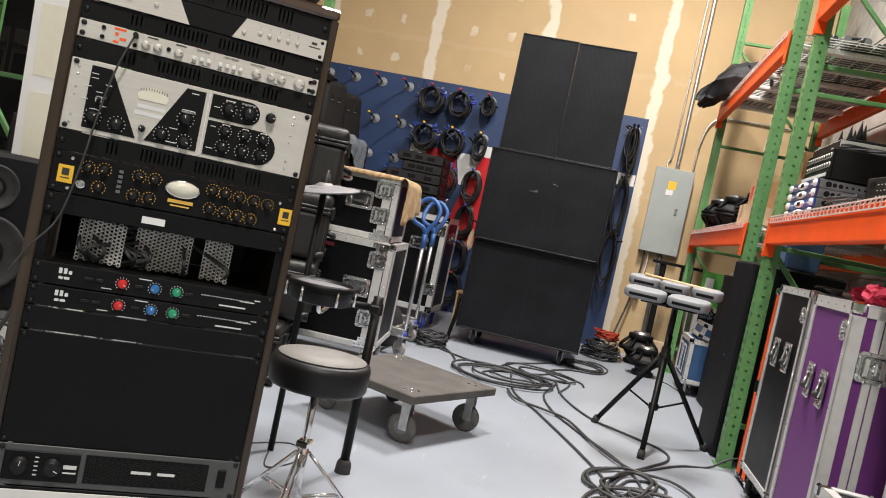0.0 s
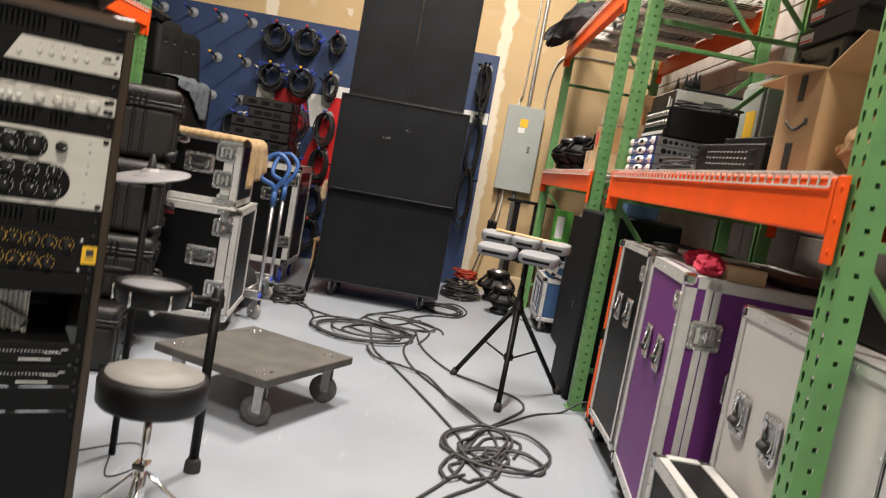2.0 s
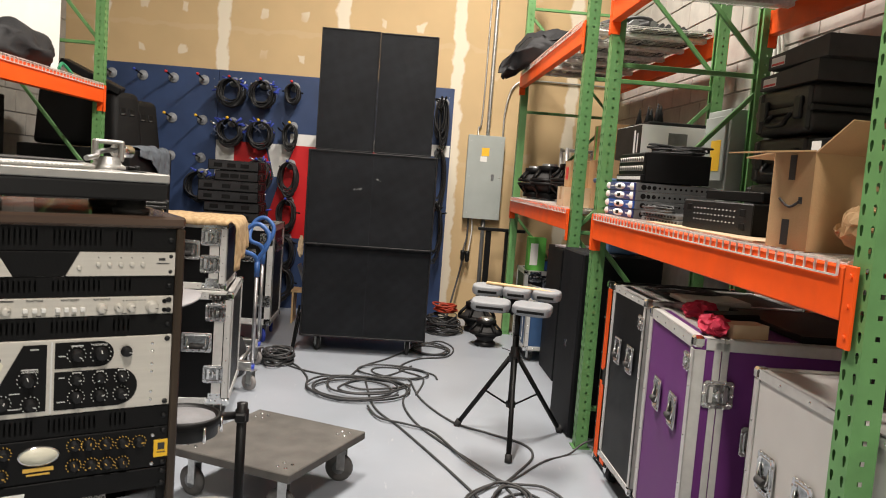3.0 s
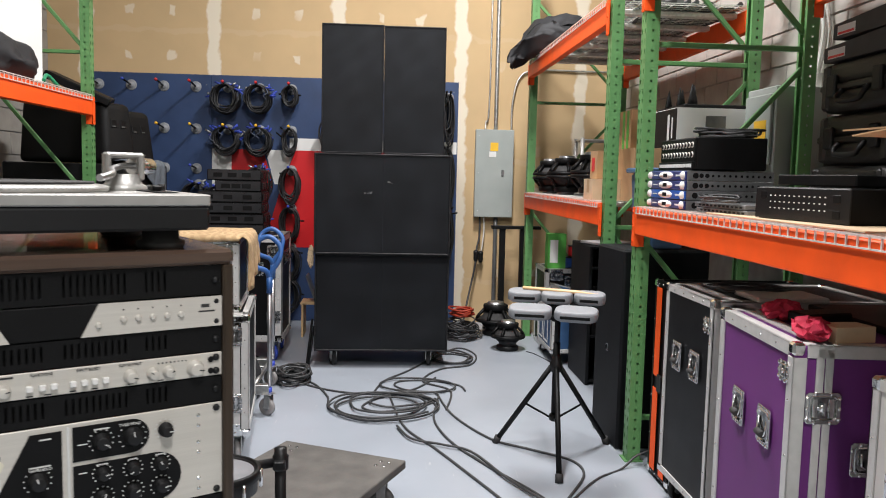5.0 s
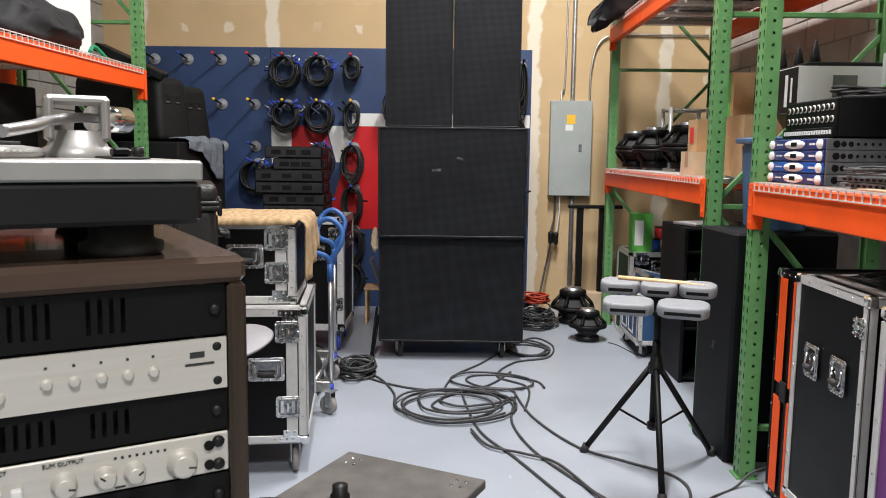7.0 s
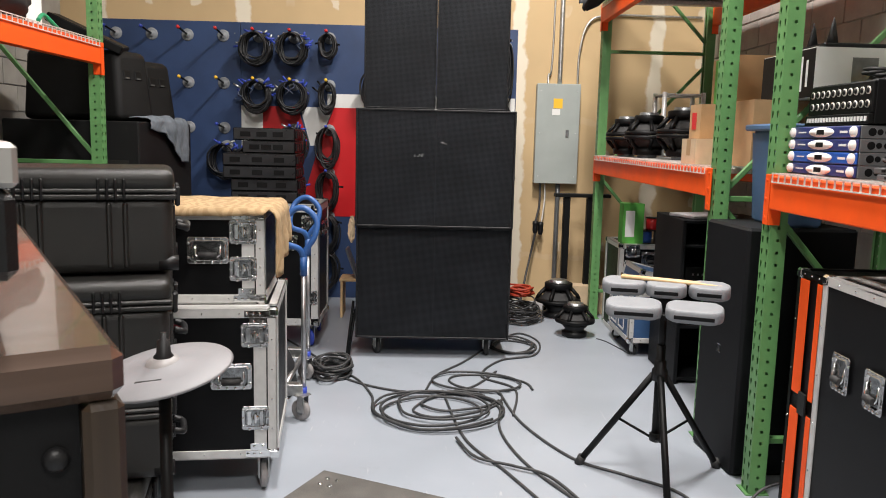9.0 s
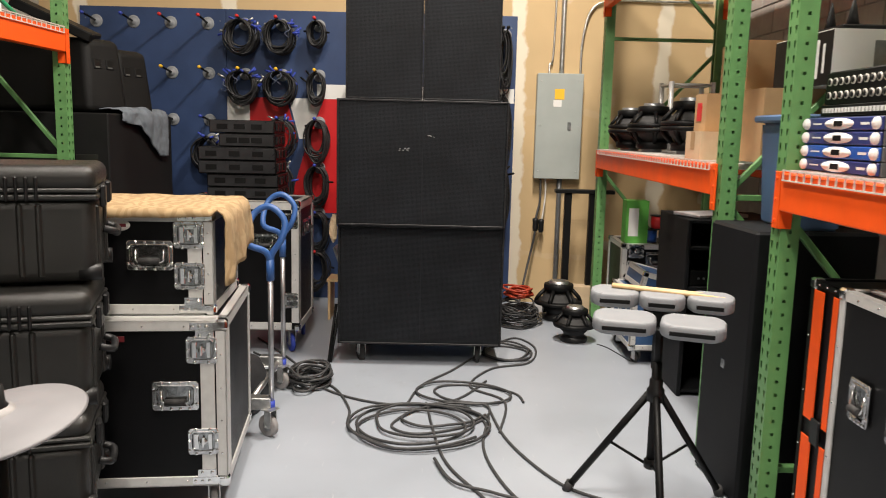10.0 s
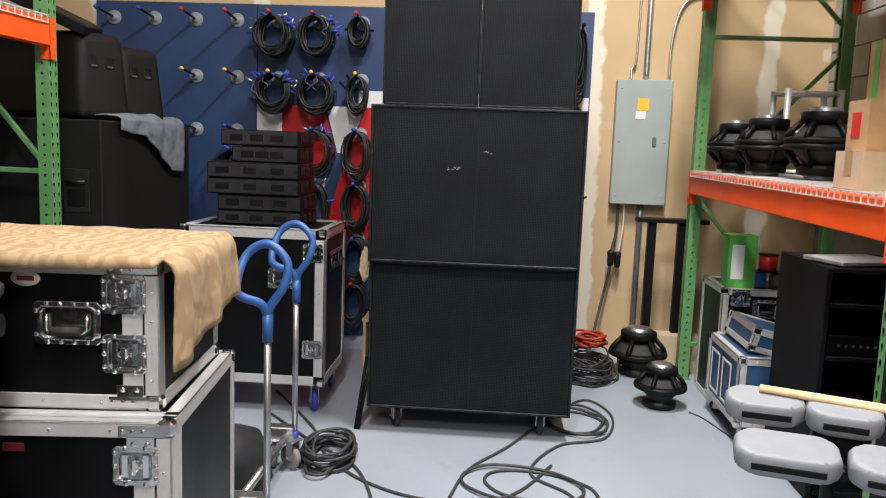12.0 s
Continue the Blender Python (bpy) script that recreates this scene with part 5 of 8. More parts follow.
dk = thing("electronic_drum_rack", pose(0, 0, 0), "black tube stand holding electronic drum pads", "drum rack")
bm = bmesh.new()
cyl(bm, (-0.688, 2.755, 0.04), (-0.688, 2.755, 0.655), 0.017, seg=18)
p1 = part("upright", bm, M_BLACK, dk)
bm = bmesh.new()
lathe(bm, [(0.03, 0), (0.028, 0.035), (0.02, 0.05), (0.0, 0.05)], origin=(-0.688, 2.755, 0), seg=18)
part("rubber_foot", bm, M_RUBBER, p1)
bm = bmesh.new()
lathe(bm, [(0.024, 0.6), (0.024, 0.64), (0.019, 0.645), (0.019, 0.665), (0, 0.668)], origin=(-0.688, 2.755, 0), seg=18)
bx(bm, (-0.705, 2.715, 0.605), (-0.67, 2.745, 0.635), 0.004)
part("clamp", bm, M_PLASTIC, dk)
bm = bmesh.new()
cyl(bm, (-0.7, 2.75, 0.622), (-0.93, 2.64, 0.622), 0.014, seg=14)
part("arm", bm, M_PLASTIC, dk)
bm = bmesh.new()
cyl(bm, (-0.985, 2.775, 0.0), (-0.985, 2.775, 1.03), 0.012, seg=14)
p2 = part("cymbal_post", bm, M_BLACK, dk)
bm = bmesh.new()
cyl(bm, (-0.985, 2.775, 0.66), (-1.35, 2.75, 0.66), 0.015, seg=14)
part("crossbar", bm, M_BLACK, dk)
bm = bmesh.new()
cyl(bm, (-1.35, 2.75, 0.0), (-1.35, 2.75, 0.7), 0.017, seg=14)
part("upright", bm, M_BLACK, dk)
bm = bmesh.new()
lathe(bm, [(0.016, 0.0), (0.02, 0.012), (0.014, 0.02), (0.012, 0.045), (0.006, 0.047), (0.006, 0.06), (0, 0.06)], origin=(-0.985, 2.775, 1.022), seg=18)
part("wing_nut", bm, M_PLASTIC, dk)
dr = thing("drum_pad", pose(-0.82, 2.49, 0.60), "small electronic drum pad with mesh head and chrome lugs", "drum pad")
bm = bmesh.new()
lathe(bm, [(0, 0.035), (0.095, 0.035), (0.105, 0.04), (0.107, 0.085), (0.107, 0.098), (0.1, 0.1), (0.1, 0.09), (0, 0.09)], seg=44)
part("shell", bm, M_PLASTIC, dr)
bm = bmesh.new()
lathe(bm, [(0, 0.0905), (0.096, 0.0905), (0.096, 0.094), (0, 0.094)], seg=44)
part("head", bm, mat("grey_mesh_head", (0.2, 0.2, 0.21), 0.7, scale=30, vary=0.1, bump=0.05, grain=800), dr, "grey mesh drum head")
bm = bmesh.new()
lathe(bm, [(0.106, 0.075), (0.114, 0.078), (0.114, 0.1), (0.106, 0.104), (0.1, 0.1), (0.106, 0.075)], seg=44)
part("hoop", bm, M_BLACK, dr)
for i in range(6):
    a = math.pi / 3 * i + 0.3
    l = bmesh.new()
    cyl(l, (0.115 * math.cos(a), 0.115 * math.sin(a), 0.04), (0.115 * math.cos(a), 0.115 * math.sin(a), 0.088), 0.005, seg=8)
    part("lug", l, M_CHROME, dr)
bm = bmesh.new()
tube(bm, smooth_line([(0, 0, 0.04), (0, 0.02, 0.0), (-0.005, 0.1, 0.005), (-0.01, 0.19, 0.02)]), 0.008, 8)
part("mount", bm, M_CHROME, dr)
bm = bmesh.new()
lathe(bm, [(0, 0.028), (0.02, 0.027), (0.03, 0.02), (0.08, 0.013), (0.13, 0.004), (0.134, 0.0), (0.13, -0.003), (0.08, 0.005), (0.02, 0.012), (0, 0.012)], seg=56)
cy = thing("cymbal_pad", pose(-0.985, 2.775, 1.005, 8, -8, 0), "round grey rubber cymbal pad on a black post", "cymbal")
part("bow", bm, mat("grey_rubber_cymbal", (0.215, 0.21, 0.22), 0.5, scale=15, vary=0.06, bump=0.03, grain=500), cy)
bm = bmesh.new()
lathe(bm, [(0.034, 0.0175), (0.03, 0.024), (0.018, 0.0295), (0.014, 0.031), (0, 0.031)], seg=36)
part("bell", bm, M_WHEEL, cy, "pale worn bell")
part("printed_mark", B(((-0.03, -0.075, 0.0122), (0.02, -0.07, 0.0142))), M_DARKPRINT, cy)
# small foot pedal
pd = thing("hi_hat_pedal", pose(-1.02, 2.3, 0, 0, 0, 35), "white and chrome foot pedal on the floor by the stool", "pedal")
part("base", B(((-0.05, -0.12, 0), (0.05, 0.12, 0.012)), b=0.003), M_BLACK, pd)
part("footboard", B(((-0.04, -0.12, 0.02), (0.04, 0.1, 0.032)), b=0.004), M_WHITE, pd, m=pose(0, 0, 0.01, 10, 0, 0))

# ---- furniture dolly ----
dl = thing("furniture_dolly", pose(-0.70, 3.625, 0, 0, 0, 64.5), "grimy grey wooden platform dolly on four grey castors", "dolly")
part("deck", B(((-0.335, -0.31, 0.198), (0.335, 0.31, 0.236)), b=0.004), M_DOLLYWOOD, dl)
for x in (-0.25, 0.25):
    for y in (-0.235, 0.235):
        castor(dl, x, y, 0.1985, 0.068, turn=random.uniform(-60, 60), wheel_mat=M_TYRE, drop=0.1305)
        for i in (-0.025, 0.025):
            for j in (-0.02, 0.02):
                b = bmesh.new()
                lathe(b, [(0.008, 0), (0.006, 0.003), (0, 0.004)], origin=(x + i, y + j, 0.236), seg=8)
                part("bolt", b, M_DISH, dl)

# ---- ruggedised cases ----


def hard_case(m, w, d, h, label):
    """A black moulded transit case, front at y = 0: ribbed shell, lid line, latches and end handle."""
    t = thing("hard_case", m, label, "hard case", "stack of hard cases")
    zl = h * 0.76
    bm = bmesh.new()
    rounded(bm, (0.012, 0.012, 0.0), (w - 0.012, d - 0.012, zl - 0.012), 0.035)
    part("shell", bm, M_PELICAN, t)
    for k in range(2):
        x = 0.17 + k * (w - 0.39)
        for i in range(2):
            part("rib", B(((x + i * 0.05, 0.004, 0.02), (x + i * 0.05 + 0.018, 0.03, zl - 0.03)), b=0.006), M_PELICAN, t)
    for i in range(2):
        part("rib", B(((w - 0.03, 0.07 + i * (d - 0.19), 0.02), (w - 0.004, 0.12 + i * (d - 0.19), zl - 0.04)), b=0.006), M_PELICAN, t)
    bm = bmesh.new()
    rounded(bm, (0.004, 0.004, zl + 0.001), (w - 0.004, d - 0.004, h - 0.002), 0.034)
    ld = part("lid", bm, M_PELICAN, t)
    part("rim", B(((0, 0, zl - 0.02), (w, d, zl - 0.002)), b=0.005), M_PELICAN, t)
    part("lid_rim", B(((0, 0, zl + 0.001), (w, d, zl + 0.016)), b=0.005), M_PELICAN, ld)
    for x in (0.2, w - 0.2):
        r = bmesh.new()
        for i in range(4):
            bx(r, (x - 0.045 + i * 0.026, -0.009, zl - 0.022), (x - 0.036 + i * 0.026, 0.012, zl + 0.05), 0.004)
        tagged(part("hinge", r, M_PLASTIC, ld), kind="stuff")
    for y in (d * 0.3, d * 0.72):
        l = bmesh.new()
        bx(l, (w - 0.004, y - 0.028, zl - 0.05), (w + 0.014, y + 0.028, zl + 0.02), 0.006)
        part("latch", l, M_PLASTIC, t)
    hd = bmesh.new()
    tube(hd, smooth_line([(w, d * 0.36, zl - 0.12), (w + 0.03, d * 0.38, zl - 0.13), (w + 0.035, d * 0.5, zl - 0.14), (w + 0.03, d * 0.64, zl - 0.13), (w, d * 0.66, zl - 0.12)]), 0.012, 8)
    part("handle", hd, M_PLASTIC, t)
    for y in (0.035, d - 0.035):
        wl = bmesh.new()
        cyl(wl, (w - 0.06, y, 0.03), (w + 0.004, y, 0.03), 0.026, seg=16)
        part("end_wheel", wl, M_PLASTIC, t)
    return t


hard_case(pose(-1.928, 3.721, 0.995, 0, 0, 18), 0.645, 0.40, 0.355, "black moulded hard case on top of a stack")
hard_case(pose(-1.922, 3.641, 0.635, 0, 0, 17), 0.645, 0.42, 0.355, "black moulded hard case in the middle of a stack")
hard_case(pose(-1.922, 3.59, 0.318, 0, 0, 17), 0.65, 0.42, 0.312, "black moulded hard case standing askew in a stack")
hard_case(pose(-2.015, 3.459, 0.0, 0, 0, 12), 0.68, 0.46, 0.313, "black moulded hard case at the foot of a stack")

# ---- road cases with the rug ----
W1 = 0.72
C1 = pose(-1.065, 4.355, 0.158, 0, 0, 6.6) @ Matrix.Translation((-W1, 0, 0))
C2 = pose(-1.125, 4.43, 0.786, 0, 0, 5.5) @ Matrix.Translation((-W1, 0, 0))
big = road_case(C1, (W1, 0.675, 0.62), M_LAMINATE, "black road case with aluminium edges on grey castors", front=(("latch", W1 - 0.084, 0.515), ("handle", W1 - 0.178, 0.345), ("latch", W1 - 0.084, 0.17), ("latch", 0.084, 0.515), ("latch", 0.084, 0.17)), lids_x=(0.055,), edge=0.035, wheel_r=0.06, wheel_mat=M_WHEEL, bands=((0.04, 0.09), (W1 - 0.09, W1 - 0.04)), braces=True)
small = road_case(C2, (W1, 0.54, 0.375), M_LAMINATE, "black road case with chrome latches resting on a larger case", front=(("latch", W1 - 0.084, 0.293), ("latch", W1 - 0.084, 0.142), ("handle", W1 - 0.222, 0.217), ("latch", 0.084, 0.293), ("latch", 0.084, 0.142)), castors=False, edge=0.035, bands=((0.04, 0.09), (W1 - 0.09, W1 - 0.04)), braces=True)
bm = bmesh.new()
lathe(bm, [(0.0, 0.002), (0.9, 0.0022), (1.0, 0.0)], axis=(0, -1, 0), seg=28)
for v in bm.verts:
    v.co = Vector((v.co.x * 0.036, v.co.y - 0.0001, v.co.z * 0.02))
bd = part("badge", bm, M_SILVER, small, "oval silver badge with a red mark", m=pose(W1 - 0.325, 0.0035, 0.325))
part("badge_mark", B(((-0.02, -0.0036, -0.006), (0.022, -0.0022, 0.006)), b=0.001), M_DARKRED, bd)
part("red_tag", B(((W1 - 0.40, -0.0005, 0.545), (W1 - 0.35, 0.0036, 0.566)), b=0.001), M_DARKRED, big, "small dark red tag")
rg = bmesh.new()
NX, NY = 44, 30
x0, x1, y0, y1 = -0.75, 0.01, -0.03, 0.56
grid = []
for i in range(NX + 1):
    row = []
    for j in range(NY + 1):
        s = i / NX * 1.03
        fy = y0 + (y1 - y0) * j / NY
        drop_len = s - (x1 - x0)
        wob = 0.004 * noise.noise((i * 0.25, j * 0.25, 0)) + 0.003 * noise.noise((i * 0.7, j * 0.7, 3))
        r = 0.035
        if drop_len < 0:
            p = Vector((x0 + s, fy, 0.381 + wob + 0.004))
        elif drop_len < r * math.pi / 2:
            a = drop_len / r
            p = Vector((x1 + r * math.sin(a), fy, 0.385 - r + r * math.cos(a) + wob))
        else:
            q = drop_len - r * math.pi / 2
            bulge = 0.02 * math.sin(j * 0.45) * min(1, q * 8)
            p = Vector((x1 + r + 0.004 + max(0, bulge) + wob, fy - q * 0.1 * (1 - j / NY), 0.385 - r - q * (0.74 + 0.36 * (1 - j / NY))))
        if j < 3 and drop_len < 0:
            lip = 0.022 + 0.012 * min(1, max(0, -drop_len - 0.1) * 3) + 0.003 * math.sin(i * 0.3)
            p.z -= lip * (1.0, 0.45, 0.08)[j]
            p.y = y0 + (-0.002, 0.001, 0.006)[j]
        row.append(rg.verts.new(p))
    grid.append(row)
for i in range(NX):
    for j in range(NY):
        f = rg.faces.new((grid[i][j], grid[i + 1][j], grid[i + 1][j + 1], grid[i][j + 1]))
        f.smooth = True
rug = solid("rug", rg, M_RUG, "folded tan patterned rug draped over a road case", "rug", m=C2 @ Matrix.Translation((W1, 0, 0)))
sm = rug.modifiers.new("thickness", "SOLIDIFY")
sm.thickness, sm.offset = 0.006, 1

# ---- mobile stand with blue looped handles ----
wk = thing("loop_handled_cart", pose(0, 0, 0), "chrome tube cart with blue looped grips on castors", "cart")
for (x, y) in ((-1.09, 5.23), (-1.17, 5.92)):
    bm = bmesh.new()
    cyl(bm, (x, y, 0.13), (x, y, 0.80), 0.013, seg=14)
    part("upright", bm, M_TUBE, wk)
    bm = bmesh.new()
    cyl(bm, (x, y, 0.76), (x, y, 0.86), 0.019, seg=14)
    tube(bm, smooth_line([(x, y, 0.85), (x - 0.02, y - 0.02, 0.9), (x - 0.095, y - 0.05, 0.945), (x - 0.085, y + 0.02, 1.06), (x - 0.01, y + 0.03, 1.105), (x + 0.062, y + 0.02, 1.045), (x + 0.055, y, 0.96), (x + 0.01, y, 0.89), (x, y, 0.84)], steps=8), 0.0155, 10)
    part("loop_grip", bm, M_BLUEPLASTIC, wk, "blue vinyl-dipped loop grip")
    castor(wk, x + 0.0, y - 0.03, 0.14, 0.055, turn=60, wheel_mat=M_WHEEL, drop=0.085)
    b = bmesh.new()
    cyl(b, (x, y, 0.125), (x, y, 0.17), 0.017, seg=12)
    part("collar", b, M_OFFBLUE, wk)
bm = bmesh.new()
cyl(bm, (-1.2, 5.27, 0.15), (-1.2, 5.92, 0.15), 0.016, seg=12)
bx(bm, (-1.3, 5.2, 0.13), (-1.09, 5.26, 0.19), 0.004)
bx(bm, (-1.3, 5.89, 0.13), (-1.17, 5.95, 0.19), 0.004)
part("base_frame", bm, M_ZINC, wk)
for (x, y) in ((-1.29, 5.25), (-1.26, 5.9)):
    castor(wk, x, y, 0.14, 0.055, turn=10, wheel_mat=M_WHEEL, drop=0.085)
# black kit bag beside the case
bm = bmesh.new()
lathe(bm, [(0, 0), (0.14, 0), (0.16, 0.05), (0.15, 0.16), (0.12, 0.24), (0.05, 0.28), (0, 0.28)], seg=20)
put(bm, Matrix.Diagonal((0.85, 1.3, 1, 1)))
for v in bm.verts:
    v.co += 0.02 * noise.noise_vector(v.co * 9)
solid("kit_bag", bm, M_CLOTH, "slumped black nylon kit bag on the floor", "bag", m=pose(-1.33, 5.58, 0.01))

# ---- case and amplifiers before the peg board ----
road_case(pose(-1.98, 6.6, 0.16), (0.78, 0.55, 0.84), M_LAMINATE, "black road case with white trim on castors before the peg board", front=(("latch", 0.72, 0.72), ("handle", 0.56, 0.58), ("latch", 0.72, 0.2)), right=(("handle", 0.18, 0.66), ("handle", 0.36, 0.66)), edge=0.05, wheel_r=0.06, wheel_mat=M_OFFBLUE)


def stacked_amp(m, w, d, h, label):
    t = thing("stacked_amplifier", m, label, "amplifier", "amplifiers stacked on a case")
    part("chassis", B(((0, 0.004, 0), (w, d, h)), b=0.004), M_BLACK, t)
    f = part("front_panel", B(((0.006, -0.004, 0.006), (w - 0.006, 0.0035, h - 0.006)), b=0.002), M_AMPSATIN, t)
    for i in range(3):
        part("vent", B(((0.05 + i * (w - 0.2) / 2, -0.0065, h * 0.3), (0.12 + i * (w - 0.2) / 2, -0.0035, h * 0.7)), b=0.003), M_BLACK, f)
    for y in (0.05, d * 0.4, d * 0.75):
        s = bmesh.new()
        bx(s, (w - 0.001, y, h * 0.2), (w + 0.012, y + 0.05, h * 0.8), 0.003)
        part("connector", s, M_PLASTIC, t)
    return t


z = 1.003
for i, (dx, w, h) in enumerate(((-1.82, 0.46, 0.075), (-1.82, 0.46, 0.085), (-1.87, 0.5, 0.085), (-1.87, 0.5, 0.085), (-1.74, 0.36, 0.085), (-1.80, 0.42, 0.085))):
    stacked_amp(pose(dx, 6.72 - 0.02 * (i in (2, 3)), z, 0, 0, random.uniform(-1.5, 1.5)), w, 0.38, h, "black rack amplifier in a pile on a road case")
    z += h + 0.002

# ---- subwoofers and speakers at the far left ----


def left_sub(m, w, d, h, label):
    t = thing("subwoofer", m, label, "subwoofer", "speakers beside the racking")
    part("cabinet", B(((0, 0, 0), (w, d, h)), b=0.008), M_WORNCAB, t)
    for x in (w * 0.22, w - 0.14):
        b = bmesh.new()
        bx(b, (x - 0.07, -0.003, h * 0.36), (x + 0.07, 0.001, h * 0.66), 0.004)
        hp = part("handle_plate", b, M_PELICAN, t)
        c = bmesh.new()
        bx(c, (x - 0.05, -0.005, h * 0.4), (x + 0.05, -0.0025, h * 0.52), 0.002)
        part("handle_recess", c, M_BLACK, hp)
        g = bmesh.new()
        cyl(g, (x - 0.055, -0.012, h * 0.57), (x + 0.055, -0.012, h * 0.57), 0.012, seg=12)
        part("handle_bar", g, M_PLASTIC, hp)
    return t


left_sub(pose(-3.29, 6.58, 0.0), 0.9, 1.16, 0.765, "large black subwoofer cabinet on the floor")
left_sub(pose(-3.29, 6.58, 0.77), 0.9, 1.16, 0.765, "large black subwoofer cabinet with recessed handle")


def wedge_speaker(m, w, d, h, label):
    t = thing("loudspeaker", m, label, "loudspeaker", "speakers beside the racking")
    bm = bmesh.new()
    rounded(bm, (0, 0, 0), (w, d, h), 0.045, 5)
    for v in bm.verts:
        if v.co.x > w / 2:
            v.co.x -= 0.07 * v.co.z / h
        if v.co.y < d / 2:
            v.co.y += 0.05 * v.co.z / h
        v.co.z -= 0.04 * max(0.0, v.co.x - w + 0.3) * (v.co.z > h / 2) / 0.3
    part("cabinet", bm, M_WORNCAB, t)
    for y in (d * 0.36, d * 0.66):
        c = bmesh.new()
        bx(c, (-0.006, -0.03, -0.032), (0.004, 0.03, 0.032), 0.004)
        hole = part("grip_hole", c, M_BLACK, t, m=pose(w - 0.07 * 0.62, y, h * 0.62, 0, -8, 0))
        # Grey strip painted for the gap of light showing inside the hole.
        part("hole_light_strip", B(((0.0042, -0.022, -0.026), (0.0052, 0.014, -0.016))), M_AMPGREY, hole)
    return t


wedge_speaker(pose(-3.385, 7.04, 1.54, 0, 0, -24), 0.92, 0.34, 0.50, "black wedge loudspeaker with grip holes on a subwoofer")
wedge_speaker(pose(-3.055, 7.31, 1.54, 0, 0, -24), 0.6, 0.33, 0.465, "black wedge loudspeaker with grip holes on a subwoofer")
solid("flat_case", B(((-0.25, -0.16, -0.03), (0.25, 0.16, 0.03)), b=0.008), M_BLACK, "flat black case lying tilted on a loudspeaker", "flat case", m=pose(-2.80, 6.83, 2.12, 6, 24, 15))
# towel over the corner of the subwoofer
tw = bmesh.new()
n = 34
g = []
for i in range(n + 1):
    row = []
    for j in range(n + 1):
        q = j / n
        hang = 0.06 + 0.25 * min(1.0, q * 1.25) ** 2 + 0.02 * noise.noise((q * 4, 1.0, 0))
        s, t_ = i / n * (0.22 + hang), 0.08 + q * 0.86 + 0.03 * noise.noise((i * 0.1, 4.0, 0))
        wz = 0.03 * noise.noise((i * 0.06, j * 0.14, 7)) + 0.007 * noise.noise((i * 0.3, j * 0.35, 2))
        x = s - 0.22
        if x < 0:
            p = Vector((x, t_, 0.014 + max(-0.006, wz + 0.015)))
        else:
            p = Vector((0.018 + abs(wz), t_ - 0.15 * x, 0.014 - x + 0.3 * max(0.0, wz) * max(0.0, 1 - x * 14)))
        row.append(tw.verts.new(p))
    g.append(row)
for i in range(n):
    for j in range(n):
        f = tw.faces.new((g[i][j], g[i + 1][j], g[i + 1][j + 1], g[i][j + 1]))
        f.smooth = True
towel = solid("towel", tw, M_TOWEL, "crumpled blue-grey towel hanging over a subwoofer", "towel", m=pose(-2.39, 6.68, 1.535))
sm = towel.modifiers.new("thickness", "SOLIDIFY")
sm.thickness, sm.offset = 0.007, 1

# on the left shelf
for i, (y, a) in enumerate(((6.1, 6), (6.16, 7), (6.24, 8))):
    solid("foam_board", B(((-0.3, 0, 0), (0.3, 0.012, 0.95)), b=0.001), M_WHITE, "white foam board standing on the wire shelf", "board", "white boards", m=pose(-2.98, y - 0.25, 2.034, -4, a * 0.5, 62))
bm = bmesh.new()
bmesh.ops.create_icosphere(bm, subdivisions=4, radius=1)
for v in bm.verts:
    v.co = Vector((v.co.x * 0.17, v.co.y * 0.45, max(v.co.z, -0.5) * 0.16 + 0.08)) + 0.05 * noise.noise_vector(v.co * 1.9) + 0.015 * noise.noise_vector(v.co * 5)
for f in bm.faces:
    f.smooth = True
solid("gear_bag", bm, M_CLOTH, "slumped black nylon gear bag on the shelf", "bag", m=pose(-2.72, 5.3, 2.04))
bm = bmesh.new()
tube(bm, smooth_line([(-2.62, 5.75, 2.06), (-2.66, 5.9, 2.11), (-2.64, 6.0, 2.06), (-2.68, 6.15, 2.045)]), 0.012, 8)
solid("green_strap", bm, M_KNOBGREEN, "green webbing strap trailing on the wire shelf", "strap")
for y in (4.0, 4.78, 5.56):
    left_sub(pose(-3.42, y, 0.0), 0.78, 0.74, 0.9, "large black loudspeaker cabinet on the floor")
    # Added cabinets hide the lit wall so the space under the shelf reads dark.
    left_sub(pose(-3.66, y, 0.905), 0.4, 0.76, 0.98, "black cabinet added at the back to darken the space beneath the shelf")

# ---- stuff behind the equipment rack ----


def front_speaker(m, w, d, h, label):
    t = thing("studio_monitor", m, label, "loudspeaker", "speakers behind the equipment rack")
    part("cabinet", B(((0, 0, 0), (w, d, h)), b=0.015), M_CABINET, t)
    for cz, r in ((h * 0.36, w * 0.38), (h * 0.78, w * 0.22)):
        bm = bmesh.new()
        lathe(bm, [(r, 0.0), (r * 1.08, 0.006), (r, 0.012), (r * 0.92, 0.002), (r * 0.4, -0.002), (r * 0.3, 0.006), (0, 0.008)], origin=(w / 2, -0.001, cz), axis=(0, -1, 0), seg=32)
        part("driver", bm, M_RUBBER, t)
    return t


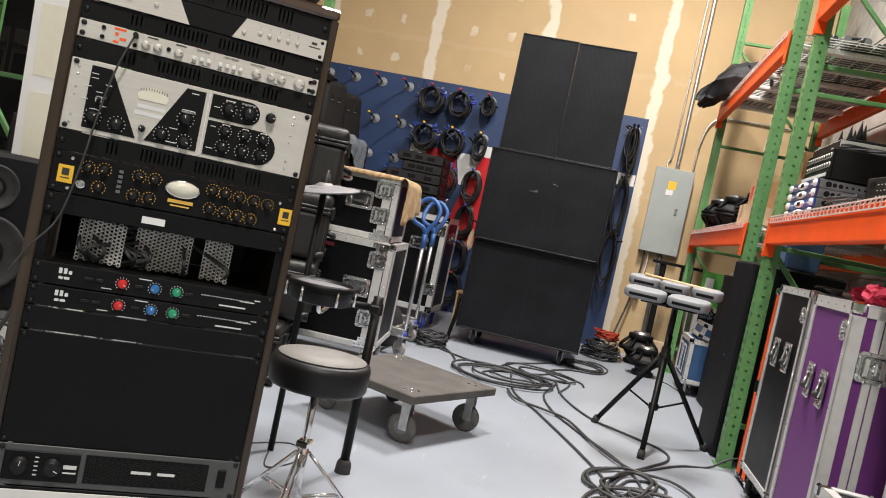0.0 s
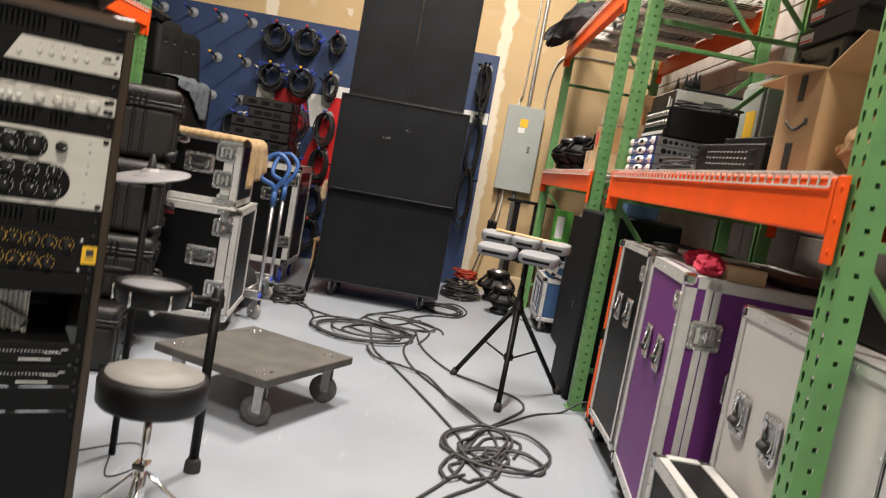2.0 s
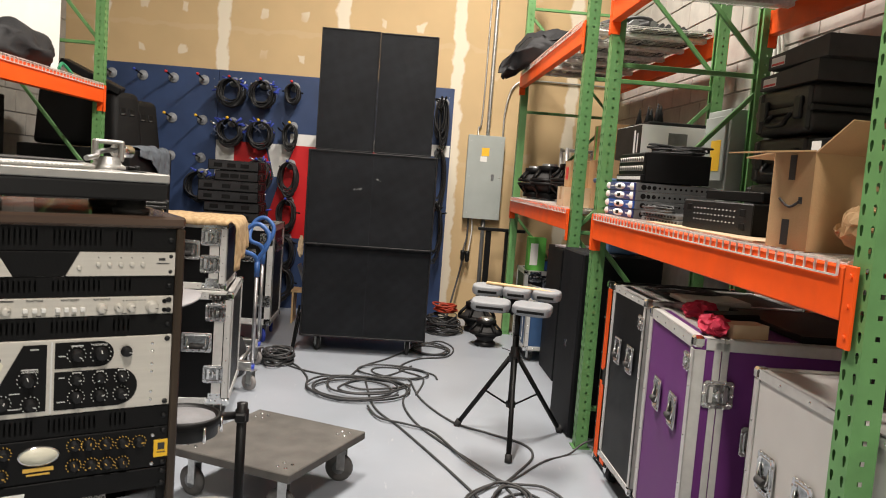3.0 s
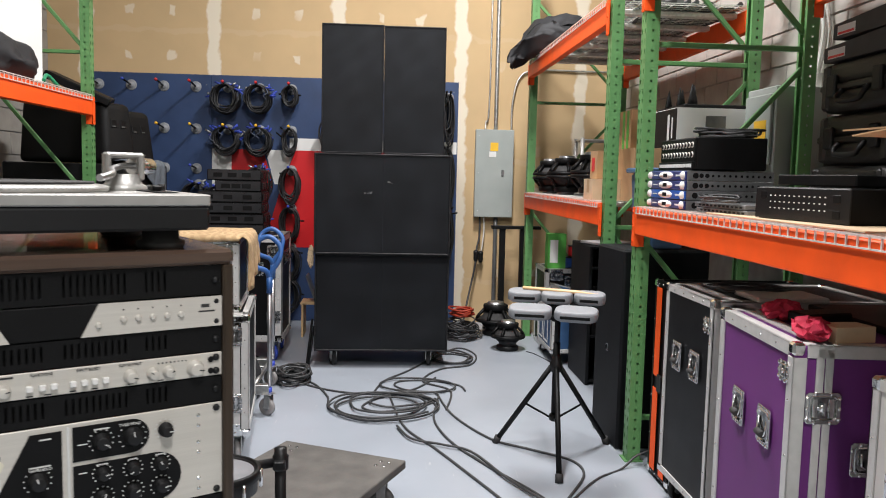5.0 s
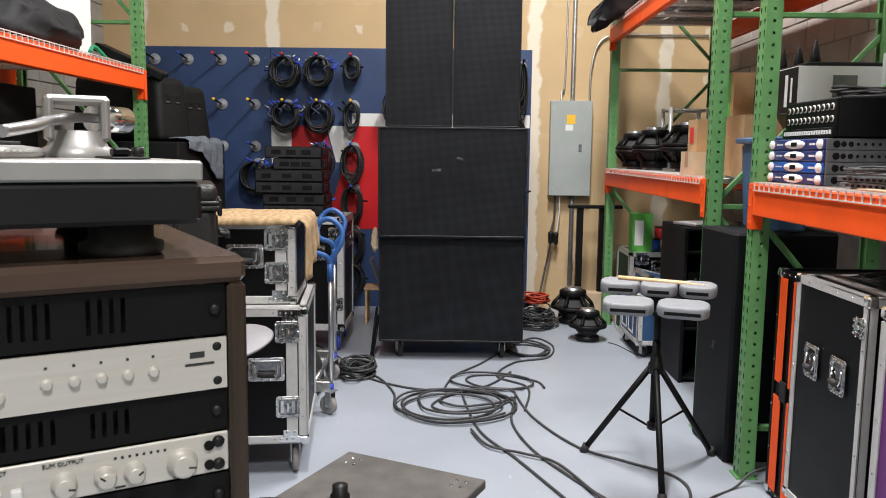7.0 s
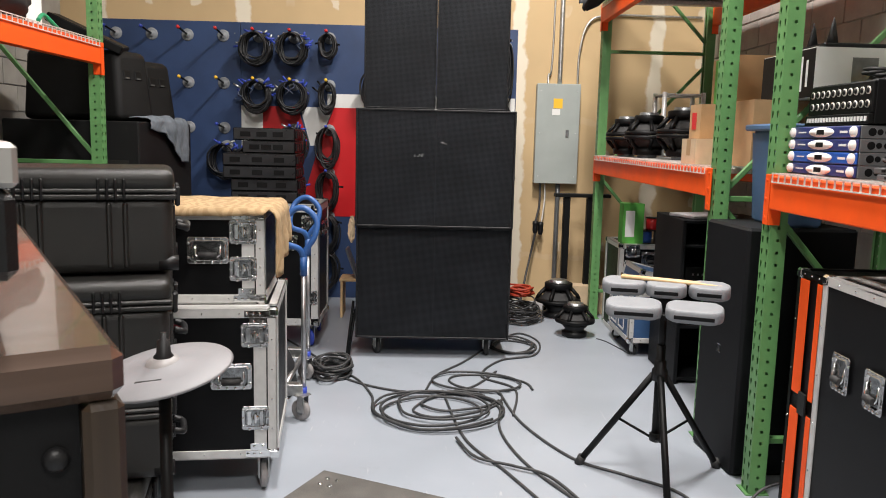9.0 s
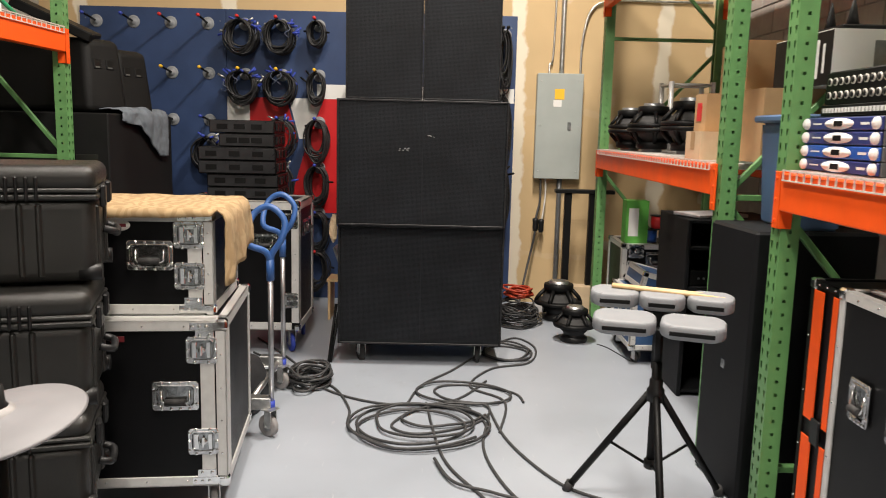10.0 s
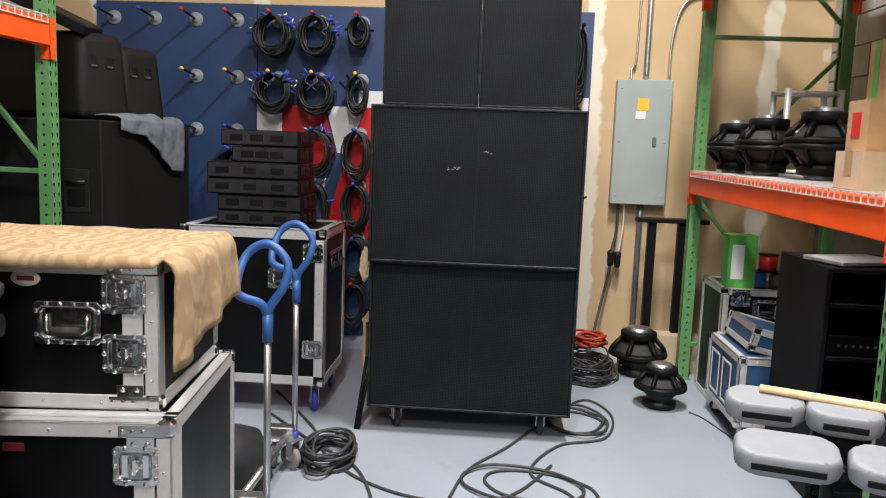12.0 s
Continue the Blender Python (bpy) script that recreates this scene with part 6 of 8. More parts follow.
front_speaker(pose(-2.5, 2.98, 1.06, 0, 0, 38), 0.36, 0.36, 0.62, "black studio loudspeaker with round waveguide")
front_speaker(pose(-2.52, 2.95, 0.0, 0, 0, 36), 0.42, 0.45, 0.58, "black loudspeaker on the floor behind the rack")
left_sub(pose(-2.5, 2.95, 0.585, 0, 0, 36), 0.42, 0.42, 0.47, "black cabinet with handles beneath a loudspeaker")
board = solid("printed_board", B(((-0.16, 0, 0), (0.16, 0.012, 1.78)), b=0.001), M_WHITE, "tall white printed board leaning behind the rack", "board", m=pose(-1.86, 2.50, 0.0, -2, -2.5, 20))
for z0, z1 in ((1.52, 1.72), (1.2, 1.46), (0.9, 1.14)):
    for x0 in (-0.13, 0.02):
        part("printed_panel", B(((x0, -0.0015, z0), (x0 + 0.11, -0.0002, z1))), M_CREAM, board, "pale printed text panel")
front_speaker(pose(-2.1, 2.2, 0.35, 0, 0, 50), 0.34, 0.34, 0.55, "black loudspeaker with pale cone behind the rack")
bm = bmesh.new()
rr = random.Random(3)
for i in range(26):
    c = Vector((rr.uniform(-1.95, -1.5), rr.uniform(1.9, 2.5), 0.04))
    pts = [c + Vector((0.16 * math.cos(a) * rr.uniform(0.6, 1.2), 0.14 * math.sin(a) * rr.uniform(0.6, 1.2), rr.uniform(0, 0.2) + 0.012 * i * rr.random())) for a in (0, 1, 2, 3, 4, 5)]
    tube(bm, smooth_line(pts, closed=True, steps=4), 0.007, 6, closed=True)
solid("cable_heap", bm, M_CABLE, "heap of black cables behind the rack", "cable heap", kind="stuff")

# ---- tripod stand with percussion pads ----
tp = thing("tripod_stand", pose(0.545, 4.505, 0), "black steel tripod stand with folding legs", "tripod stand")
bm = bmesh.new()
cyl(bm, (0, 0, 0.2), (0, 0, 0.62), 0.019, seg=18)
cyl(bm, (0, 0, 0.6), (0, 0, 0.80), 0.0155, seg=18)
part("column", bm, M_BLACK, tp)
bm = bmesh.new()
lathe(bm, [(0.02, 0.46), (0.034, 0.465), (0.034, 0.51), (0.026, 0.52), (0.026, 0.55), (0.019, 0.555)], seg=20)
part("collar", bm, M_PLASTIC, tp)
bm = bmesh.new()
lathe(bm, [(0.02, 0.19), (0.028, 0.195), (0.028, 0.225), (0.02, 0.23)], seg=20)
part("lower_collar", bm, M_PLASTIC, tp)
for fx, fy in ((-0.285, 0.19), (-0.052, -0.39), (0.34, 0.17)):
    L = math.hypot(fx, fy)
    c, s = fx / L, fy / L
    bm = bmesh.new()
    cyl(bm, (c * 0.028, s * 0.028, 0.485), (fx, fy, 0.015), 0.0145, seg=14)
    g = part("leg", bm, M_BLACK, tp)
    bm = bmesh.new()
    cyl(bm, (fx - c * 0.012, fy - s * 0.012, 0.04), (fx + c * 0.006, fy + s * 0.006, 0.0), 0.02, seg=14)
    part("rubber_foot", bm, M_RUBBER, g)
    bm = bmesh.new()
    cyl(bm, (c * 0.025, s * 0.025, 0.205), (fx * 0.52, fy * 0.52, 0.26), 0.006, seg=8)
    part("strut", bm, M_BLACK, tp)
pm = thing("percussion_pad_unit", pose(0.485, 4.31, 0.803, 0, 0, -17), "five grey hexagonal electronic percussion pads on a tripod", "percussion pads")
PADS = ((-0.118, -0.07, 0.0, 0.216, 0.13, 3), (0.112, -0.07, 0.0, 0.216, 0.13, -3), (-0.165, 0.07, 0.062, 0.175, 0.11, 5), (0.003, 0.062, 0.062, 0.16, 0.11, 0), (0.17, 0.07, 0.064, 0.16, 0.11, -4))
for x, y, z, w, d, a in PADS:
    bm = bmesh.new()
    c = 0.03
    out = [(-w / 2 + c, -d / 2), (w / 2 - c, -d / 2), (w / 2, -d / 2 + c), (w / 2, d / 2 - c), (w / 2 - c, d / 2), (-w / 2 + c, d / 2), (-w / 2, d / 2 - c), (-w / 2, -d / 2 + c)]
    rings = []
    for k, zz in ((0.9, 0.0), (0.96, 0.004), (1.0, 0.016), (1.0, 0.037), (0.975, 0.045), (0.93, 0.05), (0.82, 0.0525)):
        rings.append([bm.verts.new((px * k, py * k, zz)) for px, py in out])
    for ra, rb in zip(rings, rings[1:]):
        for i in range(8):
            bm.faces.new((ra[i], ra[(i + 1) % 8], rb[(i + 1) % 8], rb[i]))
    bm.faces.new(rings[0])
    bm.faces.new(rings[-1])
    bmesh.ops.bevel(bm, geom=[e for e in bm.edges if abs(e.verts[0].co.z - e.verts[1].co.z) > 0.003], offset=0.006, segments=3, affect="EDGES")
    for f in bm.faces:
        f.smooth = len(f.verts) == 4
    pd_ = part("pad", bm, M_PADGREY, pm, m=pose(x, y, z, 9, 0, a))
    part("slot", B(((-w / 2 + 0.034, -d / 2 - 0.0015, 0.016), (w / 2 - 0.034, -d / 2 + 0.006, 0.033)), b=0.002), M_BLACK, pd_, "dark slot along the edge")
bm = bmesh.new()
cyl(bm, (0.0, 0.19, -0.02), (0.0, -0.05, -0.012), 0.012, seg=10)
cyl(bm, (-0.15, 0.0, -0.012), (0.15, 0.0, -0.012), 0.012, seg=10)
bx(bm, (-0.06, 0.03, -0.02), (0.06, 0.1, 0.055), 0.006)
part("bracket", bm, M_BLACK, pm)
for i, y in enumerate((0.085, 0.1)):
    bm = bmesh.new()
    lathe(bm, [(0, 0), (0.0075, 0.003), (0.0075, 0.28), (0.0055, 0.36), (0.003, 0.38), (0.0045, 0.39), (0.0035, 0.4), (0, 0.401)], origin=(0, 0, 0), axis=(1, 0, -0.03), seg=12)
    solid("drumstick", bm, M_WOODPALE, "pale wooden drumstick lying across the pads", "drumstick", "pair of drumsticks", m=pose(0.485, 4.31, 0.803, 0, 0, -17) @ pose(-0.18, y - 0.01, 0.1235, 0, 0, -3 + 3 * i))

# ---- tall speaker and bin between the racks ----
tc_ = thing("tall_loudspeaker", pose(0.885, 4.995, 0.0, 0, 0, -86), "tall black loudspeaker standing between the racks", "loudspeaker")
part("cabinet", B(((0, 0, 0), (0.42, 0.5, 1.12)), b=0.012), M_CABINET, tc_)
k = part("catch_plate", B(((0.2, -0.004, 0.52), (0.235, 0.001, 0.56)), b=0.002), M_CHROME, tc_)
bn = thing("storage_bin", pose(1.06, 4.62, 1.1205), "blue plastic storage bin with a lid", "storage bin")
bm = bmesh.new()
a = [bm.verts.new(v) for v in ((0.02, 0.02, 0.0), (0.2, 0.02, 0.0), (0.2, 0.34, 0.0), (0.02, 0.34, 0.0))]
b = [bm.verts.new(v) for v in ((0, 0, 0.42), (0.22, 0, 0.42), (0.22, 0.36, 0.42), (0, 0.36, 0.42))]
bm.faces.new(a)
bm.faces.new(b)
for i in range(4):
    bm.faces.new((a[i], a[(i + 1) % 4], b[(i + 1) % 4], b[i]))
bmesh.ops.bevel(bm, geom=list(bm.edges), offset=0.01, segments=2, affect="EDGES")
M_BIN = mat("blue_grey_plastic", (0.07, 0.13, 0.25), 0.45, scale=8, vary=0.08)
part("tub", bm, M_BIN, bn)
part("lid", B(((-0.025, -0.025, 0.42), (0.245, 0.385, 0.45)), b=0.008), M_BIN, bn)

# ---- electrical panel and conduits on the back wall ----
ep = thing("electrical_panel", pose(0.498, YB - 0.115, 1.10), "grey steel breaker panel on the drywall", "electrical panel")
part("enclosure", B(((0, 0.012, 0), (0.378, 0.1145, 0.87)), b=0.004), M_EGREY, ep)
part("door", B(((-0.004, 0, -0.004), (0.382, 0.0115, 0.874)), b=0.004), M_EGREY, ep)
part("lock", B(((0.262, -0.008, 0.41), (0.29, 0, 0.475)), b=0.002), M_STEELGREY, ep)
part("warning_sticker", B(((0.145, -0.002, 0.66), (0.225, 0, 0.745))), M_YELLOW, ep, "orange warning sticker")
part("paper_sticker", B(((0.135, -0.0025, 0.60), (0.205, -0.0005, 0.655))), M_WHITE, ep, "white paper sticker")
for x in (0.03, 0.35):
    for z in (0.06, 0.44, 0.81):
        s = bmesh.new()
        lathe(s, [(0.006, 0), (0.005, 0.002), (0, 0.003)], origin=(x, 0, z), axis=(0, -1, 0), seg=8)
        part("screw", s, M_ZINC, ep)


def pipe(name, pts, r, material, label, category="conduit", group="conduits", steps=6):
    bm = bmesh.new()
    tube(bm, smooth_line(pts, steps=steps), r, 10)
    return solid(name, bm, material, label, category, group)


pipe("conduit", [(0.70, YB - 0.05, 1.975), (0.70, YB - 0.05, 2.6), (0.70, YB - 0.05, 5.25)], 0.021, M_ZINC, "thick galvanised conduit running up the wall")
pipe("conduit", [(0.60, YB - 0.05, 1.975), (0.60, YB - 0.03, 2.05), (0.635, YB - 0.02, 2.4), (0.635, YB - 0.02, 5.25)], 0.009, M_ZINC, "thin galvanised conduit running up the wall")
pipe("conduit", [(0.86, YB - 0.05, 1.975), (0.865, YB - 0.04, 2.25), (0.93, YB - 0.03, 2.5), (1.1, YB - 0.025, 2.58), (1.6, YB - 0.025, 2.585), (1.94, YB - 0.025, 2.585)], 0.01, M_ZINC, "bent flexible conduit from panel to corner")
pipe("conduit", [(0.725, YB - 0.04, 0.02), (0.725, YB - 0.04, 1.1)], 0.022, M_STEELGREY, "dark conduit from floor to panel")
pc = pipe("power_cable", [(0.56, YB - 0.06, 1.1), (0.56, YB - 0.07, 0.9), (0.53, YB - 0.1, 0.76), (0.52, YB - 0.12, 0.62), (0.49, YB - 0.12, 0.45), (0.44, YB - 0.2, 0.25), (0.38, YB - 0.35, 0.02)], 0.01, M_CABLE, "black power cable hanging from the panel", "cable", "power cables")
for x, y, z in ((0.525, YB - 0.11, 0.70), (0.575, YB - 0.1, 0.69)):
    bm = bmesh.new()
    lathe(bm, [(0, -0.06), (0.018, -0.055), (0.024, -0.03), (0.024, 0.02), (0.026, 0.025), (0.026, 0.05), (0.012, 0.06), (0, 0.06)], seg=16)
    solid("power_connector", bm, M_PLASTIC, "black locking power connector on a hanging cable", "connector", "power connectors", m=pose(x, y, z))
pipe("power_cable", [(0.60, YB - 0.06, 1.1), (0.605, YB - 0.07, 0.95), (0.58, YB - 0.1, 0.74)], 0.007, M_WIRE, "pale power lead hanging from the panel", "cable", "power cables")

# crank lift stand by the wall
lf = thing("lift_stand", pose(0.78, 7.98, 0), "black steel lift stand against the wall", "lift stand")
for x in (-0.06, 0.14, 0.2):
    part("mast", B(((x, -0.03, 0.03), (x + 0.055, 0.03, 1.0)), b=0.004), M_BLACK, lf)
part("cross_head", B(((-0.14, -0.05, 1.0), (0.34, 0.05, 1.03)), b=0.004), M_BLACK, lf)
part("foot_bar", B(((-0.2, -0.04, 0.0), (0.35, 0.04, 0.035)), b=0.004), M_BLACK, lf)

# ---- pegs and coiled cables ----
CAPS = {0: M_OFFBLUE, 1: M_OFFBLUE, 2: M_KNOBRED, 3: M_KNOBRED, 4: M_KNOBRED, 5: M_KNOBRED, 6: M_KNOBRED}
PEGX = [-3.2 + 0.31 * i for i in range(7)]


def peg(x, z, cap):
    t = thing("wall_peg", pose(x, BY, z), "black steel peg with flange and coloured tip on the board", "peg", "wall pegs")
    bm = bmesh.new()
    lathe(bm, [(0.052, 0), (0.052, 0.006), (0.04, 0.008), (0.025, 0.012), (0.022, 0.03), (0, 0.03)], axis=(0, -1, 0), seg=24)
    part("flange", bm, M_PADGREY, t)
    bm = bmesh.new()
    cyl(bm, (0, -0.01, 0), (0, -0.27, 0.03), 0.0085, seg=12)
    part("rod", bm, M_BLACK, t)
    bm = bmesh.new()
    lathe(bm, [(0.0085, 0), (0.0135, 0.004), (0.0135, 0.03), (0.009, 0.036), (0, 0.038)], origin=(0, -0.255, 0.028), axis=(0, -1, 0.11), seg=14)
    part("cap", bm, cap, t)
    return t


def coil(x, z, w, h, n, seed, tails=8, y=None, blue=True):
    """Coiled leads hanging from a peg at x, z."""
    r = random.Random(seed)
    t = thing("coiled_cable", pose(x, (BY if y is None else y), z), "coiled black audio cable with blue connectors on a peg" if blue else "coiled black audio cable hanging on a peg", "coiled cable", "coiled cables")
    bm = bmesh.new()
    for i in range(n):
        yy = -0.05 - 0.18 * (i + r.uniform(-0.4, 0.4)) / n
        a, b = w * r.uniform(0.7, 1.05), h * r.uniform(0.76, 1.05)
        ox = r.uniform(-0.014, 0.014)
        pts = [(ox + a * math.sin(q) * (1 + r.uniform(-0.05, 0.05)), yy + r.uniform(-0.01, 0.01), 0.015 - b + b * math.cos(q) * (1 + r.uniform(-0.03, 0.02))) for q in (2 * math.pi * k / 10 for k in range(10))]
        tube(bm, smooth_line(pts, closed=True, steps=3), 0.006, 6, closed=True)
    tagged(part("cable_loop", bm, M_COIL, t), kind="stuff")
    for i in range(tails):
        side = r.choice((-1, 1))
        yy = -0.05 - 0.2 * r.random()
        ang = r.uniform(0.05, 1.5) * side
        p = Vector((w * math.sin(ang) * 1.05, yy, 0.015 - h + h * math.cos(ang) * 1.05))
        q = p + Vector((side * r.uniform(0.01, 0.06), r.uniform(-0.03, 0.03), r.uniform(-0.02, 0.055)))
        c = bmesh.new()
        cyl(c, p, q, 0.0085, seg=8)
        if blue and i % 8 == 5:
            tail = bmesh.new()
            tube(tail, smooth_line([p, p + Vector((side * 0.02, -0.01, -0.05)), p + Vector((-side * 0.02, -0.015, -0.08)), p + Vector((side * 0.01, 0.0, -0.11))], steps=4), 0.004, 6)
            part("cable_tail", tail, M_BLUETAIL, t)
        part("connector", c, r.choice((M_OFFBLUE, M_OFFBLUE, M_OFFBLUE, M_ZINC)) if blue else M_BLACK, t)
    return t


for i, x in enumerate(PEGX):
    peg(x, 2.318, CAPS[i])
for i in range(2, 7):
    peg(PEGX[i], 1.91, M_YELLOW)
for x, z in ((PEGX[2], 1.52), (PEGX[3], 1.52), (PEGX[5], 1.52), (PEGX[6], 1.52), (PEGX[5], 1.14), (PEGX[6], 1.14), (PEGX[6], 0.75)):
    peg(x, z, M_OFFBLUE)
peg(PEGX[6], 0.42, M_KNOBRED)
k = 0
for z in (2.318, 1.91):
    for i in (4, 5):
        coil(PEGX[i], z, 0.125, 0.135, 24, 20 + k, 16)
        k += 1
    coil(PEGX[6], z, 0.07, 0.1 if z > 2 else 0.13, 16, 40 + k, 2, blue=False)
coil(PEGX[5], 1.52, 0.13, 0.16, 12, 51, 9)
coil(PEGX[5], 1.14, 0.11, 0.2, 12, 52, 6)
for j, z in enumerate((1.52, 1.14, 0.75, 0.42)):
    coil(PEGX[6], z, 0.09, 0.17, 20, 60 + j, 1, blue=False)
for x, z, w, h in ((-0.98, 2.0, 0.07, 0.14), (0.18, 2.28, 0.06, 0.2), (0.22, 2.28, 0.045, 0.26), (0.2, 1.75, 0.07, 0.3), (0.2, 1.2, 0.08, 0.3)):
    peg(x, z, M_BLACK)
    coil(x, z, w, h, 9, int(100 * (z + w)), 2, blue=False)
for x, z in ((-2.25, 1.08), (-2.05, 1.05)):
    peg(x, z + 0.28, M_OFFBLUE)
    coil(x, z + 0.28, 0.13, 0.15, 16, int(x * 100), 5)

# ---- shelf contents, near bay ----
DZ = 1.368


def power_amp(z, i):
    t = thing("power_amplifier", pose(0.972, 4.385, z, 0, 0, -90), "rack power amplifier with blue face, pale oval display and vented sides", "power amplifier", "amplifier stack on the shelf")
    h = 0.044
    part("chassis", B(((0, 0.012, 0), (0.48, 0.42, h)), b=0.002), M_STEELGREY, t)
    part("front_panel", B(((0, 0.0, 0.001), (0.48, 0.0115, h - 0.001)), b=0.004), M_AMPBLUE2 if i == 1 else M_AMPBLUE, t)
    for x in (0.02, 0.46):
        bm = bmesh.new()
        lathe(bm, [(0.019, 0), (0.018, 0.008), (0.01, 0.014), (0, 0.016)], origin=(x, 0, h / 2), axis=(0, -1, 0), seg=18)
        part("end_cap", bm, M_WHITE, t)
    bm = bmesh.new()
    lathe(bm, [(0.09, 0), (0.085, 0.005), (0, 0.006)], axis=(0, -1, 0), seg=28)
    put(bm, Matrix.Translation((0.235, 0, h / 2)) @ Matrix.Diagonal((1, 1, 0.2, 1)))
    o = part("display_oval", bm, M_WHITE, t)
    part("display", B(((0.215, -0.008, h * 0.3), (0.265, -0.0055, h * 0.7))), M_BLACK, o)
    bars(t, M_PRINT, [(0.39, h * 0.5, 0.05, 0.008), (0.09, h * 0.5, 0.06, 0.005)], y=-0.0007)
    for k in range(14):
        s = bmesh.new()
        r = 0.014 if k == 0 else 0.0105 if k < 3 else 0.006
        cyl(s, (0.4795, 0.05 + k * 0.027, h / 2), (0.4812, 0.05 + k * 0.027, h / 2), r, seg=12)
        part("vent", s, M_BLACK, t)
    return t


for i in range(4):
    power_amp(DZ + 0.0455 * i, i)
mx = thing("rack_mixer", pose(0.99, 4.34, DZ + 0.184, 0, 0, -90), "black rack mixer with rows of pale knobs on the amplifiers", "mixer")
part("chassis", B(((0, 0.03, 0.002), (0.44, 0.36, 0.15)), b=0.004), M_BLACK, mx)
part("front_panel", B(((0.0, 0.02, 0.04), (0.44, 0.0295, 0.145)), b=0.002), M_BLACK, mx)
for i in range(11):
    for j in range(2):
        s = bmesh.new()
        lathe(s, [(0.0135, 0), (0.0135, 0.003), (0.012, 0.004), (0.0105, 0.0035)], origin=(0.03 + i * 0.038, 0.02, 0.07 + 0.045 * j), axis=(0, -1, 0), seg=14)
        ring = part("socket_ring", s, M_SILVER, mx)
        s = bmesh.new()
        lathe(s, [(0.0105, 0), (0.0085, 0.006), (0, 0.007)], origin=(0.03 + i * 0.038, 0.02, 0.07 + 0.045 * j), axis=(0, -1, 0), seg=12)
        part("knob", s, M_PLASTIC, ring)
part("fader_strip", B(((0.0, 0.01, 0.002), (0.44, 0.0285, 0.038)), b=0.002), M_BLACK, mx)
for i in range(20):
    part("button", B(((0.02 + i * 0.021, 0.006, 0.012), (0.03 + i * 0.021, 0.0105, 0.028))), M_PRINT, mx)
rr = random.Random(11)


def cable_nest(name, c, n, rad, h, label, r=0.006, material=None, flat=0.4):
    bm = bmesh.new()
    for i in range(n):
        a0 = rr.uniform(0, 6.28)
        sx, sy = rad[0] * rr.uniform(0.55, 1.0), rad[1] * rr.uniform(0.55, 1.0)
        zz = h * (i + 0.5) / n
        pts = [(c[0] + rr.uniform(-0.02, 0.02) + sx * math.cos(a0 + q), c[1] + rr.uniform(-0.02, 0.02) + sy * math.sin(a0 + q), c[2] + r + zz * rr.uniform(0.6, 1.1)) for q in (2 * math.pi * k / 8 for k in range(8))]
        tube(bm, smooth_line(pts, closed=True, steps=4), r, 6, closed=True)
    return solid(name, bm, material or M_CABLE, label, "cable", kind="stuff")


cable_nest("coiled_leads", (1.25, 4.1, DZ + 0.335), 7, (0.17, 0.12), 0.05, "loose black leads coiled on the rack mixer")
for i, (dy, dz) in enumerate(((0.0, 0.0), (0.02, 0.022))):
    t = thing("thin_rack_unit", pose(0.99, 3.80 + dy, DZ + dz, 0, 0, -86), "thin grey rack unit lying on the shelf", "rack unit", "thin rack units")
    part("chassis", B(((0, 0, 0.001), (0.43, 0.28, 0.02)), b=0.002), M_STEELGREY, t)
    bars(t, M_BLACK, [(0.05 + 0.035 * k, 0.01, 0.02, 0.008) for k in range(11)], y=-0.0007)
cable_nest("loose_leads", (1.02, 3.62, DZ + 0.045), 5, (0.05, 0.2), 0.03, "loose black leads lying on thin rack units", r=0.004)
cp = solid("cardboard_sheet", B(((0.95, 2.5, DZ), (1.35, 3.6, DZ + 0.004))), M_CARDPALE, "flat pale cardboard sheet on the wire deck", "cardboard")
gb = thing("rack_processor", pose(0.985, 3.22, DZ + 0.005, 0, 0, -82), "black rack processor with printed front and side sockets", "rack unit")
part("chassis", B(((0, 0.006, 0), (0.47, 0.38, 0.115)), b=0.004), M_BLACK, gb)
part("front_panel", B(((-0.01, 0, 0.002), (0.48, 0.0055, 0.112)), b=0.002), M_PLASTIC, gb)
bars(gb, M_PRINT, [(0.08 + 0.026 * i, 0.04 + 0.022 * j, 0.008, 0.004) for i in range(12) for j in range(3)], y=-0.0007)
for x, z in ((0.42, 0.03), (0.42, 0.08), (0.04, 0.085)):
    part("socket", B(((x - 0.017, -0.002, z - 0.013), (x + 0.017, 0.0, z + 0.013)), b=0.001), M_BLACK, gb)
t = thing("ridged_unit", pose(1.1, 3.3, DZ + 0.125, 0, 0, -85), "low black ridged unit stacked on a processor", "rack unit")
part("chassis", B(((0, 0, 0), (0.44, 0.3, 0.04)), b=0.004), M_BLACK, t)


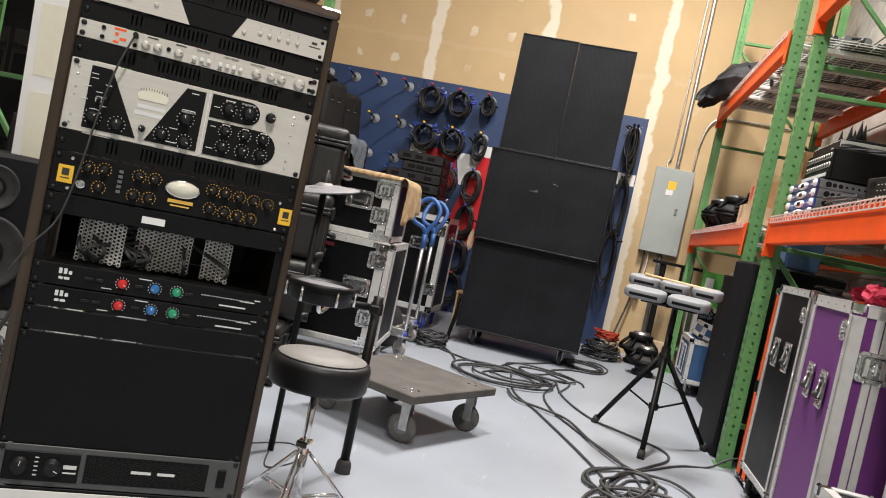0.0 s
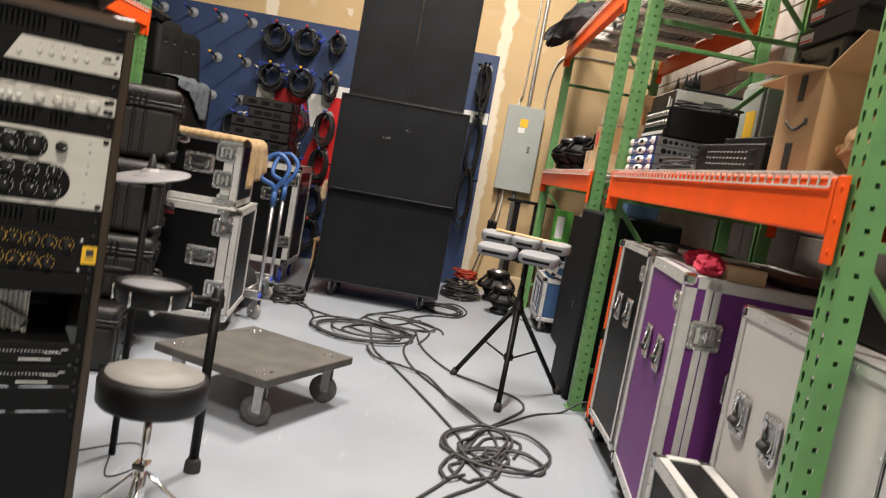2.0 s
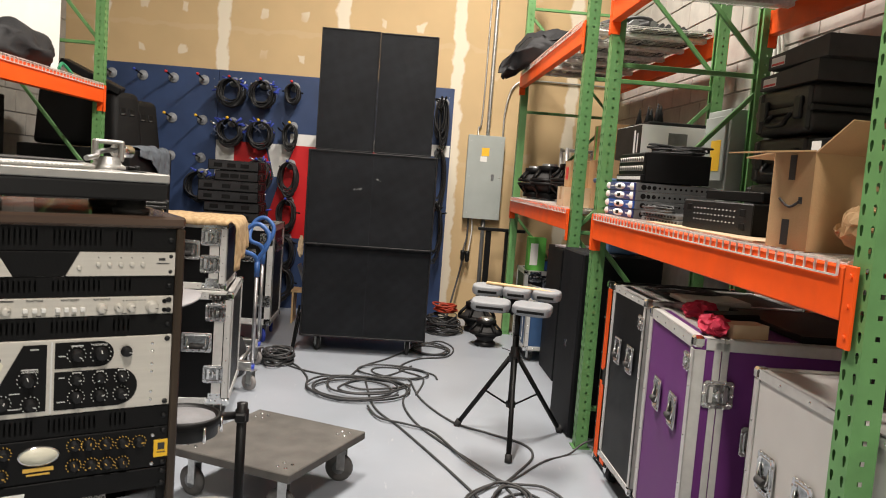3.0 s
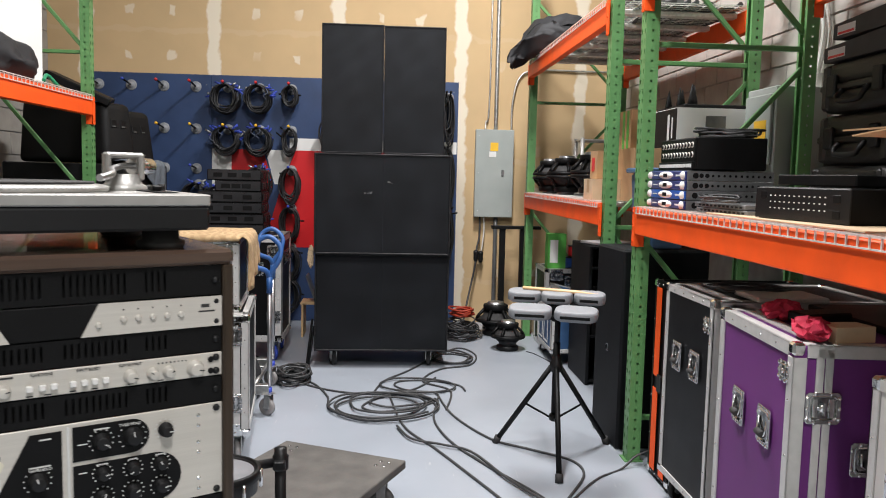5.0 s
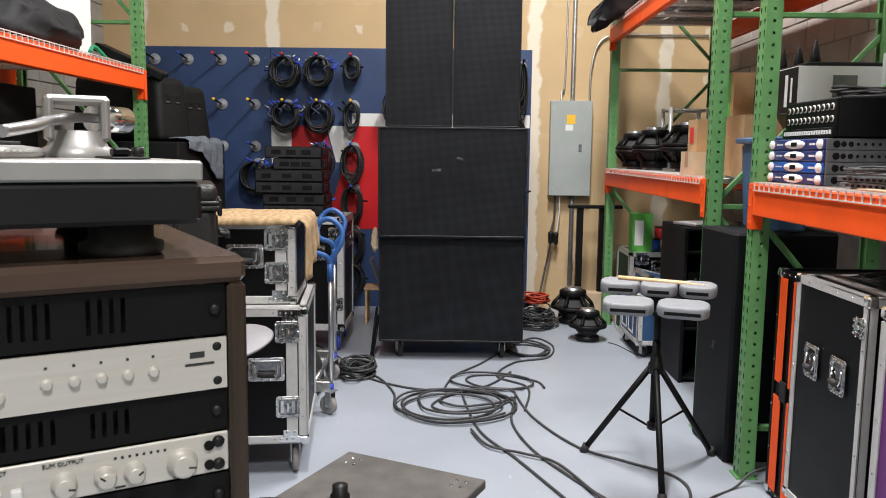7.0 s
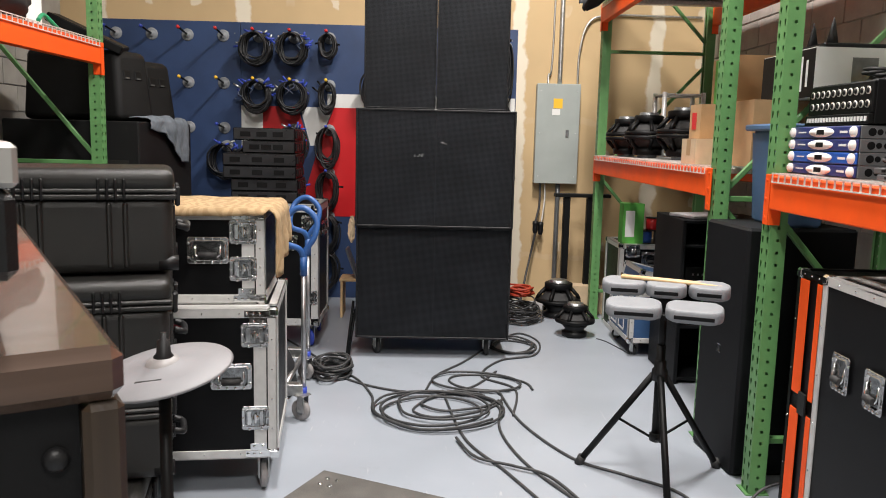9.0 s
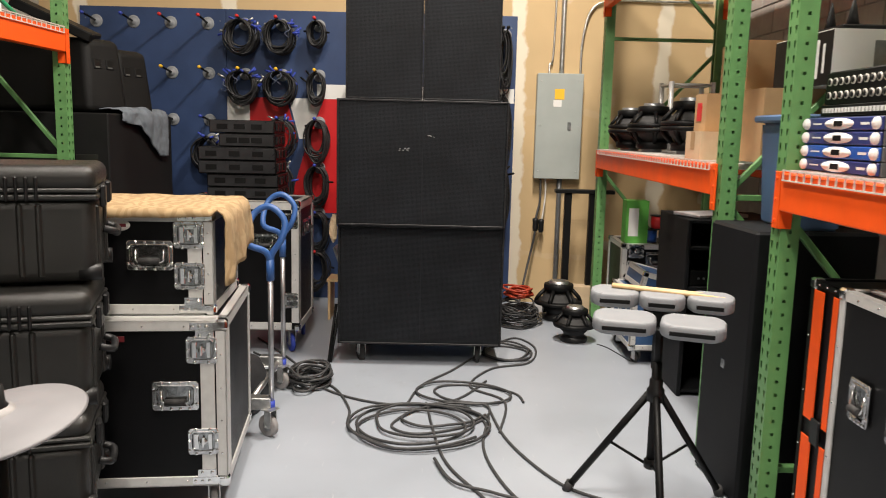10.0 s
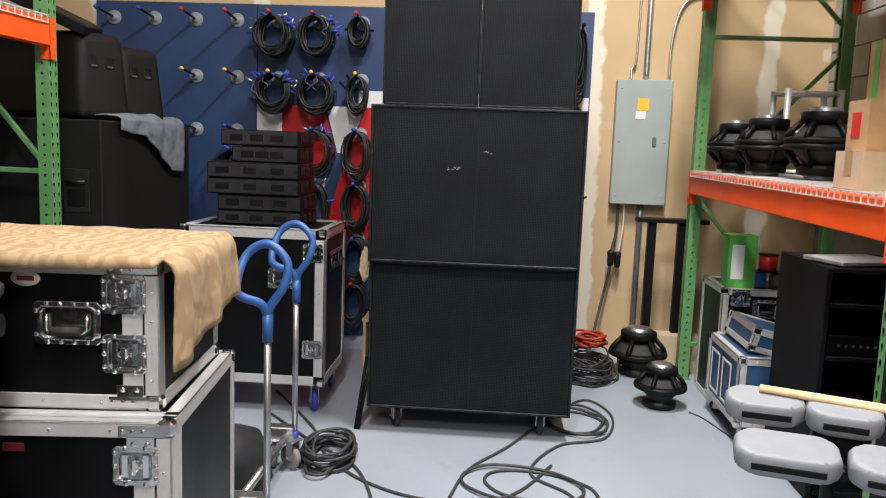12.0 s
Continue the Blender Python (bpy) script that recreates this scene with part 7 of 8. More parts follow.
def open_box(name, m, w, d, h, material, label, flaps=True, tape=False):
    t = thing(name, m, label, "cardboard box")
    th = 0.005
    for lo, hi in (((0, 0, 0), (w, th, h)), ((0, d - th, 0), (w, d, h)), ((0, th, 0), (th, d - th, h)), ((w - th, th, 0), (w, d - th, h)), ((th, th, 0), (w - th, d - th, th))):
        part("panel", B((lo, hi)), material, t)
    if flaps:
        for mm, L in ((pose(0, 0, h, 0, -205 + 90 + 20, 0), d), (pose(w, 0, h, 0, 60, 0), d)):
            part("flap", B(((0, 0, 0), (0.004, L, 0.16))), material, t, m=mm)
        part("flap", B(((0, 0, 0), (w, 0.004, 0.15))), material, t, m=pose(0, 0, h, 95, 0, 0))
        part("flap", B(((0, 0, 0), (w, 0.004, 0.15))), material, t, m=pose(0, d - 0.004, h, -20, 0, 0))
    else:
        part("top", B(((0, 0, h), (w, d, h + 0.004))), material, t)
    if tape:
        part("tape", B(((w / 2 - 0.03, -0.001, h * 0.35), (w / 2 + 0.03, 0.0, h)), ((w / 2 - 0.03, -0.001, h + 0.0045), (w / 2 + 0.03, d, h + 0.0055))), M_CARD, t, "brown packing tape")
    return t


ab = open_box("open_carton", pose(0.93, 2.375, DZ, 0, 0, -84), 0.2, 0.36, 0.28, M_CARD, "open brown shipping carton with raised flaps and printed arrow")
bm = bmesh.new()
tube(bm, smooth_line([(0.05, -0.001, 0.145), (0.1, -0.001, 0.122), (0.15, -0.001, 0.14)]), 0.004, 6)
bx(bm, (0.142, -0.002, 0.132), (0.16, 0.0, 0.152), 0.001)
part("printed_curve", bm, M_DARKPRINT, ab, "black printed curved arrow")
part("printed_label", B(((0.075, -0.002, 0.01), (0.11, -0.0005, 0.085))), M_DARKPRINT, ab)
part("printed_label", B(((0.085, -0.002, 0.2), (0.115, -0.0005, 0.272))), M_DARKPRINT, ab)
bm = bmesh.new()
bmesh.ops.create_icosphere(bm, subdivisions=4, radius=1)
for v in bm.verts:
    v.co = Vector((v.co.x * 0.15, v.co.y * 0.12, v.co.z * 0.08 + 0.075)) + 0.03 * noise.noise_vector(v.co * 2.5) + 0.012 * noise.noise_vector(v.co * 7)
    v.co.z = max(v.co.z, 0)
solid("crumpled_paper", bm, M_CARD, "crumpled brown packing paper beside the carton", "packing paper", m=pose(1.12, 2.03, DZ))
# cases at the back of the near shelf


def latched_case(m, w, d, h, label):
    """A small moulded case whose front carries a folding handle and two latches."""
    t = thing("hard_case", m, label, "hard case", "small hard cases on the shelf")
    bm = bmesh.new()
    rounded(bm, (0.006, 0.006, 0.002), (w - 0.006, d, h * 0.5 - 0.006), 0.03)
    part("shell", bm, M_PELICAN, t)
    bm = bmesh.new()
    rounded(bm, (0.006, 0.006, h * 0.5 + 0.006), (w - 0.006, d, h - 0.002), 0.03)
    part("lid", bm, M_PELICAN, t)
    part("rim", B(((0, 0, h * 0.5 - 0.014), (w, d, h * 0.5 + 0.014)), b=0.006), M_PELICAN, t)
    for x in (w * 0.2, w * 0.8):
        part("latch", B(((x - 0.028, -0.014, h * 0.3), (x + 0.028, 0.008, h * 0.74)), b=0.006), M_PLASTIC, t)
    bm = bmesh.new()
    tube(bm, smooth_line([(w * 0.33, 0.0, h * 0.42), (w * 0.33, -0.02, h * 0.3), (w * 0.38, -0.024, h * 0.2), (w * 0.62, -0.024, h * 0.2), (w * 0.67, -0.02, h * 0.3), (w * 0.67, 0.0, h * 0.42)]), 0.011, 8)
    part("handle", bm, M_PLASTIC, t)
    for x in (0.02, w - 0.065):
        part("corner_block", B(((x, -0.004, h * 0.06), (x + 0.045, 0.03, h * 0.94)), b=0.01), M_PELICAN, t)
    return t


for i in range(3):
    latched_case(pose(1.42 + 0.012 * (i % 2), 3.66 - 0.02 * i, DZ + 0.21 * i, 0, 0, -90), 0.50, 0.4, 0.208, "small black hard case with folding handle on the shelf")
for i in range(2):
    t = thing("wedge_carton", pose(1.43, 3.62 - 0.06 * i, DZ + 0.632 + 0.087 * i, 0, 0, -90), "black wedge-shaped carton with a small red label", "carton", "wedge cartons")
    bm = bmesh.new()
    prism(bm, [(0, 0), (0.5, 0), (0.5, 0.085), (0.0, 0.06)], 0, 0.38)
    put(bm, pose(0, 0.38, 0, 90, 0, 0))
    part("wedge", bm, M_WEDGE, t)
    lb = part("label", B(((0.03, -0.0015, 0.012), (0.15, 0.0, 0.05))), M_PRINT, t, "white printed label with a red bar")
    part("label_bar", B(((0.035, -0.0028, 0.015), (0.145, -0.0016, 0.024))), M_KNOBRED, lb)
road_case(pose(1.3, 2.88, DZ, 0, 0, -90), (0.42, 0.45, 0.3), M_LAMINATE, "small black road case with chrome latches on the shelf", front=(("small", 0.1, 0.2), ("small", 0.32, 0.2)), castors=False)
t = thing("black_mixer", pose(1.3, 2.86, DZ + 0.304, 0, 0, -88), "flat black unit lying on a small road case", "rack unit")
part("chassis", B(((0, 0, 0), (0.4, 0.32, 0.07)), b=0.006), M_BLACK, t)
part("label", B(((0.0, -0.0015, 0.01), (0.06, 0.0, 0.06))), M_WHITE, t)

# disconnect box and wiring on the east wall
db = thing("disconnect_box", pose(1.66, 4.5, 1.42), "grey steel disconnect box with a yellow label on the wall", "electrical box")
part("enclosure", B(((0.02, 0.0, 0.06), (XR - 1.664, 0.34, 0.6)), b=0.005), M_EGREY, db)
part("cover", B(((0, 0.02, 0.18), (0.0195, 0.32, 0.56)), b=0.004), M_EGREY, db)
part("yellow_label", B(((-0.0025, 0.06, 0.24), (0, 0.2, 0.42))), M_YELLOW, db, "yellow printed warning label")
for i in range(6):
    x0 = XR - 0.02 - 0.012 * (i % 2)
    pipe("wall_cable", [(x0, 4.55 + 0.03 * i, 2.1), (x0, 4.5 + 0.035 * i, 2.3 + 0.02 * i), (x0 - 0.02, 4.55 + 0.03 * i, 2.6), (x0, 4.5 + 0.03 * i, 3.0), (x0, 4.52 + 0.03 * i, 3.7)], 0.009, M_WHITE if i % 2 else M_WIRE, "pale wall cable running up the block wall", "cable", "wall cables")

# ---- shelf contents, far bay ----
YM = open_box("speaker_carton", pose(1.28, 5.42, 1.70, 0, 0, -90), 0.55, 0.45, 0.22, M_WHITE, "white loudspeaker carton with dark end and picture", flaps=False)
part("dark_end", B(((-0.0015, -0.0015, 0.0), (0.55, 0.0, 0.22))), M_BLACK, YM)
bars(YM, M_PRINT, [(0.42, 0.11, 0.035, 0.16), (0.48, 0.11, 0.02, 0.12)], y=-0.0022)
part("picture_panel", B(((0.551, 0.17, 0.06), (0.5525, 0.29, 0.18))), M_STEELGREY, YM, "printed picture of a loudspeaker")
open_box("brown_carton", pose(1.12, 5.62, DZ, 0, 0, -90), 0.5, 0.6, 0.325, M_CARD, "large closed brown carton on the shelf", flaps=False)
rb = open_box("labelled_carton", pose(0.99, 5.66, DZ + 0.135, 0, 0, -90), 0.17, 0.2, 0.18, M_CARD, "brown carton with a red label on top of a smaller one", flaps=False)
part("red_label", B(((0.04, -0.002, 0.05), (0.11, -0.0005, 0.14))), M_KNOBRED, rb, "red square label")
open_box("pale_carton", pose(0.935, 5.60, DZ, 0, 0, -90), 0.22, 0.19, 0.13, M_CARDPALE, "small pale carton sealed with tape", flaps=False, tape=True)
gx = open_box("green_striped_carton", pose(1.35, 6.35, DZ + 0.35, 0, 0, -90), 0.4, 0.3, 0.28, M_CARD, "brown carton with bright green stripes", flaps=False)
for x in (0.05, 0.2, 0.3):
    part("green_stripe", B(((x, -0.002, 0.0), (x + 0.05, -0.0005, 0.28))), M_GREENBOX, gx)
open_box("brown_carton", pose(1.3, 6.38, DZ, 0, 0, -90), 0.5, 0.42, 0.34, M_CARD, "closed brown carton at the back of the shelf", flaps=False)


def woofer(m, r, label, h=1.0):
    """A bare loudspeaker driver standing on its rim: basket, magnet and cone surround."""
    t = thing("speaker_driver", m, label, "speaker driver", "bare speaker drivers")
    bm = bmesh.new()
    lathe(bm, [(r * 0.7, 0.0), (r, 0.0), (r * 1.02, 0.012), (r, 0.024), (r * 0.8, 0.03), (r * 0.7, 0.02), (r * 0.7, 0.0)], seg=36)
    part("rim", bm, M_BLACK, t)
    H = 0.6 * r * h
    bm = bmesh.new()
    lathe(bm, [(r * 0.78, 0.025), (r * 0.42, H), (r * 0.4, H)], seg=28)
    part("cone", bm, M_RUBBER, t)
    for i in range(6):
        a = math.pi / 3 * i
        c, s = math.cos(a), math.sin(a)
        bm = bmesh.new()
        tube(bm, [(c * r * 0.94, s * r * 0.94, 0.02), (c * r * 0.86, s * r * 0.86, H * 0.45), (c * r * 0.56, s * r * 0.56, H * 0.98)], r * 0.085, 6)
        part("spoke", bm, M_BLACK, t)
    bm = bmesh.new()
    lathe(bm, [(0, H - 0.01), (r * 0.6, H - 0.01), (r * 0.62, H + 0.01), (r * 0.62, H + r * 0.2), (r * 0.58, H + r * 0.24), (0, H + r * 0.24)], seg=32)
    part("magnet", bm, M_BLACK, t)
    bm = bmesh.new()
    lathe(bm, [(r * 0.42, H + r * 0.24), (r * 0.4, H + r * 0.36), (r * 0.2, H + r * 0.37), (0, H + r * 0.35)], seg=28)
    part("back_cap", bm, M_ZINC if h > 1 else M_STEELGREY, t)
    return t


def stack_driver(m, r, label):
    """Two drivers face to face."""
    woofer(m, r, label)
    return woofer(m @ pose(0, 0, -0.006, 180, 0, 0), r, label)


def faced_driver(x, y, z, r, label):
    H = 0.6 * r
    return stack_driver(pose(x, y, z + H + r * 0.37 + 0.004, 0, 0, random.uniform(0, 60)), r, label)


faced_driver(1.06, 7.3, DZ, 0.155, "bare black bass driver on the wire shelf")
faced_driver(1.12, 6.93, DZ, 0.165, "bare black bass driver on the wire shelf")
faced_driver(1.22, 6.45, DZ, 0.175, "bare grey bass driver on the wire shelf")
tr = thing("truss_offcut", pose(1.35, 7.35, DZ), "aluminium lattice truss piece on the shelf", "truss")
for x in (0, 0.3):
    for y in (0, 0.25):
        bm = bmesh.new()
        cyl(bm, (x, y, 0), (x, y, 0.5), 0.018, seg=12)
        part("chord", bm, M_ALU, tr)
for z in (0.02, 0.25, 0.48):
    bm = bmesh.new()
    for a, b in (((0, 0), (0.3, 0)), ((0, 0.25), (0.3, 0.25)), ((0, 0), (0, 0.25)), ((0.3, 0), (0.3, 0.25))):
        cyl(bm, (*a, z), (*b, z), 0.01, seg=8)
    part("rungs", bm, M_ALU, tr)
solid("black_tray", B(((1.34, 4.92, 1.9245), (1.72, 5.40, 1.95)), b=0.006), M_BLACK, "black tray lying on a carton", "tray")
for i in range(5):
    bm = bmesh.new()
    cyl(bm, (0, 0, 0), (0, 0, 0.12), 0.028, 0.002, seg=4)
    solid("black_spike", bm, M_CLOTH, "black pointed bracket standing on a tray", "bracket", "black brackets", m=pose(1.4 + 0.05 * (i % 2), 4.97 + 0.095 * i, 1.9505))
solid("top_board", B(((0.96, 1.95, 2.569), (1.8, 4.34, 2.588)), b=0.002), M_DOLLYWOOD, "grey plywood board lying on the top deck", "board")
# Added board: blocks lamp light from the far bay and the wall behind.
solid("top_board", B(((1.3, 5.2, 2.569), (1.8, 7.6, 2.574)), b=0.002), M_DOLLYWOOD, "thin dark board added on the top deck to shade the shelf below", "board")

# second level
bm = bmesh.new()
bmesh.ops.create_icosphere(bm, subdivisions=4, radius=1)
for v in bm.verts:
    v.co = Vector((v.co.x * 0.4, v.co.y * 0.26, v.co.z * 0.15 + 0.14)) + 0.1 * noise.noise_vector(v.co * 1.8) + 0.035 * noise.noise_vector(v.co * 4.5)
    if v.co.x > -0.2:
        v.co.z = max(v.co.z, 0.0)
    else:
        v.co.z -= (-(v.co.x + 0.2)) * 0.85
for f in bm.faces:
    f.smooth = True
solid("equipment_bag", bm, M_CLOTH, "black nylon bag slumped over the edge of the top shelf", "bag", m=pose(1.08, 7.28, 2.568))
for k in range(16):
    bm = bmesh.new()
    x, y0_ = 1.12 + 0.042 * k, 5.2 + 0.05 * (k % 5)
    tube(bm, smooth_line([(x + 0.05 * math.sin(k * 1.7 + q * 1.3), y0_ + 0.28 * q, 2.582 + 0.018 * (k % 3) + 0.012 * math.sin(q + k)) for q in range(6)], steps=5), 0.016, 8)
    solid("long_cable", bm, M_CABLE, "thick black cable laid out along the top shelf", "cable", "cables on the top shelf")
for k in range(14):
    bm = bmesh.new()
    x, y0_ = 1.02 + 0.055 * k, 2.2 + 0.07 * (k % 4)
    tube(bm, smooth_line([(x + 0.06 * math.sin(k * 1.3 + q), y0_ + 0.34 * q, 2.582 + 0.02 * (k % 3) + 0.012 * math.sin(q * 1.4 + k)) for q in range(6)], steps=5), 0.018, 8)
    solid("long_cable", bm, M_CABLE, "thick black cable laid out along the top shelf", "cable", "cables on the top shelf")
cable_nest("cable_coil", (1.4, 6.0, 2.63), 9, (0.3, 0.5), 0.07, "big coil of black cable on the top shelf", r=0.012)
cable_nest("cable_coil", (1.45, 6.9, 2.575), 7, (0.3, 0.4), 0.06, "big coil of black cable on the top shelf", r=0.012)
for i in range(3):
    solid("steel_pipe", (lambda b: (cyl(b, (1.15 + 0.12 * i, 5.2, 2.6), (1.15 + 0.12 * i, 7.6, 2.6), 0.024, seg=14), b)[1])(bmesh.new()), M_STEELGREY, "grey steel pipe lying on the top shelf", "pipe", "steel pipes")

# ---- beneath the far bay ----
tk = road_case(pose(0.95, 6.52, 0.10), (0.42, 0.58, 0.36), M_BLUECASE, "blue laminate trunk with grey edges on castors", castors=True, edge=0.035, wheel_r=0.035, group="trunks beneath the far bay", left=())
for y0 in (0.12, 0.33):
    bm = bmesh.new()
    for lo, hi in (((-0.007, y0, 0.06), (-0.004, y0 + 0.16, 0.075)), ((-0.007, y0, 0.28), (-0.004, y0 + 0.16, 0.295)), ((-0.007, y0, 0.075), (-0.004, y0 + 0.015, 0.28)), ((-0.007, y0 + 0.145, 0.075), (-0.004, y0 + 0.16, 0.28))):
        bx(bm, lo, hi, 0.001)
    part("stencil", bm, M_PRINT, tk, "white stencilled outline")
road_case(pose(1.01, 7.12, 0.0), (0.5, 0.45, 0.71), M_LAMINATE, "black road case with aluminium edges beneath the far shelf", castors=False, edge=0.035, group="trunks beneath the far bay", front=(("latch", 0.1, 0.66), ("handle", 0.25, 0.6)))
road_case(pose(1.02, 6.62, 0.48, 0, 14, 0), (0.42, 0.45, 0.12), M_BLUECASE, "blue trunk lid lying tilted on its trunk", castors=False, edge=0.03, group="trunks beneath the far bay")
gc = open_box("green_carton", pose(1.03, 7.15, 0.7135), 0.16, 0.12, 0.3, M_GREENBOX, "green and white retail carton on a case", flaps=False)
part("white_panel", B(((0.02, -0.0015, 0.05), (0.09, 0, 0.25))), M_WHITE, gc)
for x, y, z, mt, lb in ((1.22, 7.2, 0.7135, M_AMPBLUE2, "spool of blue wire on a case"), (1.33, 7.18, 0.7135, M_CABLE, "spool of black wire on a case"), (1.27, 7.19, 0.8145, M_KNOBRED, "spool of red wire on other spools")):
    sp = thing("wire_spool", pose(x, y, z), lb, "wire spool", "wire spools")
    bm = bmesh.new()
    lathe(bm, [(0, 0), (0.055, 0), (0.055, 0.006), (0.02, 0.007), (0.02, 0.093), (0.055, 0.094), (0.055, 0.1), (0, 0.1)], seg=24)
    part("flanges", bm, M_PLASTIC, sp)
    bm = bmesh.new()
    lathe(bm, [(0.021, 0.008), (0.048, 0.008), (0.05, 0.05), (0.048, 0.092), (0.021, 0.092)], seg=24)
    part("winding", bm, mt, sp)
br = thing("open_equipment_rack", pose(1.08, 5.92, 0.0), "open black equipment cabinet with shelves beneath the far shelf", "equipment cabinet")
part("side_panel", B(((0, 0, 0), (0.025, 0.55, 1.02)), b=0.004), M_CABINET, br)
part("side_panel", B(((0.55, 0, 0), (0.575, 0.55, 1.02)), b=0.004), M_CABINET, br)
for z in (0.02, 0.35, 0.62, 0.85, 1.0):
    part("shelf", B(((0.0255, 0.01, z), (0.5495, 0.54, z + 0.02)), b=0.003), M_CABINET, br)
part("dark_back_panel", B(((0.0255, 0.53, 0.02), (0.5495, 0.549, 1.0))), M_BLACK, br)
lp = solid("laptop", B(((-0.17, -0.12, 0), (0.17, 0.12, 0.02)), b=0.004), mat("brushed_grey_lid", (0.55, 0.53, 0.54), 0.35, metal=0.4), "closed silver laptop lying on an open rack", "laptop", m=pose(1.27, 6.12, 1.024, 0, 0, 20))
for z in (0.37, 0.64):
    t = thing("rack_device", pose(1.12, 5.95, z), "black device standing in an open rack", "rack unit", "devices in the open rack")
    part("chassis", B(((0, 0, 0.001), (0.45, 0.4, 0.09)), b=0.004), M_BLACK, t)
    bars(t, M_STEELGREY, [(0.05 + 0.03 * k, 0.045, 0.012, 0.012) for k in range(8)], y=-0.0007)
for x, y, r, hb, lb in ((0.69, 7.1, 0.15, 0.11, "bare bass driver with grey magnet on a round base"), (0.67, 7.76, 0.19, 0.13, "large bare bass driver on a round base")):
    bm = bmesh.new()
    lathe(bm, [(0, 0), (r * 0.62, 0), (r * 0.64, 0.01), (r * 0.64, 0.035), (r * 0.5, 0.045), (r * 0.5, 0.06), (r * 0.8, hb - 0.002), (0, hb - 0.002)], seg=32)
    solid("driver_magnet", bm, M_PLASTIC, "round black driver magnet on the floor", "magnet", "driver magnets", m=pose(x, y, 0))
    woofer(pose(x, y, hb), r, lb, h=1.02)
cable_nest("mixed_cable_heap", (0.32, 7.65, 0.0), 22, (0.2, 0.3), 0.16, "tangled heap of dark cables behind the stack", r=0.006)
cable_nest("red_cable_coil", (0.36, 7.85, 0.16), 8, (0.12, 0.14), 0.07, "coil of orange-red cable on a cable heap", r=0.009, material=mat("orange_red_cable", (0.45, 0.05, 0.02), 0.5))
open_box("flat_carton", pose(0.80, 7.86, 0.0), 0.3, 0.15, 0.24, M_CARDPALE, "tan carton on the floor beside the racking", flaps=False)
# things on the cases beneath the near shelf
cable_nest("case_top_leads", (1.2, 3.7, 1.024), 6, (0.2, 0.15), 0.03, "black leads lying on a road case", r=0.004)
bm = bmesh.new()
bmesh.ops.create_icosphere(bm, subdivisions=3, radius=1)
for v in bm.verts:
    v.co = Vector((v.co.x * 0.075, v.co.y * 0.055, v.co.z * 0.035 + 0.03)) + 0.025 * noise.noise_vector(v.co * 3)
    v.co.z = max(v.co.z, 0)
cloth = solid("red_cloth", bm, M_REDCLOTH, "crumpled red cloth on the purple case", "cloth", "red cloths", m=pose(1.054, 3.117, 1.0135))
copy_thing(cloth, pose(0.969, 2.767, 1.0135, 0, 0, 70))
solid("grey_adaptor", B(((0, 0, 0), (0.2, 0.1, 0.04)), b=0.006), M_BLACK, "black power adaptor on the purple case", "adaptor", m=pose(1.065, 2.963, 1.0135, 0, 0, 15))
open_box("small_carton", pose(1.003, 2.689, 1.0135, 0, 0, 8), 0.14, 0.09, 0.045, M_CARDPALE, "small tan carton on the purple case", flaps=False)
solid("silver_tray", B(((1.1, 3.4, 1.024), (1.4, 3.62, 1.045)), b=0.006), M_SILVER, "flat silver device on the black case", "device")
solid("black_board", B(((1.25, 2.68, 1.06), (1.64, 3.3, 1.085)), b=0.005), M_BLACK, "flat black board lying across the purple case", "board", m=pose(0, 0, -0.0465))
left_sub(pose(1.15, 1.95, 0.9635), 0.5, 0.28, 0.14, "low black unit resting on the grey case")

# ---- cables on the floor ----


def floor_cable(pts, r=0.007, label="black cable lying across the floor", lift=0.0):
    bm = bmesh.new()
    line = smooth_line([(x, y, r + lift + (p[0] if p else 0)) for x, y, *p in pts], steps=10)
    tube(bm, line, r, 8)
    return solid("floor_cable", bm, M_CABLE, label, "cable", "cables on the floor")


def floor_coil(cx, cy, ax, ay, n, seed, r=0.007, turn=0.0, label="loose coil of black cable on the floor", rise=0.011, mess=0.014):
    q = random.Random(seed)
    bm = bmesh.new()
    pts = []
    ox = oy = 0
    for i in range(n * 10):
        a = 2 * math.pi * i / 10
        k = 0.82 + 0.2 * math.sin(i * 0.37 + seed) + q.uniform(-0.04, 0.04)
        ox, oy = ox * 0.9 + q.uniform(-mess, mess), oy * 0.9 + q.uniform(-mess, mess)
        x, y = ax * k * math.cos(a) + ox, ay * k * math.sin(a) + oy
        pts.append((cx + x * math.cos(turn) - y * math.sin(turn), cy + x * math.sin(turn) + y * math.cos(turn), r + rise * (i // 10) * q.uniform(0.5, 1)))
    tube(bm, smooth_line(pts, steps=4), r, 8)
    return solid("coiled_floor_cable", bm, M_CABLE, label, "cable", "cables on the floor")


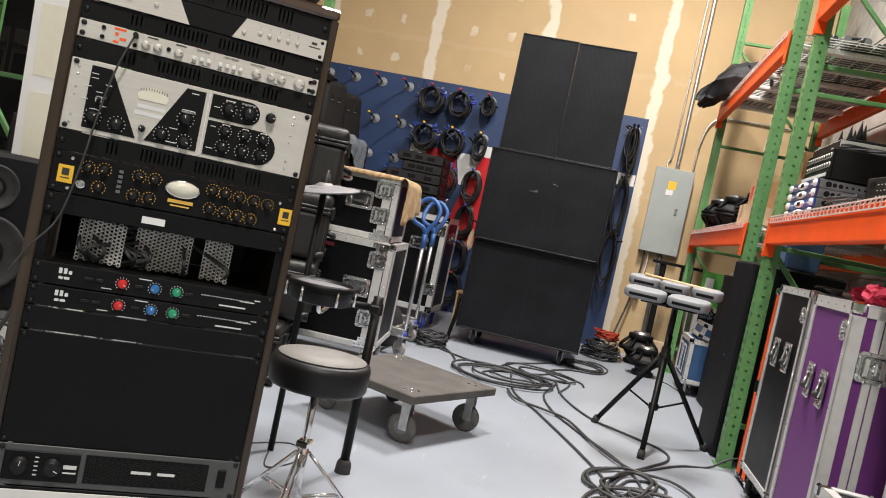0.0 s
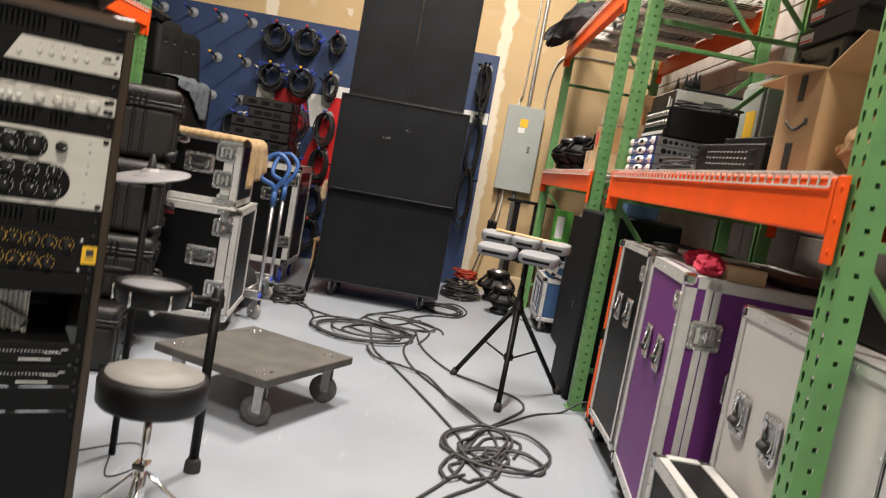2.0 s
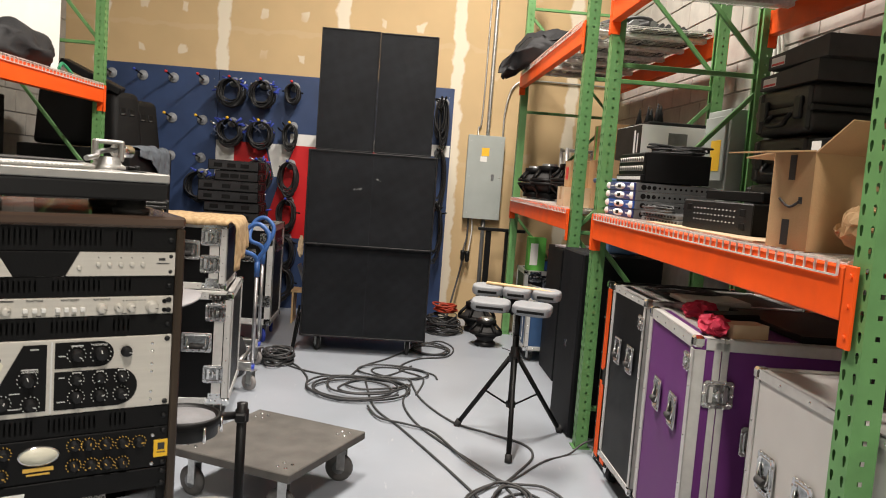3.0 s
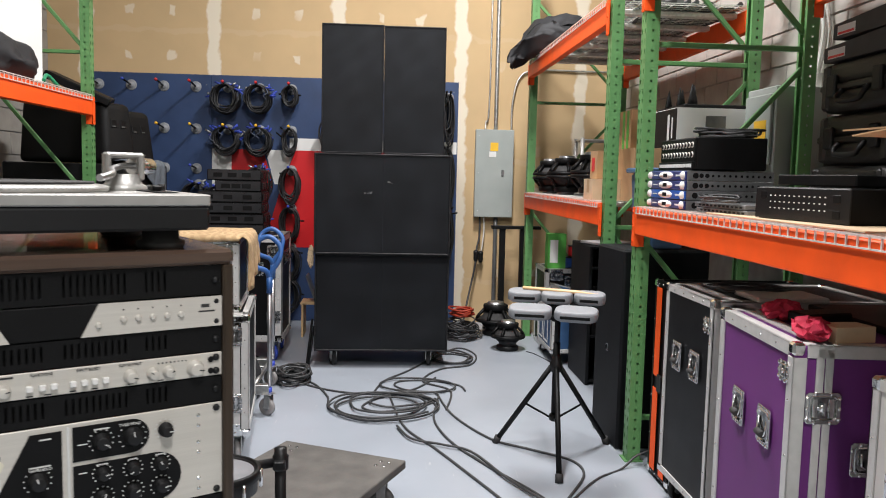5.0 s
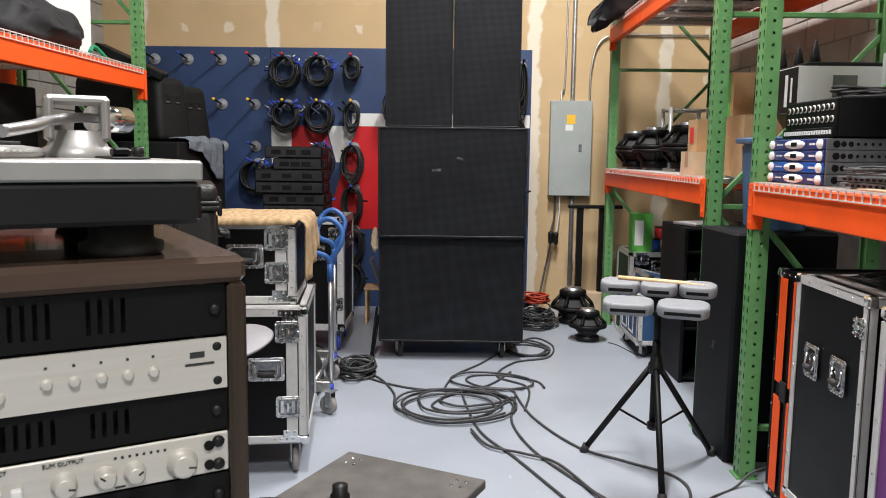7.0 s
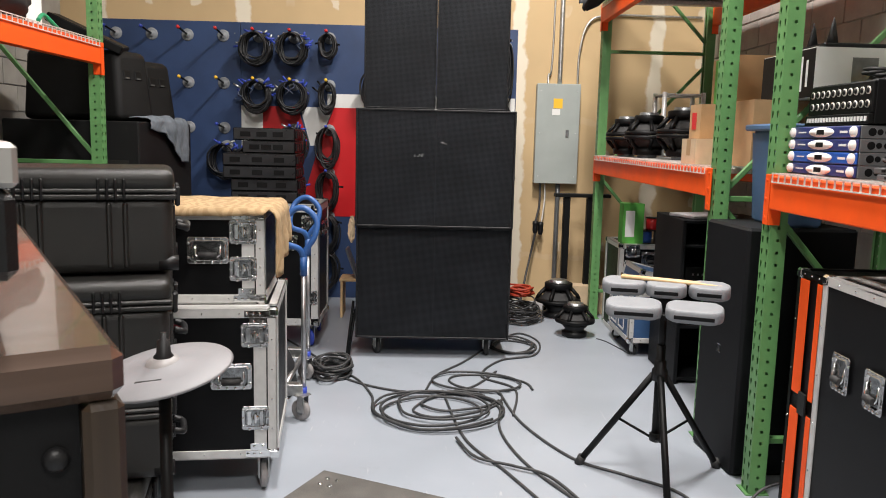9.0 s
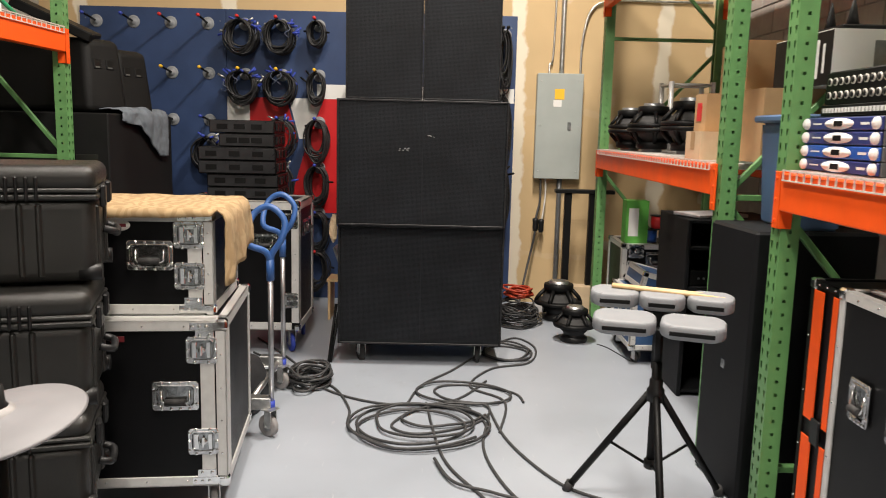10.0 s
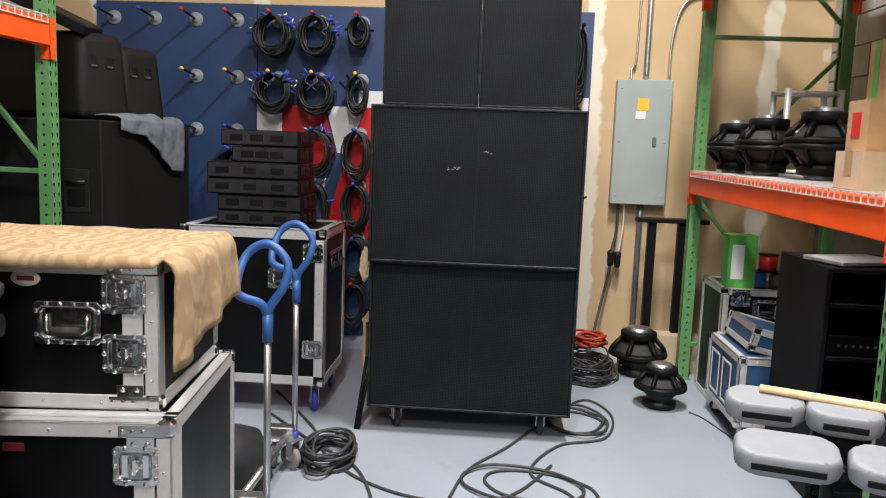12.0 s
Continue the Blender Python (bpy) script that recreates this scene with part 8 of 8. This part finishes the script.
floor_coil(-0.39, 5.34, 0.36, 0.31, 4, 1)
floor_coil(-0.27, 5.5, 0.3, 0.19, 2, 5, turn=0.6)
floor_coil(-0.12, 5.85, 0.3, 0.2, 2, 2, turn=-0.3)
floor_coil(0.17, 6.7, 0.2, 0.26, 3, 3)
floor_cable([(-1.55, 6.95), (-1.2, 6.4), (-1.05, 6.05), (-0.8, 5.78), (-0.5, 5.66), (-0.2, 5.75), (0.0, 6.1)])
floor_cable([(-1.5, 6.6), (-1.15, 6.2), (-0.9, 5.95), (-0.76, 5.6), (-0.72, 5.3), (-0.5, 5.08)])
floor_cable([(-0.45, 5.7), (-0.38, 6.0), (-0.2, 6.3), (0.0, 6.7), (0.25, 7.1), (0.38, 6.86), (0.3, 6.5), (0.05, 6.35), (-0.1, 6.0), (0.08, 5.75), (0.02, 5.3)])
floor_cable([(-0.35, 5.7), (-0.26, 4.98), (-0.1, 4.6), (0.02, 4.3), (0.2, 3.83), (0.3, 3.5), (0.28, 3.2), (0.1, 2.8), (-0.15, 2.3), (-0.3, 1.6), (-0.32, 0.5), (-0.4, -1.0)])
floor_cable([(-0.02, 5.5), (-0.07, 5.1), (0.0, 4.7), (0.16, 4.33), (0.38, 3.9), (0.46, 3.55), (0.4, 3.15), (0.2, 2.85), (0.0, 2.4), (-0.15, 1.6), (-0.2, 0.3), (-0.1, -1.2)])
floor_cable([(-0.02, 5.72), (0.05, 5.2), (0.23, 4.75), (0.43, 4.57), (0.62, 4.4), (0.64, 4.2), (0.5, 3.92), (0.38, 3.7), (0.3, 3.4), (0.42, 3.1), (0.6, 2.9), (0.62, 2.3), (0.5, 1.4), (0.55, -0.6)])
floor_cable([(-0.3, 4.95), (-0.22, 4.72), (-0.05, 4.62), (0.1, 4.5), (0.25, 4.1), (0.42, 3.8), (0.62, 3.75), (0.7, 3.5), (0.55, 3.25), (0.3, 3.3), (0.22, 3.55), (0.4, 3.8)], lift=0.01)
floor_coil(0.45, 3.5, 0.12, 0.3, 3, 9, turn=-0.45, mess=0.035)
floor_coil(0.5, 3.44, 0.2, 0.13, 2, 12, turn=-0.2, mess=0.03)
floor_coil(0.36, 3.25, 0.1, 0.26, 2, 15, turn=-0.6, mess=0.035)
floor_cable([(1.15, 4.30, 0.12), (0.97, 4.33, 0.06), (0.86, 4.28), (0.7, 4.15), (0.55, 3.95), (0.4, 3.72), (0.28, 3.3)], r=0.006, label="thin black cable running under the racking")
floor_cable([(-1.02, 2.9), (-0.93, 2.6), (-0.86, 2.75), (-0.95, 2.9), (-1.1, 2.75)], r=0.003, label="thin black lead by the drum stool")
floor_cable([(0.84, 7.0), (0.9, 6.9), (0.98, 6.6)], r=0.004, label="thin pale lead beside the trunk")
cable_nest("cable_coil_by_cart", (-1.03, 6.02, 0.0), 12, (0.13, 0.24), 0.1, "coil of dark cable beside the cart", r=0.007)

# ---- small clutter by the stack ----
st2 = thing("folded_stand", pose(-0.985, 6.33, 0.0), "folded black metal stand leaning beside the stack", "stand")
for x, top in ((0.0, 0.36), (0.012, 0.3)):
    bm = bmesh.new()
    cyl(bm, (x, 0.1, 0.0), (x + 0.035, 0.2 + x, top), 0.009, seg=10)
    part("leg", bm, M_BLACK, st2)
wl = thing("work_gloves", pose(-0.96, 6.45, 0.86), "tan leather work gloves hanging beside the stack", "gloves")
bm = bmesh.new()
bmesh.ops.create_icosphere(bm, subdivisions=3, radius=1)
for v in bm.verts:
    v.co = Vector((v.co.x * 0.022, v.co.y * 0.03, v.co.z * 0.09)) + 0.012 * noise.noise_vector(v.co * 3)
part("glove", bm, M_CARDPALE, wl)
t = thing("step_stool", pose(-1.16, 7.55, 0.0), "small wooden step with a grey tray", "step stool")
part("top", B(((0, 0, 0.3), (0.2, 0.25, 0.32)), b=0.003), M_WOODPALE, t)
for x in (0.01, 0.17):
    part("side", B(((x, 0, 0), (x + 0.02, 0.25, 0.2995)), b=0.003), M_WOODPALE, t)
solid("grey_bracket", B(((-0.01, 0, 0), (0.01, 0.18, 0.26)), b=0.004), M_STEELGREY, "grey sheet metal bracket on a wooden step", "bracket", m=pose(-1.02, 7.58, 0.32, 0, -20, 0))

# ---- concrete blocks of the side walls ----


def blocks(wall, x0, x1, ys, zs, shift):
    cache = {}
    for j, z in enumerate(zs):
        off = 0.2 if j % 2 else 0.0
        for y in ys:
            a, b = max(y + off + 0.005, ys[0]), min(y + off + 0.4 - 0.005, YB - 0.002)
            if b - a < 0.05:
                continue
            key = round(b - a, 3)
            if key not in cache:
                cache[key] = mesh_of("block", B(((0, 0, 0), (x1 - x0, b - a, 0.19)), b=0.003), M_BLOCK)
            part("block", cache[key], None, wall, m=Matrix.Translation((x0, a, z + 0.005)))


blocks(wall_e, XR, XR + 0.011, [8.38 - 0.4 * k for k in range(15, 0, -1)], [0.2 * k for k in range(5, 17)], 0)
blocks(wall_w, XL - 0.011, XL, [8.38 - 0.4 * k for k in range(8, 0, -1)], [0.2 * k for k in range(8, 18)], 0)
